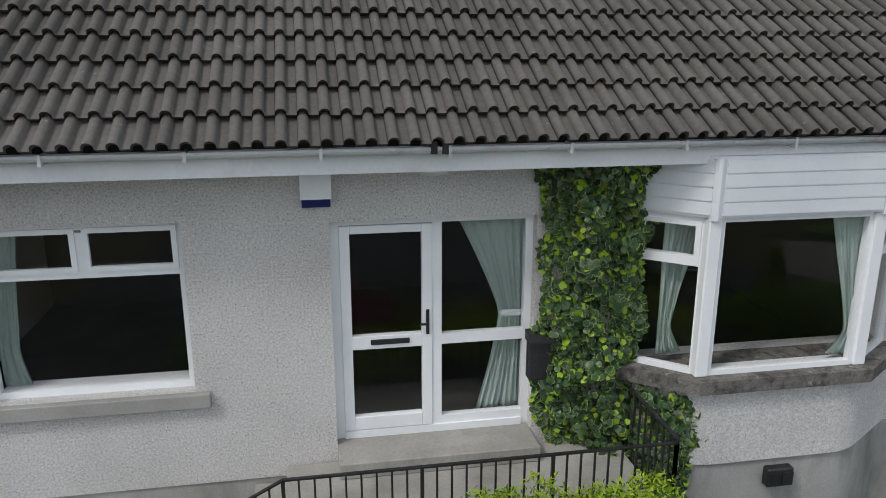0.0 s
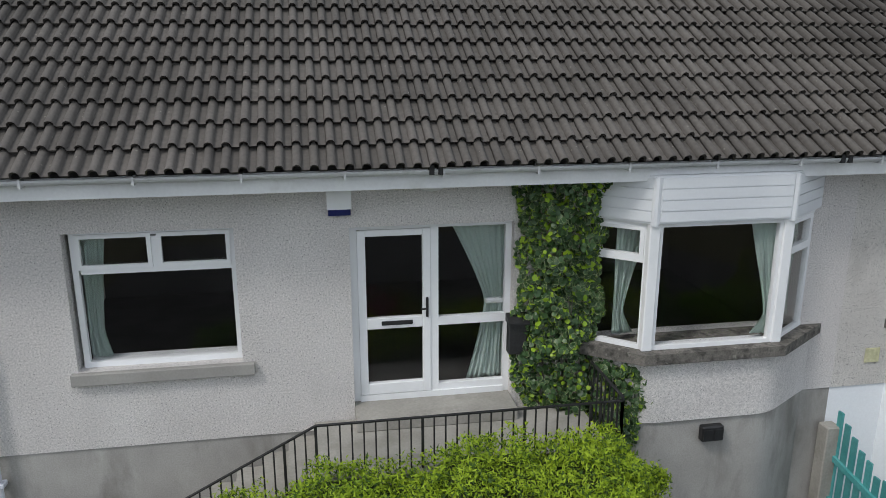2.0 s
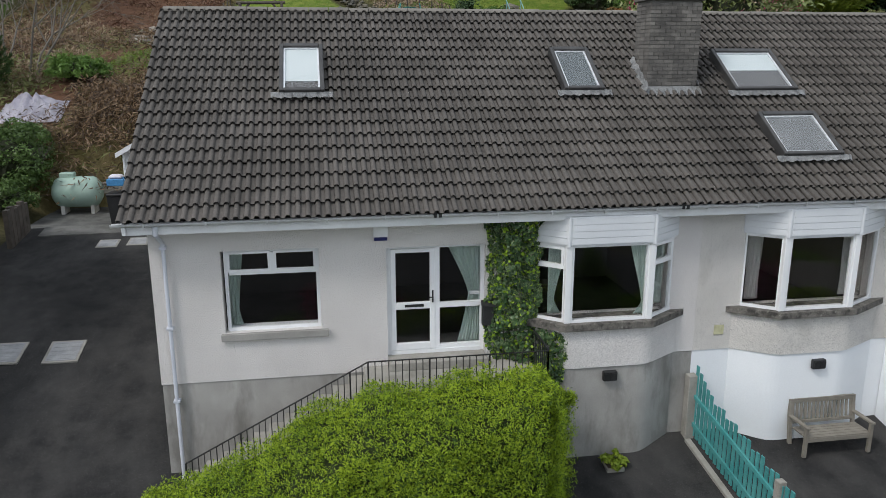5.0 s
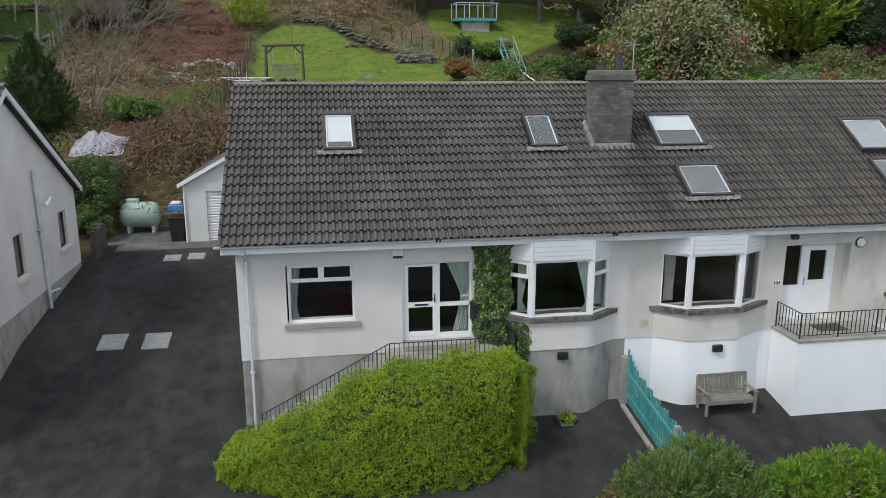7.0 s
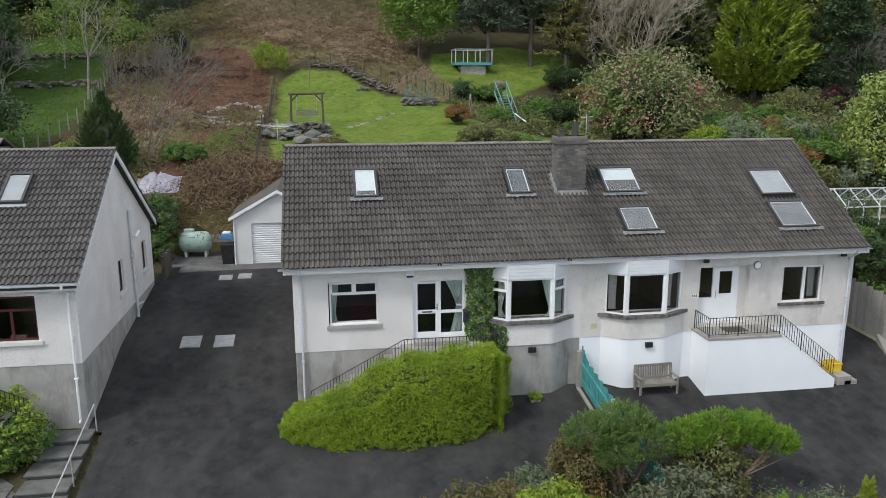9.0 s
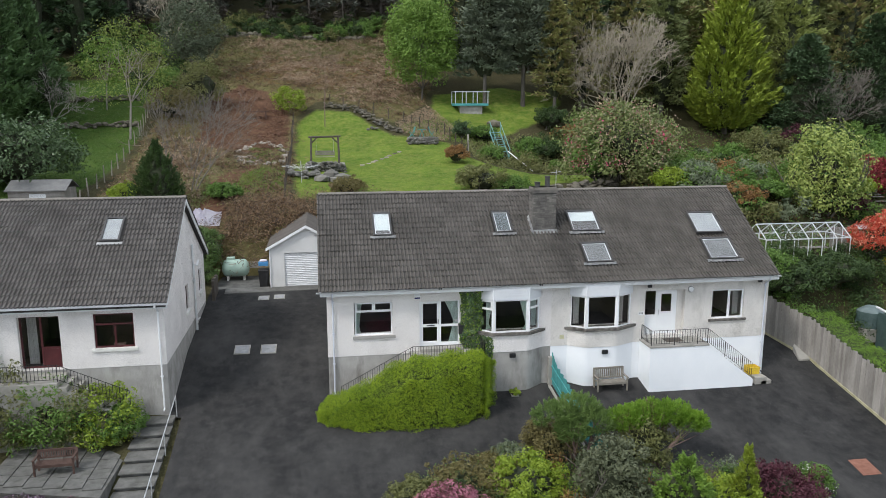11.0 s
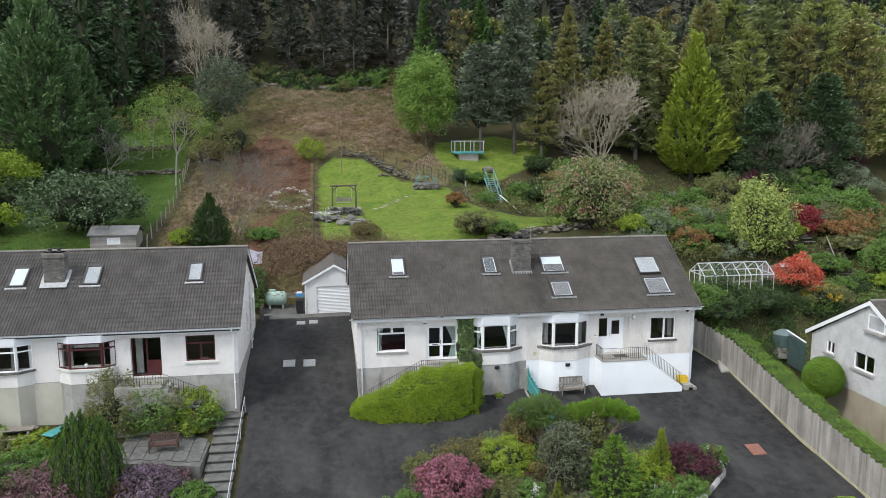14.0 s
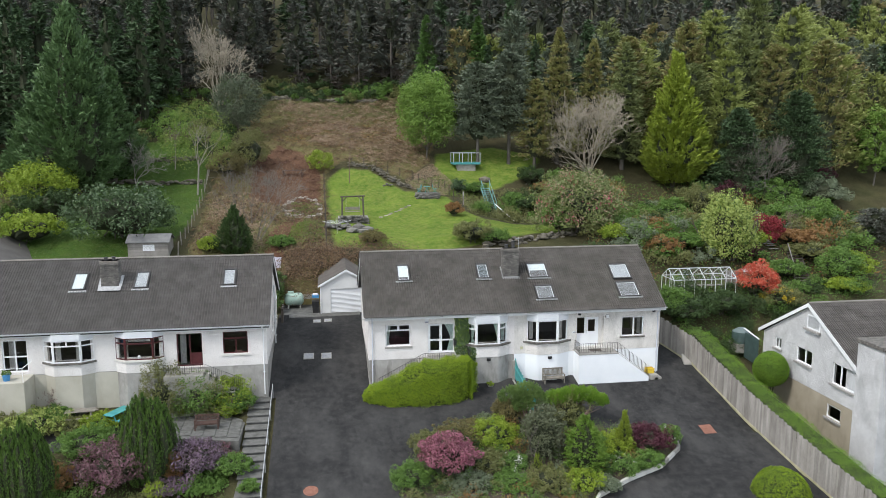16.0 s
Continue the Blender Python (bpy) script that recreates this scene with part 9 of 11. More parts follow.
def shed():
    x0, x1, y0, y1 = -24.6, -21.1, 20.0, 22.4
    g = 3.7
    t = thing("garden_shed", (-22.9, 21, g), "grey weathered timber garden shed", "shed")
    for i in range(12):
        z = g + i * 0.15
        part("board", boxm(x0, x1, y0, y0 + 0.03, z, z + 0.145), OLDWOOD, t)
    part("body", boxm(x0 + 0.01, x1 - 0.01, y0 + 0.03, y1, g - 0.5, g + 1.8), OLDWOOD, t)
    part("roof", extrude_x(bmesh.new(), [(y0 - 0.2, g + 1.75), (y0 + 1.2, g + 2.35), (y1 + 0.2, g + 1.75), (y1 + 0.2, g + 1.68), (y0 + 1.2, g + 2.28), (y0 - 0.2, g + 1.68)], x0 - 0.15, x1 + 0.15), FELT, t, "grey felt roof")
    w = part("window_frame", boxm(-23.3, -22.3, y0 - 0.03, y0 - 0.002, g + 0.95, g + 1.5), UPVC, t)
    part("pane", boxm(-23.22, -22.38, y0 - 0.036, y0 - 0.031, g + 1.02, g + 1.43), GLASS, w)
    return t


shed()
far = thing("far_bungalow", (-38, 12, 2), "dark tiled roof of a bungalow further along", "house")
part("roof", extrude_y(bmesh.new(), [(-40.0, 3.4), (-35.8, 5.8), (-31.6, 3.4), (-31.6, 3.2), (-40.0, 3.2)], 14.0, 24.0), TILE_GREY, far)
part("wall", extrude_y(bmesh.new(), [(-39.6, 1.0), (-32.0, 1.0), (-32.0, 3.3), (-35.8, 5.5), (-39.6, 3.3)], 14.3, 23.7), ROUGHCAST, far)
part("verge_board", extrude_y(bmesh.new(), [(-40.05, 3.45), (-35.8, 5.88), (-31.55, 3.45), (-31.55, 3.25), (-35.8, 5.65), (-40.05, 3.25)], 13.95, 14.0), UPVC, far)
sw = thing("wooden_steps", (36.5, 20, 2), "weathered timber steps on the shrub bank", "steps")
for i in range(9):
    y = 17.0 + i * 0.45
    part("tread", boxm(36.0, 37.0, y, y + 0.28, hill(36.5, y) + 0.2, hill(36.5, y) + 0.26), OLDWOOD, sw)
part("stringer", bar(bmesh.new(), (35.9, 17.0, hill(36, 17) + 1.0), (35.9, 21.0, hill(36, 21) + 1.0), 0.08, 0.1), OLDWOOD, sw)


# ---- planting ----
GREYTWIG = surface("grey_twig_bark", (0.13, 0.115, 0.098), (0.19, 0.17, 0.148), 0.95, 3, 30, 0.3, detail=0.25)
TANBARK = surface("pale_tan_bark", (0.27, 0.235, 0.18), (0.40, 0.355, 0.28), 0.95, 3, 30, 0.3, detail=0.25)
SILVER = surface("silver_grey_bark", (0.2, 0.185, 0.16), (0.32, 0.3, 0.265), 0.95, 3, 30, 0.3, detail=0.25)
ROSE = leafy("rose_heather", (0.20, 0.062, 0.095), (0.385, 0.15, 0.20), patch=1.2, c3=(0.13, 0.07, 0.06), share=0.22)
GREYOLIVE = leafy("grey_olive_leaf", (0.06, 0.072, 0.04), (0.135, 0.15, 0.085), patch=1.0)
FLAME = leafy("upright_cypress_spray", (0.042, 0.092, 0.016), (0.105, 0.18, 0.034), patch=1.0, trans=0.1)
DARKYEW = leafy("dark_yew_spray", (0.022, 0.048, 0.013), (0.06, 0.105, 0.026), patch=1.0, trans=0.1)
FLAMELIGHT = leafy("juniper_spray", (0.06, 0.115, 0.028), (0.15, 0.225, 0.06), patch=1.0, trans=0.1)
SPARSE = leafy("sparse_young_leaf", (0.11, 0.155, 0.03), (0.23, 0.285, 0.07), patch=0.5)
LEYLAND = leafy("dark_cypress_spray", (0.045, 0.09, 0.034), (0.125, 0.205, 0.075), patch=0.4, trans=0.08)
DARKHEDGE = leafy("dark_yew_leaf", (0.018, 0.04, 0.012), (0.05, 0.085, 0.022), patch=1.0, trans=0.1)
RHODO = leafy("rhododendron_leaf", (0.03, 0.06, 0.022), (0.085, 0.13, 0.055), rough=0.4, patch=1.0, trans=0.1)
GREYPINE = leafy("blue_grey_pine_needle", (0.068, 0.088, 0.060), (0.155, 0.185, 0.125), patch=0.4, trans=0.05)
LIGHTRHODO = leafy("light_rhododendron_leaf", (0.085, 0.11, 0.034), (0.19, 0.225, 0.08), rough=0.45, patch=0.6, trans=0.1)
GREYTREE = leafy("grey_evergreen_leaf", (0.045, 0.062, 0.036), (0.115, 0.14, 0.085), patch=0.5, trans=0.1)
# Grass darkened to carry the tall trees' shade on the far lawn.
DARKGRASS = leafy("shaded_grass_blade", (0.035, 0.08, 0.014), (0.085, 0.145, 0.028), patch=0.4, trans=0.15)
YARDLEAF = leafy("yard_evergreen_leaf", (0.035, 0.07, 0.018), (0.10, 0.165, 0.04), rough=0.45, patch=1.0, trans=0.1)
OLIVERUST = leafy("olive_brown_leaf", (0.095, 0.08, 0.03), (0.19, 0.165, 0.065), patch=1.0)
TANWOOD = leafy("tan_budding_larch", (0.16, 0.13, 0.055), (0.32, 0.255, 0.11), patch=0.4, trans=0.15, c3=(0.17, 0.19, 0.07), share=0.4)
BRIGHTCYP = leafy("bright_cypress_spray", (0.07, 0.14, 0.02), (0.18, 0.29, 0.045), patch=1.0, trans=0.1)
GOLDLEAF = leafy("golden_green_spray", (0.10, 0.145, 0.012), (0.22, 0.28, 0.03), patch=1.0, trans=0.1)
LIMEWOOD = leafy("yellow_green_wood_leaf", (0.155, 0.19, 0.05), (0.32, 0.36, 0.11), patch=0.25, trans=0.2)

BED = [(-3.4, -12.0), (-2.7, -9.2), (-1.6, -6.9), (0.2, -5.7), (2.5, -5.2), (6.0, -5.0), (9.7, -6.3), (12.6, -7.3), (14.4, -8.2), (14.2, -9.2), (12.4, -10.7), (9.9, -11.7), (7.8, -12.8), (6.5, -14.5), (4.0, -17.5), (0.0, -18.5), (-2.6, -16)]


def island_bed():
    bm = bmesh.new()
    rows = []
    cx, cy = 5.0, -10.0
    for k in (0.0, 0.35, 0.7, 0.93, 1.0):
        ring = []
        for x, y in BED:
            px_, py = cx + (x - cx) * k, cy + (y - cy) * k
            ring.append(bm.verts.new((px_, py, hill(px_, py) + (0.55 * (1 - k ** 2) + (0.1 if k < 1 else -0.06)))))
        rows.append(ring)
    n = len(BED)
    for a, b in zip(rows, rows[1:]):
        for i in range(n):
            if a is rows[0]:
                bm.faces.new((a[0], b[i], b[(i + 1) % n]))
            else:
                bm.faces.new((a[i], b[i], b[(i + 1) % n], a[(i + 1) % n]))
    bmesh.ops.delete(bm, geom=[v for v in bm.verts if not v.link_faces], context="VERTS")
    tagged(part("flower_bed", bm, SOIL, smooth=True), "raised soil bed of the planted island", "flower bed", kind="structure")
    t = thing("bed_edging", (12, -10, -4), "low white painted stone edging of the bed", "edging")
    for (ax, ay), (bx_, by) in zip(BED[8:13], BED[9:14]):
        m = max(1, int(math.hypot(bx_ - ax, by - ay) / 0.6))
        for i in range(m):
            p = (ax + (bx_ - ax) * i / m, ay + (by - ay) * i / m)
            q = (ax + (bx_ - ax) * (i + 0.97) / m, ay + (by - ay) * (i + 0.97) / m)
            part("stone", bar(bmesh.new(), (*p, hill(*p) + 0.12), (*q, hill(*q) + 0.12), 0.16, 0.3), PALESTONE if i % 2 or ax < 13 else CONCRETE, t)
    return t


island_bed()


def cloud_juniper(x, y, h, w, mat, label, lobes):
    """An old shrub with bare leaning stems and flat heads of foliage."""
    g = hill(x, y) + 0.2
    t = thing("juniper", (x, y, g), label, "shrub")
    segs = []
    for dx, dy, top, r in lobes:
        p = np.array((x + rng.normal(0, 0.25), y + rng.normal(0, 0.2), g - 0.2))
        q = np.array((x + dx, y + dy, g + top * h))
        m = (p + q) / 2 + rng.normal(0, 0.15, 3)
        segs += [(p, m, 0.07, 0.05), (m, q, 0.05, 0.025)]
        for _ in range(4):
            segs.append((m, q + rng.normal(0, r * 0.5, 3), 0.03, 0.008))
    trunk_part(segs, REDBARK, t, "stem", 6)["kind"] = "stuff"
    Q = []
    for dx, dy, top, r in lobes:
        d = unit(rng.normal(0, 1, (230, 3)))
        d = d[d[:, 2] > -0.55]
        C = np.array((x + dx, y + dy, g + top * h)) + d * np.array((r * 1.1, r * 1.0, r * 0.6)) * rng.uniform(0.75, 1.0, (len(d), 1))
        Q.append(plumes(C, d + np.array((0, 0, 0.9)), 0.22, 0.07, 40, 0.10, 0.032))
    quads("foliage", np.concatenate(Q), mat, t)
    return t


cloud_juniper(5.1, -5.9, 2.1, 2.2, FLAMELIGHT, "old juniper with bare stems and flat green heads", ((-0.6, 0, 0.92, 0.8), (0.3, 0.2, 0.98, 0.85), (0.9, -0.2, 0.8, 0.7), (-0.1, -0.5, 0.7, 0.6)))
cloud_juniper(8.5, -6.2, 2.0, 2.6, HEDGE2, "leaning shrub with golden-green flat heads", ((-1.2, 0, 0.9, 0.7), (-0.3, 0.1, 0.95, 0.75), (0.6, 0, 0.95, 0.75), (1.4, -0.2, 0.8, 0.55)))


def clipped_dome(x, y, h, w, sit, mat, label, z=None):
    """A closely clipped round bush; sit is how far below its middle the ball is cut by the ground."""
    g = hill(x, y)
    t = thing("clipped_bush", (x, y, g), label, "shrub")
    if z is not None:
        trunk_part([((x, y, g - 0.1), (x, y, z + h * 0.4), 0.16, 0.1)] + [((x, y, g), (x + 0.5 * math.cos(a), y + 0.5 * math.sin(a), z + h * 0.4), 0.07, 0.04) for a in (0, 2, 4)], BARK, t, "stem")
        g = z
    n = 15000
    d = unit(rng.normal(0, 1, (n, 3)))
    d = d[d[:, 2] > -sit - 0.08]
    c = np.array((x, y, g + h * sit / (1 + sit)))
    r = np.array((w / 2, w / 2, h / (1 + sit)))
    k = 1 + 0.025 * np.sin(d[:, :1] * 7 + d[:, 1:2] * 5) - 0.09 * rng.random((len(d), 1)) ** 2
    Q = [leaf_quads(c + d * r * k + rng.normal(0, 0.02, d.shape), d, 0.085, 0.06, 0.7, 0.0, d + rng.normal(0, 0.7, d.shape))[:, :3] for _ in range(2)]
    quads("foliage", np.concatenate(Q), mat, t)
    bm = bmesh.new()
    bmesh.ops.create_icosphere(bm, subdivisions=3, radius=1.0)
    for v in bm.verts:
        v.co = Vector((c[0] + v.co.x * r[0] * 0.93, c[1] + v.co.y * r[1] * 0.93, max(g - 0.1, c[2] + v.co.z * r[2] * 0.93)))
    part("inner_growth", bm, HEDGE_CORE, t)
    return t



def column_cypress(x, y, h, w, mat, label, flames=46, per=760, spray=(0.16, 0.055), core=None):
    """A tight upright cypress: close upright flames of foliage, each a tapered spindle of small sprays."""
    g = hill(x, y)
    t = thing("cypress", (x, y, g), label, "tree")
    trunk_part([((x, y, g - 0.1), (x, y, g + h * 0.8), 0.1, 0.03)], BARK, t)
    Q, V, F = [], [], []
    for i in range(flames):
        k = math.sqrt((i + 0.5) / flames)
        a = i * 2.39996
        rx, ry = w * 0.40 * k * math.cos(a), w * 0.40 * k * math.sin(a)
        top = h * (1.0 - 0.30 * k ** 3) * rng.uniform(0.9, 1.05)
        foot = h * 0.02 if k > 0.5 else h * 0.3
        fat = w * 0.15 * rng.uniform(0.9, 1.25)
        u, b = rng.random(per) ** 0.9, rng.uniform(0, 2 * math.pi, per)
        q = fat * np.minimum(1, (u + 0.12) * 2.6) * np.maximum(0.02, 1 - u ** 4) * rng.uniform(0.8, 1.05, per)
        lean = 1 + 0.28 * np.sin(u * 2.6)
        P = np.stack([x + rx * lean + q * np.cos(b), y + ry * lean + q * np.sin(b), g + foot + (top - foot) * u], 1)
        D = np.stack([np.cos(b) * 0.35, np.sin(b) * 0.35, np.ones(per)], 1)
        Q.append(needle_tris(P, D, spray[0], spray[1], 0.28))
        n0 = len(V)
        for j in range(6):
            uu = j / 5.4
            rr = fat * 0.5 * min(1, (uu + 0.12) * 2.6) * max(0.05, 1 - uu ** 4)
            ll = 1 + 0.28 * math.sin(uu * 2.6)
            V += [(x + rx * ll + rr * math.cos(c * 1.2566), y + ry * ll + rr * math.sin(c * 1.2566), g + foot + (top - foot) * uu) for c in range(5)]
        F += [(n0 + j * 5 + c, n0 + j * 5 + (c + 1) % 5, n0 + j * 5 + 5 + (c + 1) % 5, n0 + j * 5 + 5 + c) for j in range(5) for c in range(5)]
    quads("foliage", np.concatenate(Q), mat, t)
    pydata("inner_growth", V, F, core or INNERSHADE, t)["kind"] = "stuff"
    return t


def plumed_cypress(x, y, h, w, mat, label, n=520, per=44, reach=1.5, spray=(0.5, 0.17), up_=0.75, top=1.15, core=None, start=0.05, name="cypress"):
    """A dense cone of outward and upward plumes, with shade-coloured core in the gaps."""
    g = hill(x, y) - 0.1
    t = thing(name, (x, y, g), label, "tree")
    trunk_part([((x, y, g), (x, y, g + h * 0.9), h * 0.018, 0.03)], BARK, t)
    u = start + (0.99 - start) * rng.random(n) ** 1.15
    a = rng.uniform(0, 2 * math.pi, n)

    def rad(v, b):
        return w / 2 * np.minimum(1, (v + 0.1) * 3.4) * np.maximum(0.015, 1 - v ** top) ** 0.8 * (0.86 + 0.12 * np.sin(3 * b + 5 * v + x) + 0.08 * np.sin(7 * b - 9 * v))
    out = np.stack([np.cos(a), np.sin(a), np.zeros(n)], 1)
    r = np.maximum(rad(u, a) - reach * 0.55, 0.05) * rng.uniform(0.85, 1.03, n)
    C = np.array((x, y, g)) + out * r[:, None] + np.stack([np.zeros(n), np.zeros(n), u * (h - reach * 0.7)], 1)
    D = out * (1.0 - 0.55 * u[:, None] ** 2) + np.array((0, 0, 1.0)) * (up_ + 0.9 * u[:, None] ** 3)
    quads("foliage", plumes(C, D, reach, reach * 0.16, per, spray[0], spray[1]), mat, t)
    V, F = [], []
    for j in range(11):
        for i in range(14):
            b = 2 * math.pi * (i + 0.5 * (j % 2)) / 14
            v = start + (0.93 - start) * j / 10
            q = max(0.03, float(rad(np.array(v), np.array(b))) - reach * 0.5) * 0.8
            V.append((x + q * math.cos(b), y + q * math.sin(b), g + h * v))
    for j in range(10):
        for i in range(14):
            F.append((j * 14 + i, j * 14 + (i + 1) % 14, (j + 1) * 14 + (i + 1) % 14, (j + 1) * 14 + i))
    pydata("inner_growth", V, F, core or INNERSHADE, t)
    return t


column_cypress(-17.2, -8.1, 5.1, 2.8, FLAME, "dense upright green cypress in the lower garden")
column_cypress(-23.1, -10.0, 4.9, 2.6, FLAME, "broad dark cypress in the lower garden")
plumed_cypress(-15.33, 20.43, 4.7, 4.3, DARKYEW, "dense dark cone-shaped yew on the bank", 560, 34, 0.55, (0.17, 0.06), 0.9, 1.6, start=0.02)
clipped_dome(24.35, -2.5, 2.5, 2.4, 1.0, HEDGE2, "clipped round evergreen ball before the gable", z=-2.75)
bush(-0.51, -10.27, 2.7, 3.7, ROSE, "large rose-mauve heather mound in the island bed", leaf=0.07, low=-0.1)
bush(-2.67, -10.91, 1.39, 2.21, SHRUBGREEN, "low green shrub at the island edge", leaf=0.08)
bush(-1.22, -7.72, 1.17, 2.35, OLIVE, "olive heathery shrub in the island bed", leaf=0.06)
bush(1.25, -6.96, 1.20, 3.57, OLIVERUST, "rusty heather in the island bed", leaf=0.06)
bush(2.84, -7.79, 1.75, 3.16, LIME, "yellow-green shrub in the island bed", leaf=0.08)
bush(2.99, -5.72, 0.73, 2.46, GREYGREEN, "grey-green low shrub in the island bed", leaf=0.07)
bush(1.99, -9.91, 1.23, 2.66, OLIVE, "olive shrub in the island bed", leaf=0.07)
bush(3.41, -10.32, 1.19, 1.91, SHRUBGREEN, "small shrub dotted with white flowers", leaf=0.07, mats=(("flowers", WHITEBLOOM, 0.3, 0.06),))
bush(0.76, -11.49, 0.98, 2.58, GREYGREEN, "silvery shrub in the island bed", leaf=0.07)
bush(2.94, -11.73, 1.05, 2.59, SHRUBGREEN, "green shrub in the island bed", leaf=0.08)
bush(5.13, -11.85, 1.19, 2.98, OLIVE, "olive green shrub in the island bed", leaf=0.07)
bush(7.02, -12.27, 1.29, 2.26, LIME, "fresh lime-green shrub at the bed front", leaf=0.1)
bush(8.30, -12.41, 0.92, 1.52, GREYGREEN, "blue-grey low shrub by the white edging", leaf=0.08)
bush(4.30, -5.68, 1.87, 2.07, OLIVERUST, "brownish golden conifer shrub in the bed", leaf=0.07)
bush(5.36, -9.6, 3.9, 2.6, GREYOLIVE, "tall grey-green rosemary-like shrub", leaf=0.08, clumps=90, low=-0.7)
bush(7.99, -6.23, 2.49, 2.50, OLIVE, "olive upright shrub with bare twigs", leaf=0.07, low=-0.5)
plumed_cypress(7.53, -10.71, 3.7, 2.8, BRIGHTCYP, "dense bright green cypress in the island bed", 480, 34, 0.42, (0.13, 0.06), 0.1, 2.6, start=0.02)
plumed_cypress(10.35, -9.79, 3.21, 1.9, GOLDLEAF, "small golden conical cypress in the bed", 360, 32, 0.34, (0.11, 0.04), 1.1, 1.2, start=0.02)
bush(9.94, -9.40, 1.51, 2.41, LIME, "yellow-green skirted conifer in the bed", leaf=0.08)
bush(12.14, -9.17, 1.74, 2.71, PURPLE, "rounded dark purple-leaved shrub", leaf=0.07, clumps=70)
bush(13.64, -8.82, 1.45, 1.68, SHRUBGREEN, "green flowering shrub at the bed end", leaf=0.08, mats=(("flowers", WHITEBLOOM, 0.12, 0.05),))
bush(9.89, -10.86, 1.08, 2.36, SHRUBGREEN, "dark green shrub with white flowers", leaf=0.08, mats=(("flowers", WHITEBLOOM, 0.12, 0.05),))
bush(11.42, -10.51, 1.01, 2.40, SHRUBGREEN, "low green groundcover shrub", leaf=0.07)
bush(8.97, -8.77, 1.13, 2.02, SHRUBGREEN, "green shrub between conifers", leaf=0.08)
plumed_cypress(4.68, -10.91, 1.65, 1.0, GOLDLEAF, "tiny golden conical conifer in the bed", 120, 26, 0.22, (0.08, 0.03), 1.2, 1.8, start=0.02)
clipped_dome(18.2, -13.72, 1.5, 3.2, 0.0, HEDGE_LEAF, "clipped golden-green domed bush by the drive")
bush(-15.4, -1.75, 2.9, 3.2, SHRUBGREEN, "tangled green shrubs before the stair", leaf=0.12, clumps=70, low=-0.6, cover=1.3)
bush(-17.6, -2.0, 3.7, 2.7, OLIVE, "climbing olive shrub against the bay", leaf=0.1, low=-0.6, cover=1.3)
bush(-13.4, -1.75, 2.3, 2.8, LIME, "fresh green shrub by the steps", leaf=0.12, low=-0.6, cover=1.3)
bush(-14.4, -1.9, 2.5, 2.4, OLIVE, "twiggy budding shrub on the railing", leaf=0.08, low=-0.6, cover=1.0)
bush(-12.85, -1.85, 1.14, 2.20, SHRUBGREEN, "low green bush at the stair foot", leaf=0.1)
bush(-18.63, -8.38, 2.55, 4.71, MAUVE, "wide mauve heather in the lower garden", leaf=0.07, clumps=110, per=90)
bush(-14.67, -8.1, 2.2, 3.0, LILAC, "lilac heather below the terrace", leaf=0.07, clumps=80, per=80)
bush(-15.80, -9.15, 0.73, 2.70, LILAC, "low lilac heather in the lower bed", leaf=0.07)
bush(-22.17, -8.66, 1.50, 2.82, RUSTLEAF, "rust-coloured heather mound in the bed", leaf=0.07)
conifer(-15.78, -8.69, 1.78, 0.99, RUSTLEAF, "small brown conical conifer in the bed", n=160, per=18, size=0.14, lift=0.9, power=0.4)
bush(-21.07, -5.60, 1.69, 3.76, SHRUBGREEN, "green mixed shrubs in the lower garden", leaf=0.1)
bush(-21.33, -2.62, 0.81, 2.65, LIME, "yellow-green low shrub in the lower bed", leaf=0.1)
bush(-23.26, -2.72, 0.74, 2.67, OLIVE, "dull olive shrub by the yard", leaf=0.1)
bush(-25.21, -2.84, 1.33, 4.17, VARIEG, "pale variegated shrub beside the yard", leaf=0.12)
bush(-24.19, -1.92, 1.03, 2.34, SHRUBGREEN, "low green shrub by the bay plinth", leaf=0.12)
bush(-27.13, -2.41, 1.17, 3.32, OLIVE, "olive shrub below the balcony", leaf=0.12)
bush(-12.57, -8.46, 0.89, 2.32, SHRUBGREEN, "green weeds below the terrace wall", leaf=0.09)
bush(-14.32, -8.98, 0.54, 3.07, SHRUBGREEN, "low green groundcover in the lower bed", leaf=0.09)
bush(-11.51, -10.36, 0.75, 1.12, SHRUBGREEN, "green weeds beside the steps", leaf=0.08)
bush(-17.98, -7.47, 0.75, 2.01, LIME, "pale green low shrub in the lower bed", leaf=0.09)
bush(29.9, 8.77, 2.9, 3.3, SCARLET, "scarlet young-leaved shrub above the tank", leaf=0.11, clumps=80)
bush(31.3, 7.6, 1.9, 3.3, OLIVE, "golden flowering shrub beside the scarlet one", leaf=0.09, mats=(("flowers", GOLD, 0.35, 0.13),))
bush(22.43, 6.67, 2.1, 5.18, DARKHEDGE, "broad dark clipped yew on the bank", leaf=0.09, clumps=120, per=90, d=4.0, lumps=0.08, low=0.0)
bush(25.83, 7.35, 1.9, 4.80, DARKHEDGE, "broad dark clipped yew on the bank", leaf=0.09, clumps=120, per=90, d=4.0, lumps=0.08, low=0.0)
bush(21.33, 7.48, 2.18, 3.29, SHRUBGREEN, "green shrub at the gable corner", leaf=0.12)
bush(25.90, 20.95, 1.52, 4.58, SHRUBGREEN, "green shrubs behind the house", leaf=0.16)
bush(22.66, 18.55, 2.24, 3.46, GREYGREEN, "grey-green rounded shrub behind the ridge", leaf=0.14)
bush(20.88, 19.00, 1.73, 3.13, LIME, "yellow-green shrub behind the ridge", leaf=0.14)
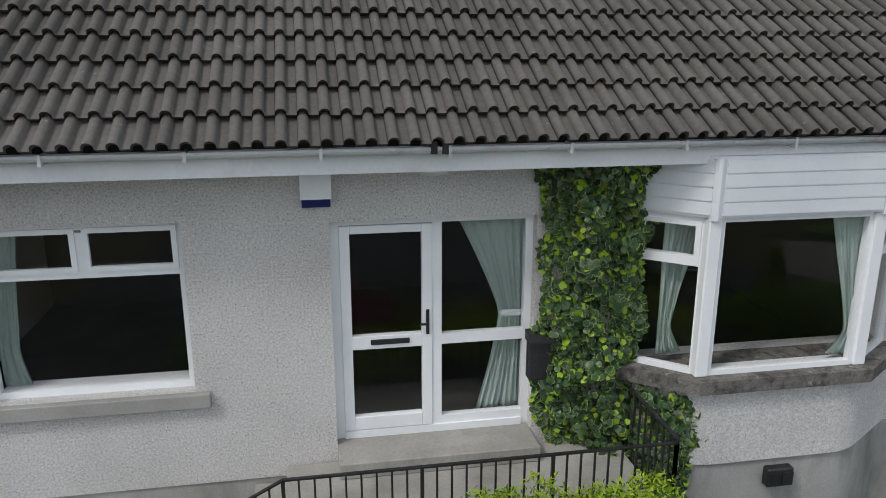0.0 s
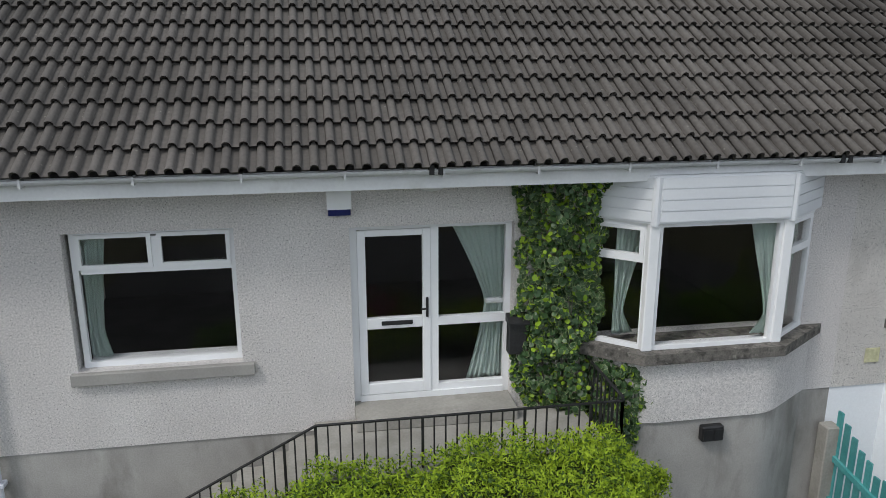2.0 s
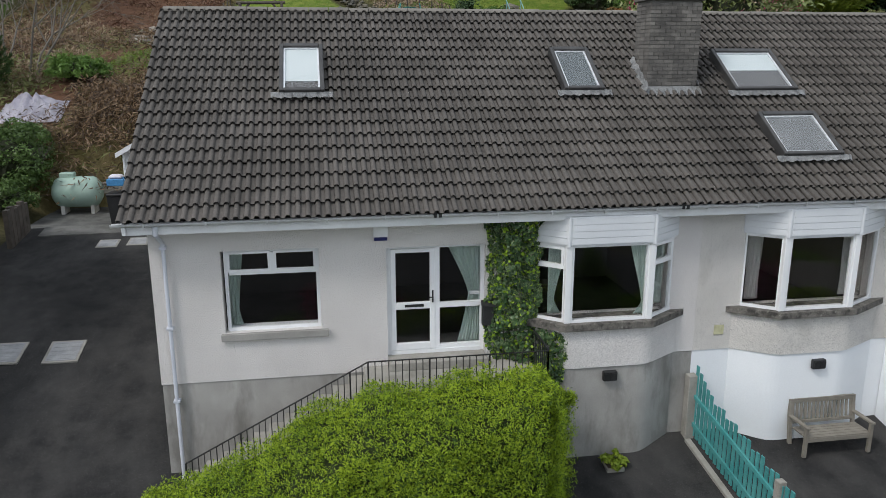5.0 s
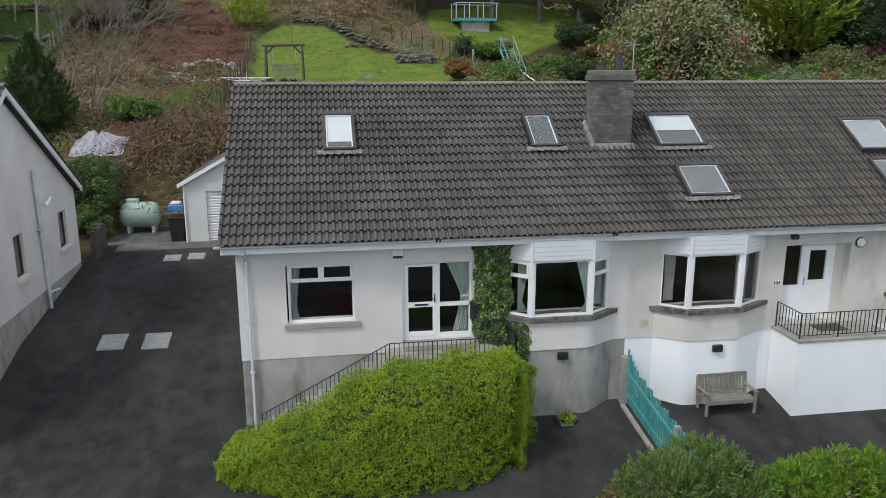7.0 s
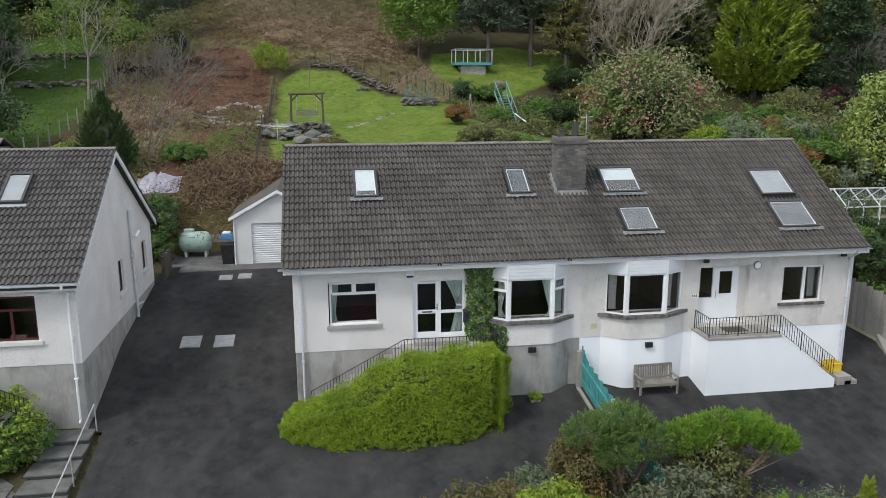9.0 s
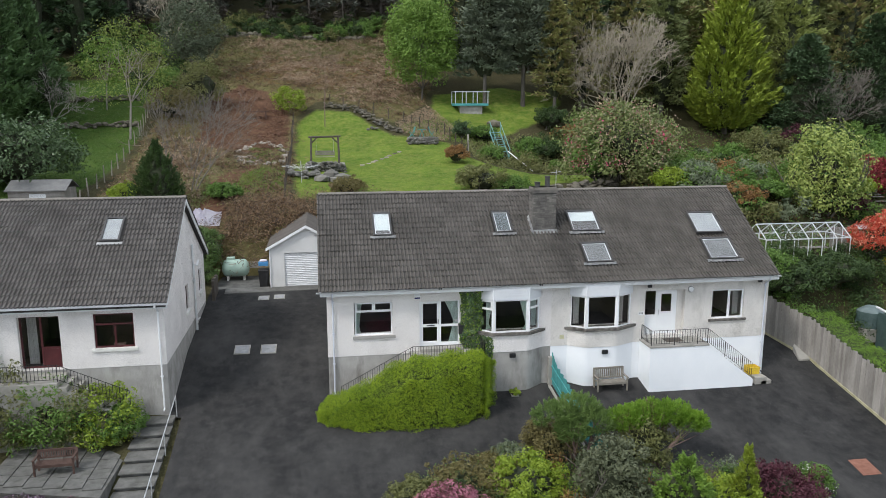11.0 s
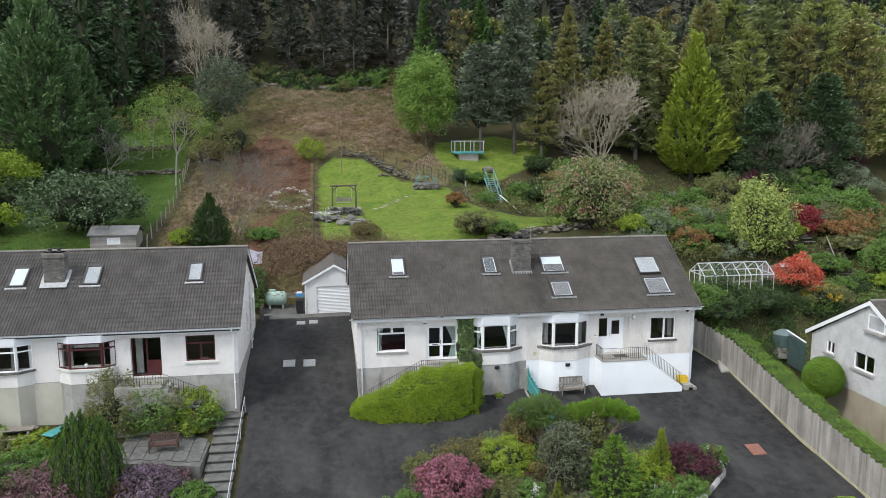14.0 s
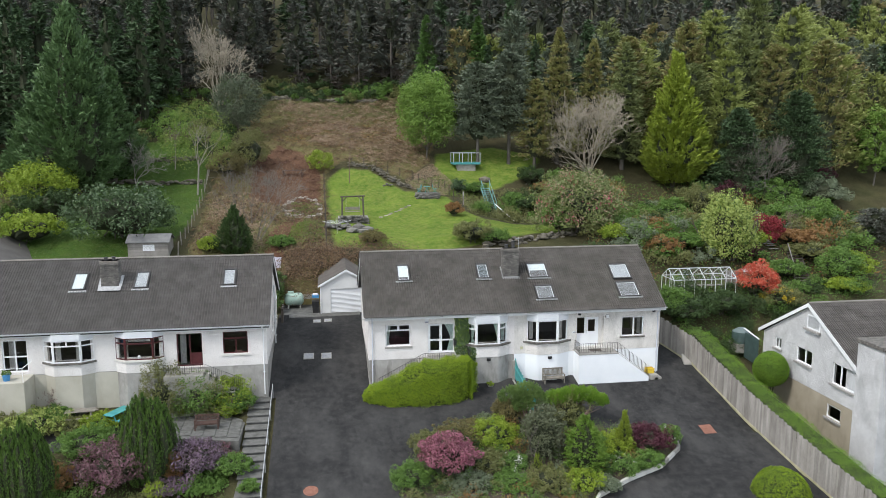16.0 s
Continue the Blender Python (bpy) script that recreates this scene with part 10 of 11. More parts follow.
bush(31.0, 16.1, 6.4, 5.3, VARIEG, "pale variegated broad tree on the bank", name="tree", leaf=0.14, clumps=200, low=-0.75, category="tree", lumps=0.12, cover=3.6)
bush(33.99, 18.15, 1.74, 4.67, LIME, "fresh green shrub under the variegated tree", leaf=0.18)
broadleaf(36.26, 18.37, 3.07, 3.56, MAPLE, "small crimson japanese maple tree", leaf=0.2, clumps=80, trunk_h=0.2)
bush(33.26, 16.21, 1.48, 2.62, PURPLE, "dark red low shrub on the bank", leaf=0.16)
bush(38.92, 37.50, 4.17, 5.77, OLIVE, "yellow-olive shrub on the bank", leaf=0.2)
bush(35.18, 36.35, 3.12, 4.82, SHRUBGREEN, "green rhododendron on the bank", leaf=0.2)
bush(50.27, 40.04, 3.54, 7.96, SHRUBGREEN, "large dark green shrub on the bank", leaf=0.22)
bush(47.41, 29.24, 3.72, 8.75, SHRUBGREEN, "broad green rhododendron on the bank", leaf=0.22)
bush(57.54, 39.75, 3.96, 6.44, GREYGREEN, "grey-leaved shrub on the bank", leaf=0.2)
bush(40.20, 12.14, 3.19, 3.96, SHRUBGREEN, "green shrub on the upper bank", leaf=0.18)
bush(42.38, 12.55, 2.46, 3.37, LIME, "pale green shrub on the upper bank", leaf=0.18)
bush(39.87, 16.03, 1.48, 4.77, OLIVE, "mixed olive shrubs on the bank", leaf=0.18)
bush(38.82, 9.45, 1.14, 3.82, LIME, "golden low shrub on the terrace", leaf=0.14)
bush(35.37, 13.37, 1.67, 3.87, SHRUBGREEN, "green bedding shrubs on the bank", leaf=0.16)
conifer(48.54, 18.34, 3.61, 4.67, PINE, "flat-topped layered pine on the bank", n=160, per=24, size=0.45, lift=0.0, power=0.3)
bush(24.71, 16.71, 1.93, 3.74, RUSTLEAF, "reddish budding shrub on the bank", leaf=0.14)
bush(27.29, 18.23, 1.23, 4.49, SHRUBGREEN, "green ground shrubs on the bank", leaf=0.15)
bush(30.28, 32.45, 1.75, 3.79, SHRUBGREEN, "dark green shrub on the bank", leaf=0.18)
bush(39.78, 18.58, 1.27, 4.18, RUSTLEAF, "brown twiggy shrub on the bank", leaf=0.16)
bush(19.1, 24.62, 6.3, 8.7, LIGHTRHODO, "huge rhododendron with pink and faded blossom", leaf=0.13, clumps=240, per=90, low=-0.6, mats=(("faded_blossom", PALEBLOOM, 0.75, 0.17), ("pink_blossom", PINKBLOOM, 0.16, 0.2)))
bush(17.00, 23.88, 3.54, 3.91, SHRUBGREEN, "dark shrub with pink blossom", leaf=0.18, mats=(("blossom", PINKBLOOM, 0.35, 0.15),))
bush(26.25, 37.23, 3.17, 3.91, SHRUBGREEN, "dark leaves with crimson blossom", leaf=0.18, mats=(("blossom", PINKBLOOM, 0.4, 0.15),))
bush(7.26, 21.93, 2.13, 3.82, OLIVE, "olive shrub at the lawn foot", leaf=0.13)
bush(9.44, 21.39, 1.40, 3.09, SHRUBGREEN, "green shrub at the lawn foot", leaf=0.13)
bush(-2.58, 21.95, 1.23, 2.68, OLIVERUST, "small orange-brown shrub on the lawn", leaf=0.1)
bush(18.87, 43.67, 2.26, 3.65, DARKHEDGE, "dark rounded holly on the terrace", leaf=0.16)
bush(11.52, 41.49, 1.55, 3.12, SHRUBGREEN, "green shrubs along the bank", leaf=0.15)
bush(15.6, 38.5, 1.9, 3.0, SHRUBGREEN, "dark ferny bank beside the stair", leaf=0.16)
bush(16.91, 37.93, 1.82, 4.56, DARKHEDGE, "dark bramble growth on the bank", leaf=0.16)
bush(21.14, 41.64, 1.26, 4.79, RUSTLEAF, "rusty bracken growth on the bank", leaf=0.16)
bush(9.08, 40.41, 1.77, 1.70, DARKCON, "small dark sapling on the terrace edge", leaf=0.14)
bush(6.88, 30.55, 1.53, 2.06, RUSTLEAF, "brown shrubby fence growth", leaf=0.12)
bush(-11.2, 21.4, 1.2, 2.4, SHRUBGREEN, "clump of green irises on the bank", leaf=0.14)
bush(-11.75, 15.0, 2.5, 2.4, YARDLEAF, "dark evergreen shrub beside the gas tank", leaf=0.08, low=-0.7)
bush(-12.2, 16.6, 1.1, 2.2, YARDLEAF, "green shrub above the gas tank", leaf=0.08, low=-0.6)
bush(-11.6, 13.5, 1.3, 1.5, YARDLEAF, "low dark shrub behind the timber screen", leaf=0.07, low=-0.5)
bush(-17.66, 21.20, 1.54, 2.19, LIME, "bright yellow-green shrub by the shed", leaf=0.12)
bush(-26.19, 24.35, 4.92, 10.37, RHODO, "vast dark green rhododendron bush", leaf=0.22, clumps=200, per=70, low=-0.5)
broadleaf(-36.71, 35.05, 5.67, 7.14, LIME, "light green rounded young tree", leaf=0.24, clumps=110, trunk_h=0.1)
bush(-35.03, 32.66, 3.07, 6.51, DARKHEDGE, "dark shrub under the light tree", leaf=0.2)
bush(-34.20, 23.96, 2.76, 5.91, LIME, "yellow-green shrub by the far roof", leaf=0.2)
broadleaf(-21.58, 40.38, 11.13, 8.2, SPARSE, "slender birch coming into leaf", leaf=0.2, clumps=95, per=30, trunk_h=0.3, bark=PALEBARK)
broadleaf(-25.22, 47.27, 7.55, 4.47, SPRING, "young tree coming into leaf", leaf=0.22, clumps=60, per=40, trunk_h=0.35, bark=PALEBARK)
bush(-16.31, 47.77, 4.60, 4.89, OLIVE, "budding willow at the garden edge", leaf=0.18, low=-0.5)
bush(-18.75, 45.16, 2.72, 4.78, OLIVERUST, "twiggy shrub with pale buds", leaf=0.14)
broadleaf(-18.6, 58.9, 9.0, 7.2, GREYTREE, "grey-green evergreen tree at the bank top", leaf=0.24, clumps=150, per=70, trunk_h=0.12)
broadleaf(-7.44, 46.66, 2.98, 3.35, LIME, "small bright green hawthorn", leaf=0.18, clumps=50, trunk_h=0.2)
broadleaf(6.59, 50.74, 11.69, 7.95, SPRING, "fresh green round-headed lime tree", leaf=0.26, clumps=230, per=95, trunk_h=0.1)
plumed_cypress(39.0, 44.85, 17.2, 11.4, GOLDCON, "tall golden cypress before the wood", 820, 44, 1.7, (0.6, 0.2), 0.6)
plumed_cypress(-34.57, 40.52, 20.72, 13.5, LEYLAND, "huge dark cypress beside the far lawn", 620, 46, 2.0, (0.62, 0.22), 0.55, 1.4)
plumed_cypress(-39.48, 42.80, 10.23, 8.9, LEYLAND, "broad dark cypress beside the far lawn", 380, 40, 1.6, (0.55, 0.2), 0.6, 1.5)
plumed_cypress(-31.67, 44.99, 13.19, 8.1, LEYLAND, "dark cypress at the garden edge", 380, 40, 1.6, (0.55, 0.2), 0.6, 1.5)
conifer(8.10, 61.90, 15.92, 5.26, CYPRESS, "narrow green fir behind the lime tree", n=380, per=28, size=0.8, lift=-0.1, power=0.8)
conifer(15.81, 62.05, 15.94, 6.01, CYPRESS, "green fir at the wood edge", n=380, per=28, size=0.8, lift=-0.1, power=0.8)
conifer(17.34, 48.51, 14.5, 8.4, GREYPINE, "blue-grey pine by the deck", n=300, per=30, size=0.55, lift=0.0, power=0.3, start=0.3)
conifer(13.21, 49.01, 13.2, 7.6, GREYPINE, "blue-grey pine by the deck", n=300, per=30, size=0.55, lift=0.0, power=0.3, start=0.25)
conifer(20.44, 47.00, 11.71, 5.31, LARCH, "olive-gold pine beside the bare tree", n=280, per=30, size=0.55, lift=0.0, power=0.5, start=0.15)
conifer(24.26, 49.36, 18.01, 6.26, LARCH, "orange-tinged larch at the wood edge", n=320, per=30, size=0.55, lift=0.1, power=0.7)
conifer(29.54, 50.64, 16.74, 6.44, LARCH, "yellow-green larch at the wood edge", n=320, per=30, size=0.55, lift=0.1, power=0.7)
conifer(33.64, 49.47, 17.06, 7.27, MIDGREEN, "green pine at the wood edge", n=320, per=30, size=0.55, lift=0.0, power=0.6)
conifer(46.54, 42.20, 11.76, 8.83, DARKCON, "dark spreading conifer on the bank", n=380, per=30, size=0.55, lift=-0.05, power=0.5)
conifer(54.90, 42.51, 14.14, 10.06, DARKCON, "dark green pine on the bank", n=380, per=30, size=0.55, lift=0.1, power=0.5)
bush(44.72, 40.18, 2.98, 4.34, PURPLE, "dark crimson shrub in the shade", leaf=0.2)
bush(59.86, 44.57, 3.68, 4.83, PURPLE, "dark red-leaved shrub under the wood", leaf=0.2)
broadleaf(68.91, 44.93, 11.66, 5.48, SPRING, "fresh green tree at the wood edge", leaf=0.35, clumps=100, trunk_h=0.2)

mixed = ((42.5, 47.5, 15.0, 6.5, 0), (46.5, 45.8, 17.5, 7.0, 1), (50.0, 48.5, 20.0, 7.5, 0), (53.5, 46.0, 18.5, 7.0, 2), (57.0, 48.0, 22.0, 8.0, 1), (60.5, 45.5, 19.0, 7.5, 2), (64.0, 47.5, 18.0, 7.5, 1), (48.0, 53.0, 21.0, 7.5, 1), (55.0, 54.0, 23.5, 8.0, 0), (61.5, 53.5, 21.0, 8.0, 1), (35.5, 53.0, 16.5, 6.5, 2), (44.5, 53.5, 19.0, 7.0, 2))
for mx, my, mh, mw, mk in mixed:
    conifer(mx, my, mh, mw * 1.22, (MIDGREEN, LIMEWOOD, LARCH)[mk], ("soft green larch in the mixed wood", "yellow-green larch in the mixed wood", "olive-gold larch in the mixed wood")[mk], n=240, per=30, size=0.65, lift=0.25, power=0.45, start=0.06)

bare_tree(28.3, 48.0, 15.5, "broad bare silver-grey tree at the wood edge", TANBARK, depth=6, r=0.1, spread=0.48, stems=15, first=0.19, thin=0.024, rise=0.2, fan=0.95)
bare_tree(-22.3, 68.0, 18.0, "bare pale tree against the dark wood", TANBARK, depth=7, r=0.15, spread=0.56, stems=4, first=0.18, thin=0.02, rise=0.2, fan=0.4)
bare_tree(-13.6, 23.0, 7.2, "bare greyish garden tree", GREYTWIG, depth=5, r=0.055, spread=0.42, stems=3, first=0.3, thin=0.012, rise=0.12, fan=0.4)
bare_tree(-16.0, 27.0, 6.6, "bare greyish shrub tree", GREYTWIG, depth=5, r=0.05, spread=0.42, stems=3, first=0.3, thin=0.012, rise=0.12, fan=0.4)
bare_tree(-14.6, 29.5, 5.6, "bare twiggy sapling on the brown bank", GREYTWIG, depth=5, r=0.045, spread=0.42, stems=3, first=0.3, thin=0.012, rise=0.12, fan=0.4)
bare_tree(-28.9, 43.0, 5.4, "small bare silver-grey tree on the far lawn", SILVER, depth=6, r=0.09, spread=0.5, stems=2, first=0.26, thin=0.014)
bare_tree(-4.0, 43.4, 6.3, "slender bare sapling on the lawn", REDBARK, depth=4, r=0.05, spread=0.25, first=0.4, thin=0.01)
bare_tree(50.0, 41.0, 9.0, "tangle of bare trees at the wood edge", GREYTWIG, depth=6, r=0.09, spread=0.35, stems=6, first=0.25, thin=0.018)
bare_tree(62.0, 52.0, 14.0, "tall bare silvery trees at the wood edge", SILVER, depth=6, r=0.11, spread=0.35, stems=6, first=0.28, thin=0.022)
bare_tree(-25.0, -1.3, 2.2, "bare climber stems on the cream plinth", REDBARK, depth=4, r=0.03, spread=0.5, stems=4, first=0.3)
bare_tree(41.5, 22.0, 3.0, "bare twiggy shrub on the bank", REDBARK, depth=4, r=0.04, spread=0.5, stems=4, first=0.3)


def pine_base(h, crown_from, r, n, per, size):
    """Needles of one wood pine, with dead branches lower down."""
    live = conifer_quads(h, r, n, per, size, 0.05, crown_from, 0.5, 0.5)
    dead = conifer_quads(h * crown_from * 1.2, r * 0.75, n // 4, 6, size * 0.9, -0.1, 0.25, 0.25, 0.5)
    return live, dead


def forest():
    """The wood on the hill: pines in the middle, lighter trees to the right."""
    def edge(x):
        return float(np.interp(x, (-80, -45, -34, -27, -16, 6, 9, 20, 30, 45, 80), (44, 46, 54, 75, 77, 76, 60, 57, 56, 55, 45)))
    protos = [pine_base(17, 0.16, 3.3, 150, 13, 1.0) for _ in range(6)]
    far = [pine_base(17, 0.55, 3.0, 52, 6, 1.6)[0] for _ in range(4)]
    spruce = [conifer_quads(17, 3.4, 130, 10, 1.1, -0.15, 0.06, 0.75) for _ in range(4)]
    far_spruce = [conifer_quads(17, 3.4, 60, 5, 1.8, -0.15, 0.35, 0.75) for _ in range(3)]
    soft = [conifer_quads(14, 4.1, 150, 13, 0.75, 0.3, 0.1, 0.42, 0.9) for _ in range(4)]
    wood = {k: [] for k in ("live", "dead", "dark", "green", "lime", "tan", "grey")}
    trunks = []
    cores = {"live": [], "dark": [], "green": []}
    pine_core, spruce_core, soft_core = cone_core(17, 3.2, 0.42, 0.5, 0.05, 0.5, 8, 6), cone_core(17, 3.4, 0.1, 0.75, -0.15, 0.5, 8, 6), cone_core(14, 4.1, 0.12, 0.42, 0.2, 0.5, 8, 6)
    y = 44.0
    while y < 124:
        step = 4.2 + (y - 44) * 0.03
        x = -95 + rng.uniform(0, 3)
        while x < 120:
            px_, py = x + rng.normal(0, 0.9), y + rng.normal(0, 0.9)
            if py > edge(px_):
                g = hill(px_, py) - 0.3
                k = rng.uniform(0.75, 1.15)
                a = rng.uniform(0, 6.28)
                u = rng.random()
                back = py > edge(px_) + 15
                right = px_ > 12 and py < 70 + max(0, px_ - 40) * 0.4
                left = px_ < -22 and py < 72
                if right and u < 0.86:
                    kind = "lime" if u < min(0.3, 0.06 + 0.005 * px_) else "green" if u < 0.5 else "tan" if u < 0.6 else "grey"
                    wood[kind].append(shift(soft[int(rng.integers(4))], (px_, py, g), a, k))
                    cores["green"].append(shift(soft_core[0], (px_, py, g), a, k))
                    h = 13 * k
                elif right or left or u < 0.12:
                    cores["dark"].append(shift(spruce_core[0], (px_, py, g), a, k * (0.9 if right else 1.05)))
                    wood["dark"].append(shift(far_spruce[int(rng.integers(3))] if back else spruce[int(rng.integers(4))], (px_, py, g), a, k * (0.9 if right else 1.05)))
                    h = 15 * k
                else:
                    lv, dd = protos[int(rng.integers(6))]
                    cores["live"].append(shift(pine_core[0], (px_, py, g), a, k))
                    wood["live"].append(shift(far[int(rng.integers(4))] if back else lv, (px_, py, g), a, k))
                    if not back:
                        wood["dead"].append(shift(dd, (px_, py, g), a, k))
                    h = 16 * k
                trunks.append(((px_, py, g), (px_ + rng.normal(0, 0.15), py, g + h), 0.2 * k, 0.06))
            x += step * rng.uniform(0.85, 1.15)
        y += step * 0.95
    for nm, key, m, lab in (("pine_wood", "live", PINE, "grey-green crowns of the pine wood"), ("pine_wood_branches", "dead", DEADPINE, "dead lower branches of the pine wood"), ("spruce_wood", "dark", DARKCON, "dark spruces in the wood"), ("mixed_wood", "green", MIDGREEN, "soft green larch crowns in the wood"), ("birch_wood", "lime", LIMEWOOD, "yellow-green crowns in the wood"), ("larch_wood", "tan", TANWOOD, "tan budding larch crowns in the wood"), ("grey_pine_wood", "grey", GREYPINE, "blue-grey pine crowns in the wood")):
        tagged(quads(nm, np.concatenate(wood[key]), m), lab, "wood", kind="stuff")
    # added cores in the dark colour that stands for shade within the crowns
    for nm, key, core, m, lab in (("pine_wood_inner", "live", pine_core, INNERSHADE, "dark cores standing for shade inside the pine crowns"), ("spruce_wood_inner", "dark", spruce_core, INNERSHADE, "dark cores standing for shade inside the spruces"), ("mixed_wood_inner", "green", soft_core, INNERSHADE, "dark cores standing for shade inside the mixed wood")):
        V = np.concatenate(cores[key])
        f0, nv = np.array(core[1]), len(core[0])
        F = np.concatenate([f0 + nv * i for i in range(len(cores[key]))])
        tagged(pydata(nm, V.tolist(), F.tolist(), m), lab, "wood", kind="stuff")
    V, F = limb_mesh(trunks, 5)
    tagged(pydata("wood_trunks", V, F, BARK, smooth=True), "straight grey trunks of the hillside wood", "trunks", kind="stuff")


forest()


def scatter(poly, n, size, mat, name, label, tall=0.4, loose=0.7, avoid=(), up_=0.8, lean=1.0, slim=0.45):
    """Small growth over a stretch of ground."""
    xs, ys = [p[0] for p in poly], [p[1] for p in poly]
    P = []
    while len(P) < n:
        x, y = rng.uniform(min(xs), max(xs)), rng.uniform(min(ys), max(ys))
        if inside(x, y, poly) and not any(inside(x, y, a) for a in avoid):
            P.append((x, y, hill(x, y) + rng.random() ** 2 * tall))
    P = np.array(P)
    N = np.tile(np.array((0, -0.5, up_)), (len(P), 1))
    return tagged(quads(name, leaf_quads(P, N, size, size * slim * 1.5, loose, 0.0, rng.normal(0, lean, P.shape) + np.array((0, 0, 0.5)))[:, :3], mat), label, "undergrowth", kind="stuff")


def heaps(poly, n, per, size, mat, name, label, rise=0.45, wide=0.55, avoid=()):
    """Collapsed heaps of long stems: each heap a low mound of arching strands."""
    xs, ys = [p[0] for p in poly], [p[1] for p in poly]
    C = []
    while len(C) < n:
        x, y = rng.uniform(min(xs), max(xs)), rng.uniform(min(ys), max(ys))
        if inside(x, y, poly) and not any(inside(x, y, a) for a in avoid):
            C.append((x, y, hill(x, y)))
    C = np.repeat(np.array(C), per, 0)
    k = np.repeat(rng.uniform(0.5, 1.3, n), per)
    off = rng.normal(0, 1, (len(C), 2)) * (wide * k)[:, None]
    d = np.minimum(1, np.hypot(off[:, 0], off[:, 1]) / (1.6 * wide * k))
    P = C + np.stack([off[:, 0], off[:, 1], rise * k * (1 - d ** 2) * rng.uniform(0.3, 1.0, len(C))], 1)
    D = np.stack([off[:, 0], off[:, 1], -0.35 * wide * k], 1) + rng.normal(0, 0.35 * wide, (len(C), 3))
    return tagged(quads(name, needle_tris(P, D, size, size * 0.13, 0.3), mat), label, "undergrowth", kind="stuff")


def shrub_mass(poly, n, lo, hi, mats, name, label, leaf=0.22, avoid=()):
    """Close-grown shrubs over a stretch of ground, one mesh for each kind of leaf."""
    xs, ys = [p[0] for p in poly], [p[1] for p in poly]
    Q = {i: [] for i in range(len(mats))}
    k = 0
    while k < n:
        x, y = rng.uniform(min(xs), max(xs)), rng.uniform(min(ys), max(ys))
        if not inside(x, y, poly) or any(inside(x, y, a) for a in avoid):
            continue
        w = rng.uniform(lo, hi)
        h = w * rng.uniform(0.55, 1.0)
        Q[k % len(mats)].append(blob((x, y, hill(x, y) + h * 0.4), (w / 2, w / 2, h * 0.55), 22, 0.17 * w, 24, leaf * 1.35, leaf * 0.95, low=-0.3, lumps=0.4)[:, :3])
        k += 1
    for i, m in enumerate(mats):
        if Q[i]:
            tagged(quads(name, np.concatenate(Q[i]), m), label, "shrubs", kind="stuff")


shrub_mass([(17.5, 13), (30, 15), (44, 16), (58, 18), (60, 46), (40, 44), (22, 45), (19.5, 33), (20, 26)], 230, 1.3, 3.4, (SHRUBGREEN, OLIVE, SHRUBGREEN, DARKHEDGE, RUSTLEAF, GREYGREEN), "bank_shrubs", "mixed close-grown shrubs on the bank")
shrub_mass([(-60, 10), (-34, 12), (-37, 30), (-36, 46), (-60, 46)], 60, 1.6, 4.0, (SHRUBGREEN, LIME, DARKHEDGE, OLIVE), "garden_shrubs", "close-grown shrubs of the far gardens")
shrub_mass([(-31, -20), (-13.2, -20), (-13.0, -6.2), (-18, -6.0), (-24, -6.3), (-31, -6.3)], 60, 0.8, 1.9, (SHRUBGREEN, LIME, OLIVE, SHRUBGREEN, MAUVE), "lower_shrubs", "mixed small shrubs of the lower garden", 0.1)
shrub_mass([(-2.8, -13), (-1.5, -8), (1, -6.6), (9.5, -6.3), (13, -8), (11, -10.5), (7, -12.8), (4, -16.5), (0, -17.5)], 210, 0.7, 1.7, (SHRUBGREEN, OLIVE, SHRUBGREEN, GREYGREEN, RUSTLEAF, DARKHEDGE), "bed_shrubs", "small shrubs crowding the island bed", 0.09)
shrub_mass([(10.5, 32.2), (19, 33), (23, 41), (16, 41.5), (13.8, 37), (10, 38)], 26, 1.0, 2.4, (DARKHEDGE, SHRUBGREEN, OLIVE), "terrace_bank_shrubs", "dark scrub on the terrace bank", 0.18, avoid=([(11.2, 33), (14.6, 33), (14.2, 41), (11.0, 41)],))
shrub_mass([(-18.2, -1.3), (-12.6, -1.3), (-12.7, -2.4), (-17.4, -2.0)], 34, 0.9, 1.9, (SHRUBGREEN, LIME, OLIVE), "stair_shrubs", "overgrown shrubs round the entrance stair", 0.12)
scatter(EARTH, 7000, 0.28, FERN, "earth_litter", "reddish litter on the bare earth", 0.12, slim=0.16)
STRAW = leafy("straw_bracken", (0.25, 0.18, 0.125), (0.43, 0.335, 0.235), patch=0.3, trans=0.1, c3=(0.20, 0.105, 0.07), share=0.25)
REDLITTER = leafy("red_brown_litter", (0.085, 0.04, 0.026), (0.16, 0.085, 0.055), patch=0.4, trans=0.0)
TANKSITE = [(-14, 17.6), (-10.8, 17.6), (-10.8, 20.2), (-14, 20.2)]
heaps(BRACKEN, 900, 46, 0.42, FERN, "bracken_heap", "rusty heaps of collapsed bracken", avoid=(EARTH, EARTH2, TANKSITE))
heaps([(-2, 49), (4, 46), (8, 57), (8, 72), (-14, 72), (-12, 60)], 420, 60, 0.46, STRAW, "straw_heap", "straw-coloured heaps of dead bracken", 0.6, 0.7)
heaps([(-17, 62), (8, 66), (8, 75), (-17, 75)], 160, 46, 0.5, OLIVE, "bramble_heap", "olive tussocks below the wood", 0.5, 0.7)
heaps([(-19, 22), (-13, 20), (-12, 36), (-16, 40), (-19.6, 40)], 260, 36, 0.38, STRAW, "tussock_grass", "straw tussocks on the lower bank", 0.35, 0.4, avoid=(TANKSITE,))
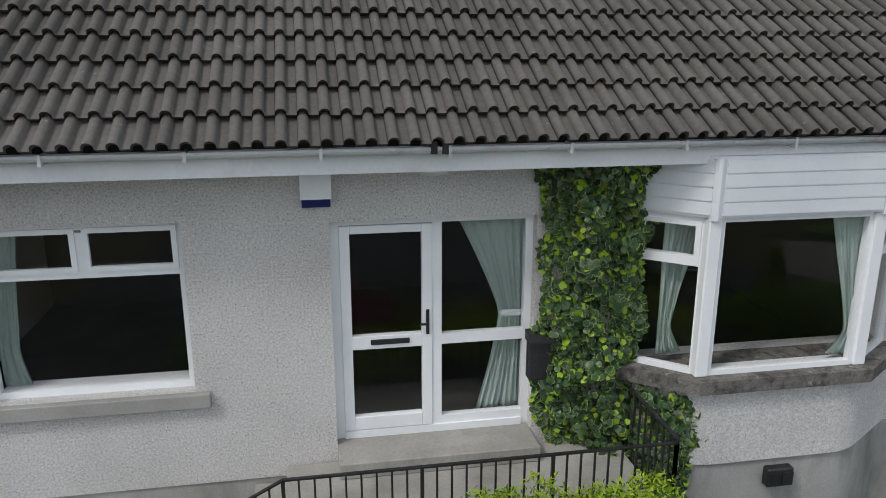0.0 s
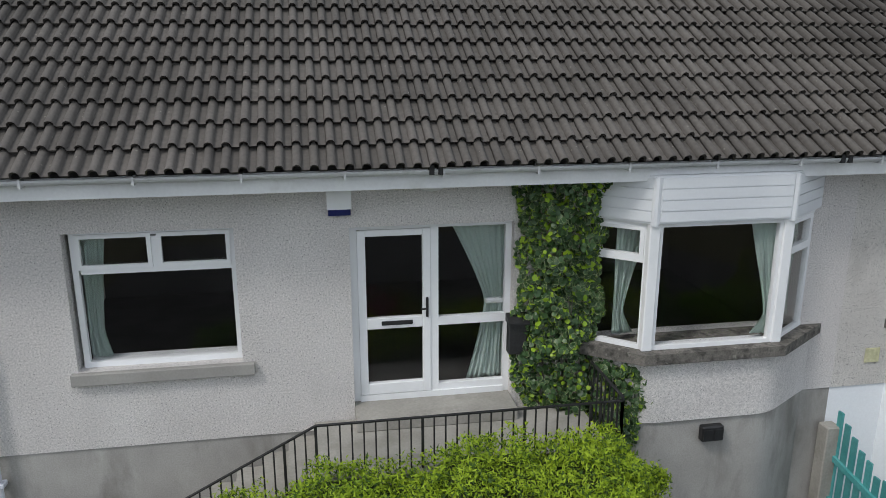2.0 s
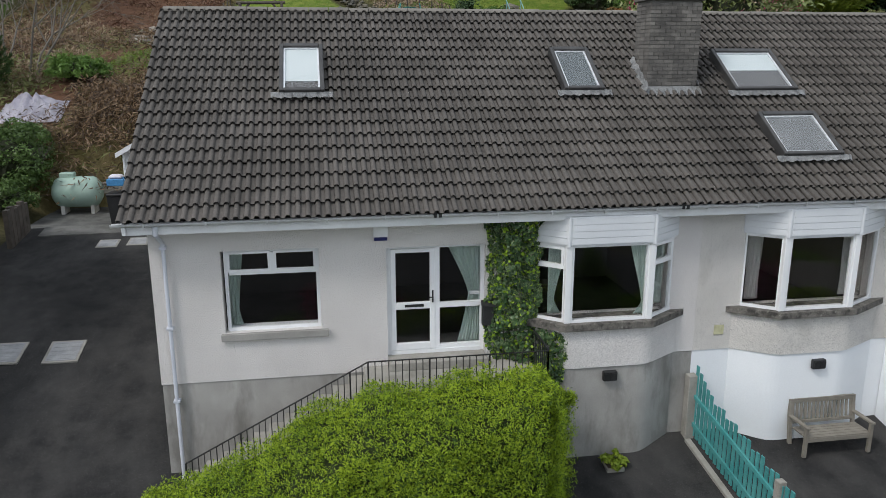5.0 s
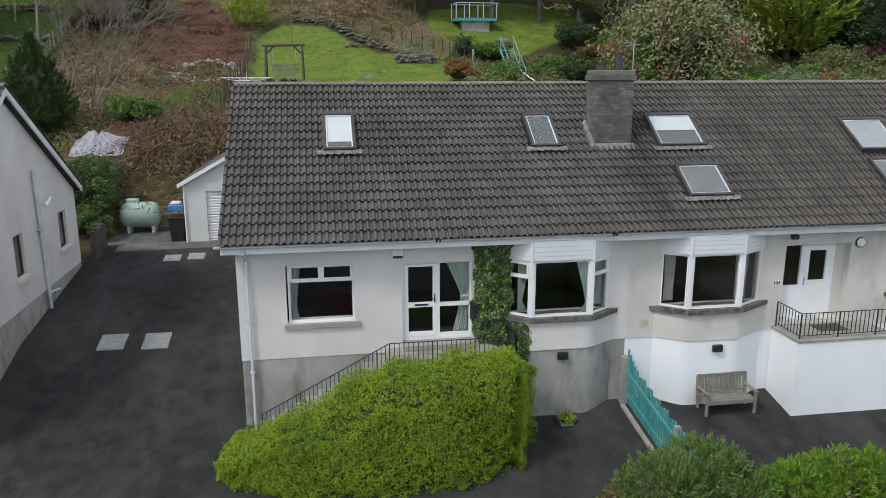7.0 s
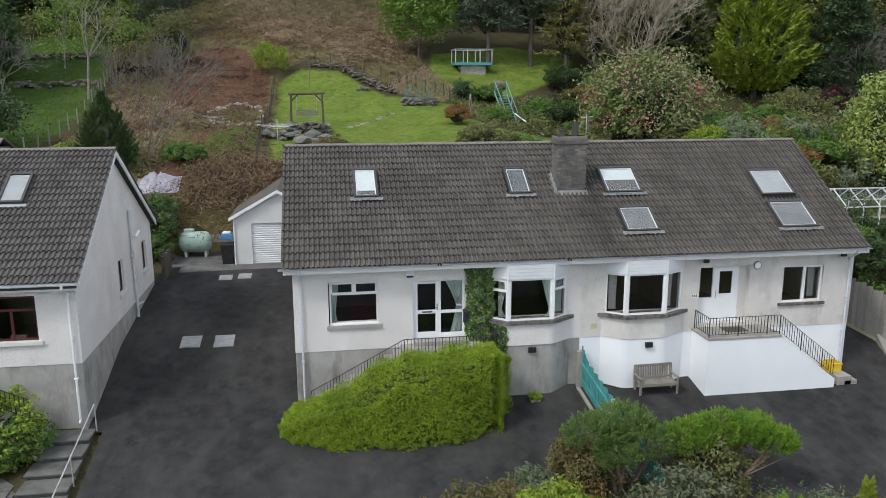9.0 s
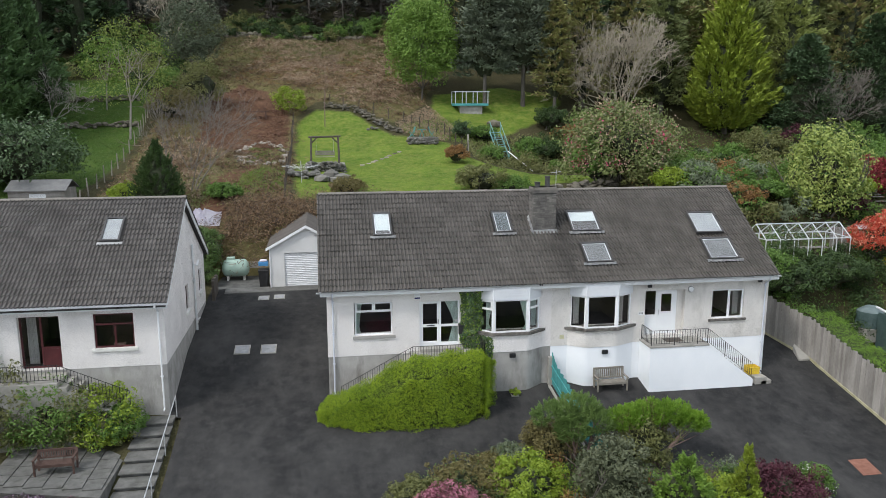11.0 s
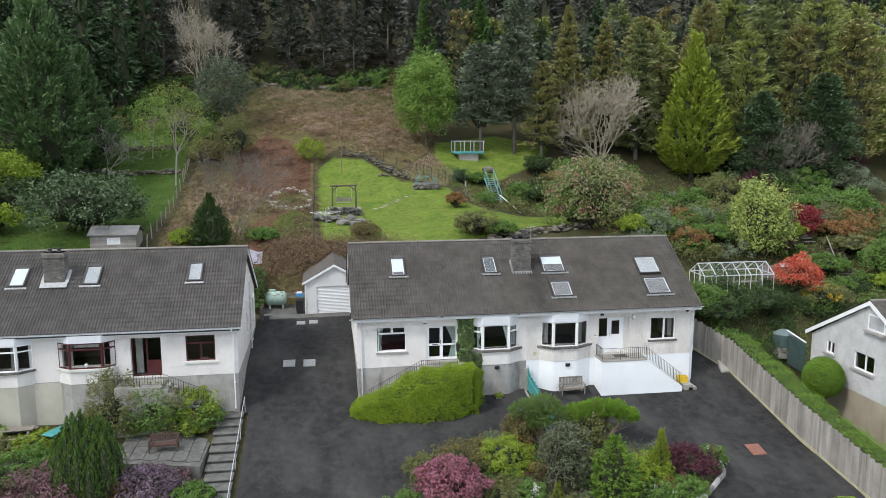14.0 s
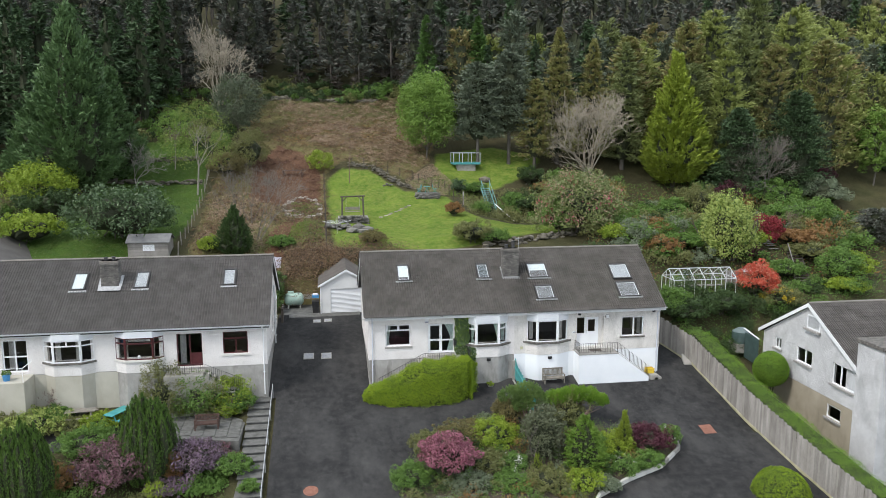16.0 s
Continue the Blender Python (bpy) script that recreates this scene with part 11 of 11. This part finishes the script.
heaps(EARTH, 90, 26, 0.5, REDLITTER, "earth_heap", "dark red-brown dug litter in low heaps", 0.3, 0.5)
scatter(BRACKEN, 16000, 0.42, FERN, "dead_bracken", "flattened rusty dead bracken on the bank", 0.35, avoid=(EARTH, EARTH2, [(-14, 17.6), (-10.8, 17.6), (-10.8, 20.2), (-14, 20.2)]), slim=0.13)
scatter(BRACKEN, 15000, 0.4, OLIVE, "bank_grass", "rough green grass through the bracken", 0.25, avoid=(EARTH, [(-14, 17.6), (-10.8, 17.6), (-10.8, 20.2), (-14, 20.2)]), slim=0.18)
scatter([(-17, 63), (8, 62), (8, 74.5), (-17, 74.5)], 9000, 0.45, OLIVE, "upper_bank_grass", "rough olive grass below the wood", 0.4, slim=0.2)
scatter([(-14, 57), (-4, 52), (7, 58), (6, 66), (-12, 66)], 5000, 0.45, RUSTLEAF, "rusty_bracken", "rust-red broken bracken on the upper bank", 0.3, slim=0.16)
scatter(LAWN, 26000, 0.16, GRASS, "lawn_grass", "mown grass of the sloping lawn", 0.03, slim=0.2)
scatter([(2.8, 43.2), (3.4, 40.8), (7.4, 38.8), (9, 43), (7, 49)], 5000, 0.3, STRAW, "straw_grass", "straw and rough grass above the lawn wall", 0.25, slim=0.14)
scatter([(3.0, 42.8), (4, 40.6), (8.2, 38.6), (13, 41), (9, 46)], 4500, 0.28, GRASS, "wall_grass", "green rough grass above the lawn wall", 0.2, slim=0.18)
scatter([(-10.6, 22.5), (-7.2, 22), (-7.0, 30), (-8.5, 31), (-10.4, 27)], 5000, 0.22, GRASS, "bank_lawn", "green patch of grass on the brown bank", 0.1, slim=0.2)
scatter([(-10.8, 31.5), (-8, 31.2), (-7.8, 38.4), (-10.8, 38)], 4000, 0.2, GRASS, "ring_grass", "grass inside the ring of rocks", 0.1, slim=0.2)
scatter(LAWN2, 6000, 0.18, GRASS, "terrace_grass", "rough grass of the upper terrace", 0.06, slim=0.2)
scatter(LAWN3, 26000, 0.26, DARKGRASS, "far_lawn_grass", "longer grass of the far lawn, darkened as tree shade", 0.1, slim=0.2)
shrub_mass([(-36, 58), (-20, 49.5), (-18.5, 60), (-16.5, 75), (-30, 75)], 60, 1.4, 3.4, (SHRUBGREEN, OLIVE, DARKHEDGE, SHRUBGREEN), "wood_edge_shrubs", "scrub at the foot of the wood", 0.25)
shrub_mass([(-18, 72.5), (7.5, 71.5), (8, 78), (-18, 80)], 85, 1.0, 2.6, (DARKHEDGE, DARKHEDGE, SHRUBGREEN, OLIVE), "wood_edge_brambles", "dark brambles along the wood edge", 0.25)
shrub_mass([(21.5, 3.5), (24, 3.0), (27.5, 5.5), (40, 6), (41, 11), (22, 11)], 60, 1.2, 2.4, (DARKHEDGE, DARKHEDGE, SHRUBGREEN), "yew_bank", "dark clipped evergreen growth on the bank", 0.13)
scatter([(21, 3), (42, 4), (42, 12), (22, 12)], 9000, 0.2, SHRUBGREEN, "bank_cover", "dark green cover of the clipped bank", 0.5)
scatter([(-13.5, 15.6), (-3.2, 18.7), (2.0, 19.5), (-2, 22), (-13, 19.5)], 7000, 0.32, FERN, "bramble_bank", "brown tangled bramble bank behind the garage", 1.0, slim=0.14, avoid=([(-14, 17.6), (-10.8, 17.6), (-10.8, 20.2), (-14, 20.2)],))
heaps([(-11, 16.7), (-7.6, 16.7), (-3.4, 19.2), (-7, 21), (-12, 20)], 150, 48, 0.42, FERN, "bramble_tangle", "red-brown dead bramble tangle above the yard", 0.5, 0.55, avoid=(TANKSITE,))
scatter([(-18, 17), (-14, 17), (-12, 22), (-13, 27), (-18.5, 24)], 3000, 0.3, OLIVE, "rough_growth", "rough green and straw growth on the bank", 0.5)
scatter([(17, 12), (50, 10), (56, 46), (22, 46), (20, 24)], 18000, 0.3, SHRUBGREEN, "ground_cover", "green ground cover of the shrub bank", 0.5)
scatter([(17, 14), (50, 12), (56, 44), (22, 44), (20, 26)], 5000, 0.3, RUSTLEAF, "ground_litter", "brown stems and litter on the shrub bank", 0.5)
scatter([(9, 31.5), (19, 32), (22, 42), (14, 42.5), (9, 39)], 7000, 0.3, OLIVE, "bank_growth", "dark rough growth on the terrace bank", 0.6)
scatter([(-60, 8), (-33, 8), (-36, 44), (-60, 44)], 9000, 0.35, SHRUBGREEN, "far_growth", "green garden growth beyond the far lawn", 0.6)
scatter([(-30, -22), (-12.8, -22), (-12.8, -5.6), (-18.5, -5.6), (-30, -5.6)], 12000, 0.16, SHRUBGREEN, "lower_bed_growth", "mixed green growth of the lower beds", 0.3)
scatter([(-18.0, -1.1), (-12.7, -1.2), (-12.7, -2.5), (-16.8, -1.9)], 2500, 0.14, LIME, "stair_growth", "fresh weeds along the terrace", 0.3)
scatter(BED, 20000, 0.12, OLIVE, "bed_growth", "small plants filling the island bed", 0.75)
scatter(BED, 16000, 0.12, SHRUBGREEN, "bed_greenery", "low green plants filling the island bed", 0.8)

# ---- roof tiles ----
TW, TG = 0.3397, 0.360
FIRST = -0.085


def tile_mesh(name, mat, length=0.42):
    """One concrete tile with two narrow rolls and flat pans: x across, y up the slope, z off it."""
    prof = []
    for k in range(2):
        b = k * TW / 2
        prof += [(b + 0.05 - 0.047 * math.cos(a), 0.066 * math.sin(a) ** 0.75) for a in [math.pi * i / 6 for i in range(7)]] + [(b + 0.097, 0.0), (b + TW / 2 + 0.004, 0.0)] + [(b + TW / 2 + 0.0041, 0.0)] * (1 - k)
    n = len(prof)
    lo, hi = 0.034, 0.074
    v = [(x, 0.0, z + hi) for x, z in prof] + [(x, length, z * 0.96 + lo - 0.02) for x, z in prof] + [(x, 0.034, z + hi - 0.05) for x, z in prof] + [(x, 0.0, z + hi - 0.003) for x, z in prof]
    f = [(i, i + 1, n + i + 1, n + i) for i in range(n - 1)] + [(2 * n + i, 2 * n + i + 1, 3 * n + i + 1, 3 * n + i) for i in range(n - 1)]
    return v, f


def tile_field(parent, x0, x1, eave_y, eave_z, ridge_y, ridge_z, mat, near=None, plain=False):
    """Courses of tiles on one slope; those of the plan stretch `near` are pieces of their own."""
    v, f = tile_mesh("tile", mat)
    if plain:
        v = [(0.0, 0.0, 0.08), (TW, 0.0, 0.08), (TW, 0.42, 0.03), (0.0, 0.42, 0.03), (0.0, 0.03, 0.03), (TW, 0.03, 0.03)]
        f = [(0, 1, 2, 3), (4, 5, 1, 0)]
    base = np.array(v)
    dy = 1 if ridge_y > eave_y else -1
    run, rise = abs(ridge_y - eave_y), ridge_z - eave_z
    pitch = math.atan2(rise, run)
    slope = math.hypot(run, rise)
    cols = int(round((x1 - x0) / TW))
    step = (x1 - x0) / cols
    nrow = int((slope - FIRST) / TG) + 1
    me = None
    allv, allf = [], []
    k = 0
    rot = Matrix.Rotation(pitch, 4, "X") if dy > 0 else Matrix.Rotation(math.pi, 4, "Z") @ Matrix.Rotation(pitch, 4, "X")
    R = np.array(rot.to_3x3())
    for r in range(nrow):
        s = FIRST + r * TG
        L = min(0.42, slope - s - 0.02)
        if L < 0.08:
            continue
        for c in range(cols):
            x = x0 + c * step if dy > 0 else x0 + (c + 1) * step
            org = np.array((x, eave_y + dy * s * math.cos(pitch), eave_z + s * math.sin(pitch)))
            jit = np.array((random.uniform(-0.002, 0.002), random.uniform(-0.006, 0.006), random.uniform(-0.002, 0.003)))
            if near and near(x, s):
                if me is None:
                    me = bpy.data.meshes.new("tile")
                    me.from_pydata(v, [], f)
                    me.materials.append(TILE)
                    me.polygons.foreach_set("use_smooth", [i < len(f) // 2 for i in range(len(f))])
                ob = new("tile", me)
                ob.parent = parent
                ob.matrix_basis = Matrix.Translation(org) @ rot @ Matrix.Translation(jit) @ Matrix.Rotation(random.uniform(-0.006, 0.006), 4, "Z") @ Matrix.Diagonal((step / TW, L / 0.42, 1, 1))
            else:
                q = base.copy()
                q[:, 0] *= step / TW
                q[:, 1] *= L / 0.42
                q += jit
                allv.append(q @ R.T + org)
                allf.append(np.array(f) + k)
                k += len(base)
    V, F = np.concatenate(allv), np.concatenate(allf)
    ob = pydata("tile_field", V.tolist(), F.tolist(), mat, parent, smooth=True)
    ob["kind"] = "stuff"
    return ob


roof = thing("roof_covering", (0, 0, 0), "brown concrete double-roll roof tiles, weathered", "roof")
tile_field(roof, -4.62, 17.12, EAVE_Y, EAVE_Z, RIDGE_Y, RIDGE_Z, TILE_REST, near=lambda x, s: -3.0 < x < 5.2 and s < 12 * TG - 0.1)
tile_field(roof, -4.62, 17.12, 2 * RIDGE_Y - EAVE_Y, EAVE_Z, RIDGE_Y, RIDGE_Z, TILE_REST, plain=True)
nroof = thing("roof_covering", (0, 0, 0), "grey concrete double-roll tiles on the neighbouring roof", "roof")
tile_field(nroof, NROOF[4], NROOF[5], NROOF[0], NROOF[1], NROOF[2], NROOF[3], TILE_GREY)
tile_field(nroof, NROOF[4], NROOF[5], 2 * NROOF[2] - NROOF[0], NROOF[1], NROOF[2], NROOF[3], TILE_GREY, plain=True)
rroof = thing("roof_covering", (0, 0, 0), "grey-brown tiles on the gabled bungalow", "roof")
tile_field(rroof, RROOF[5] - 0.2, RROOF[5] + 16.2, RROOF[0], RROOF[2], RROOF[3], RROOF[4], TILE_GREY)
tile_field(rroof, RROOF[5] - 0.2, RROOF[5] + 16.2, RROOF[1], RROOF[2], RROOF[3], RROOF[4], TILE_GREY, plain=True)
ridge_tiles(RH, RROOF[5] - 0.2, RROOF[5] + 16.2, RROOF[3], RROOF[4])
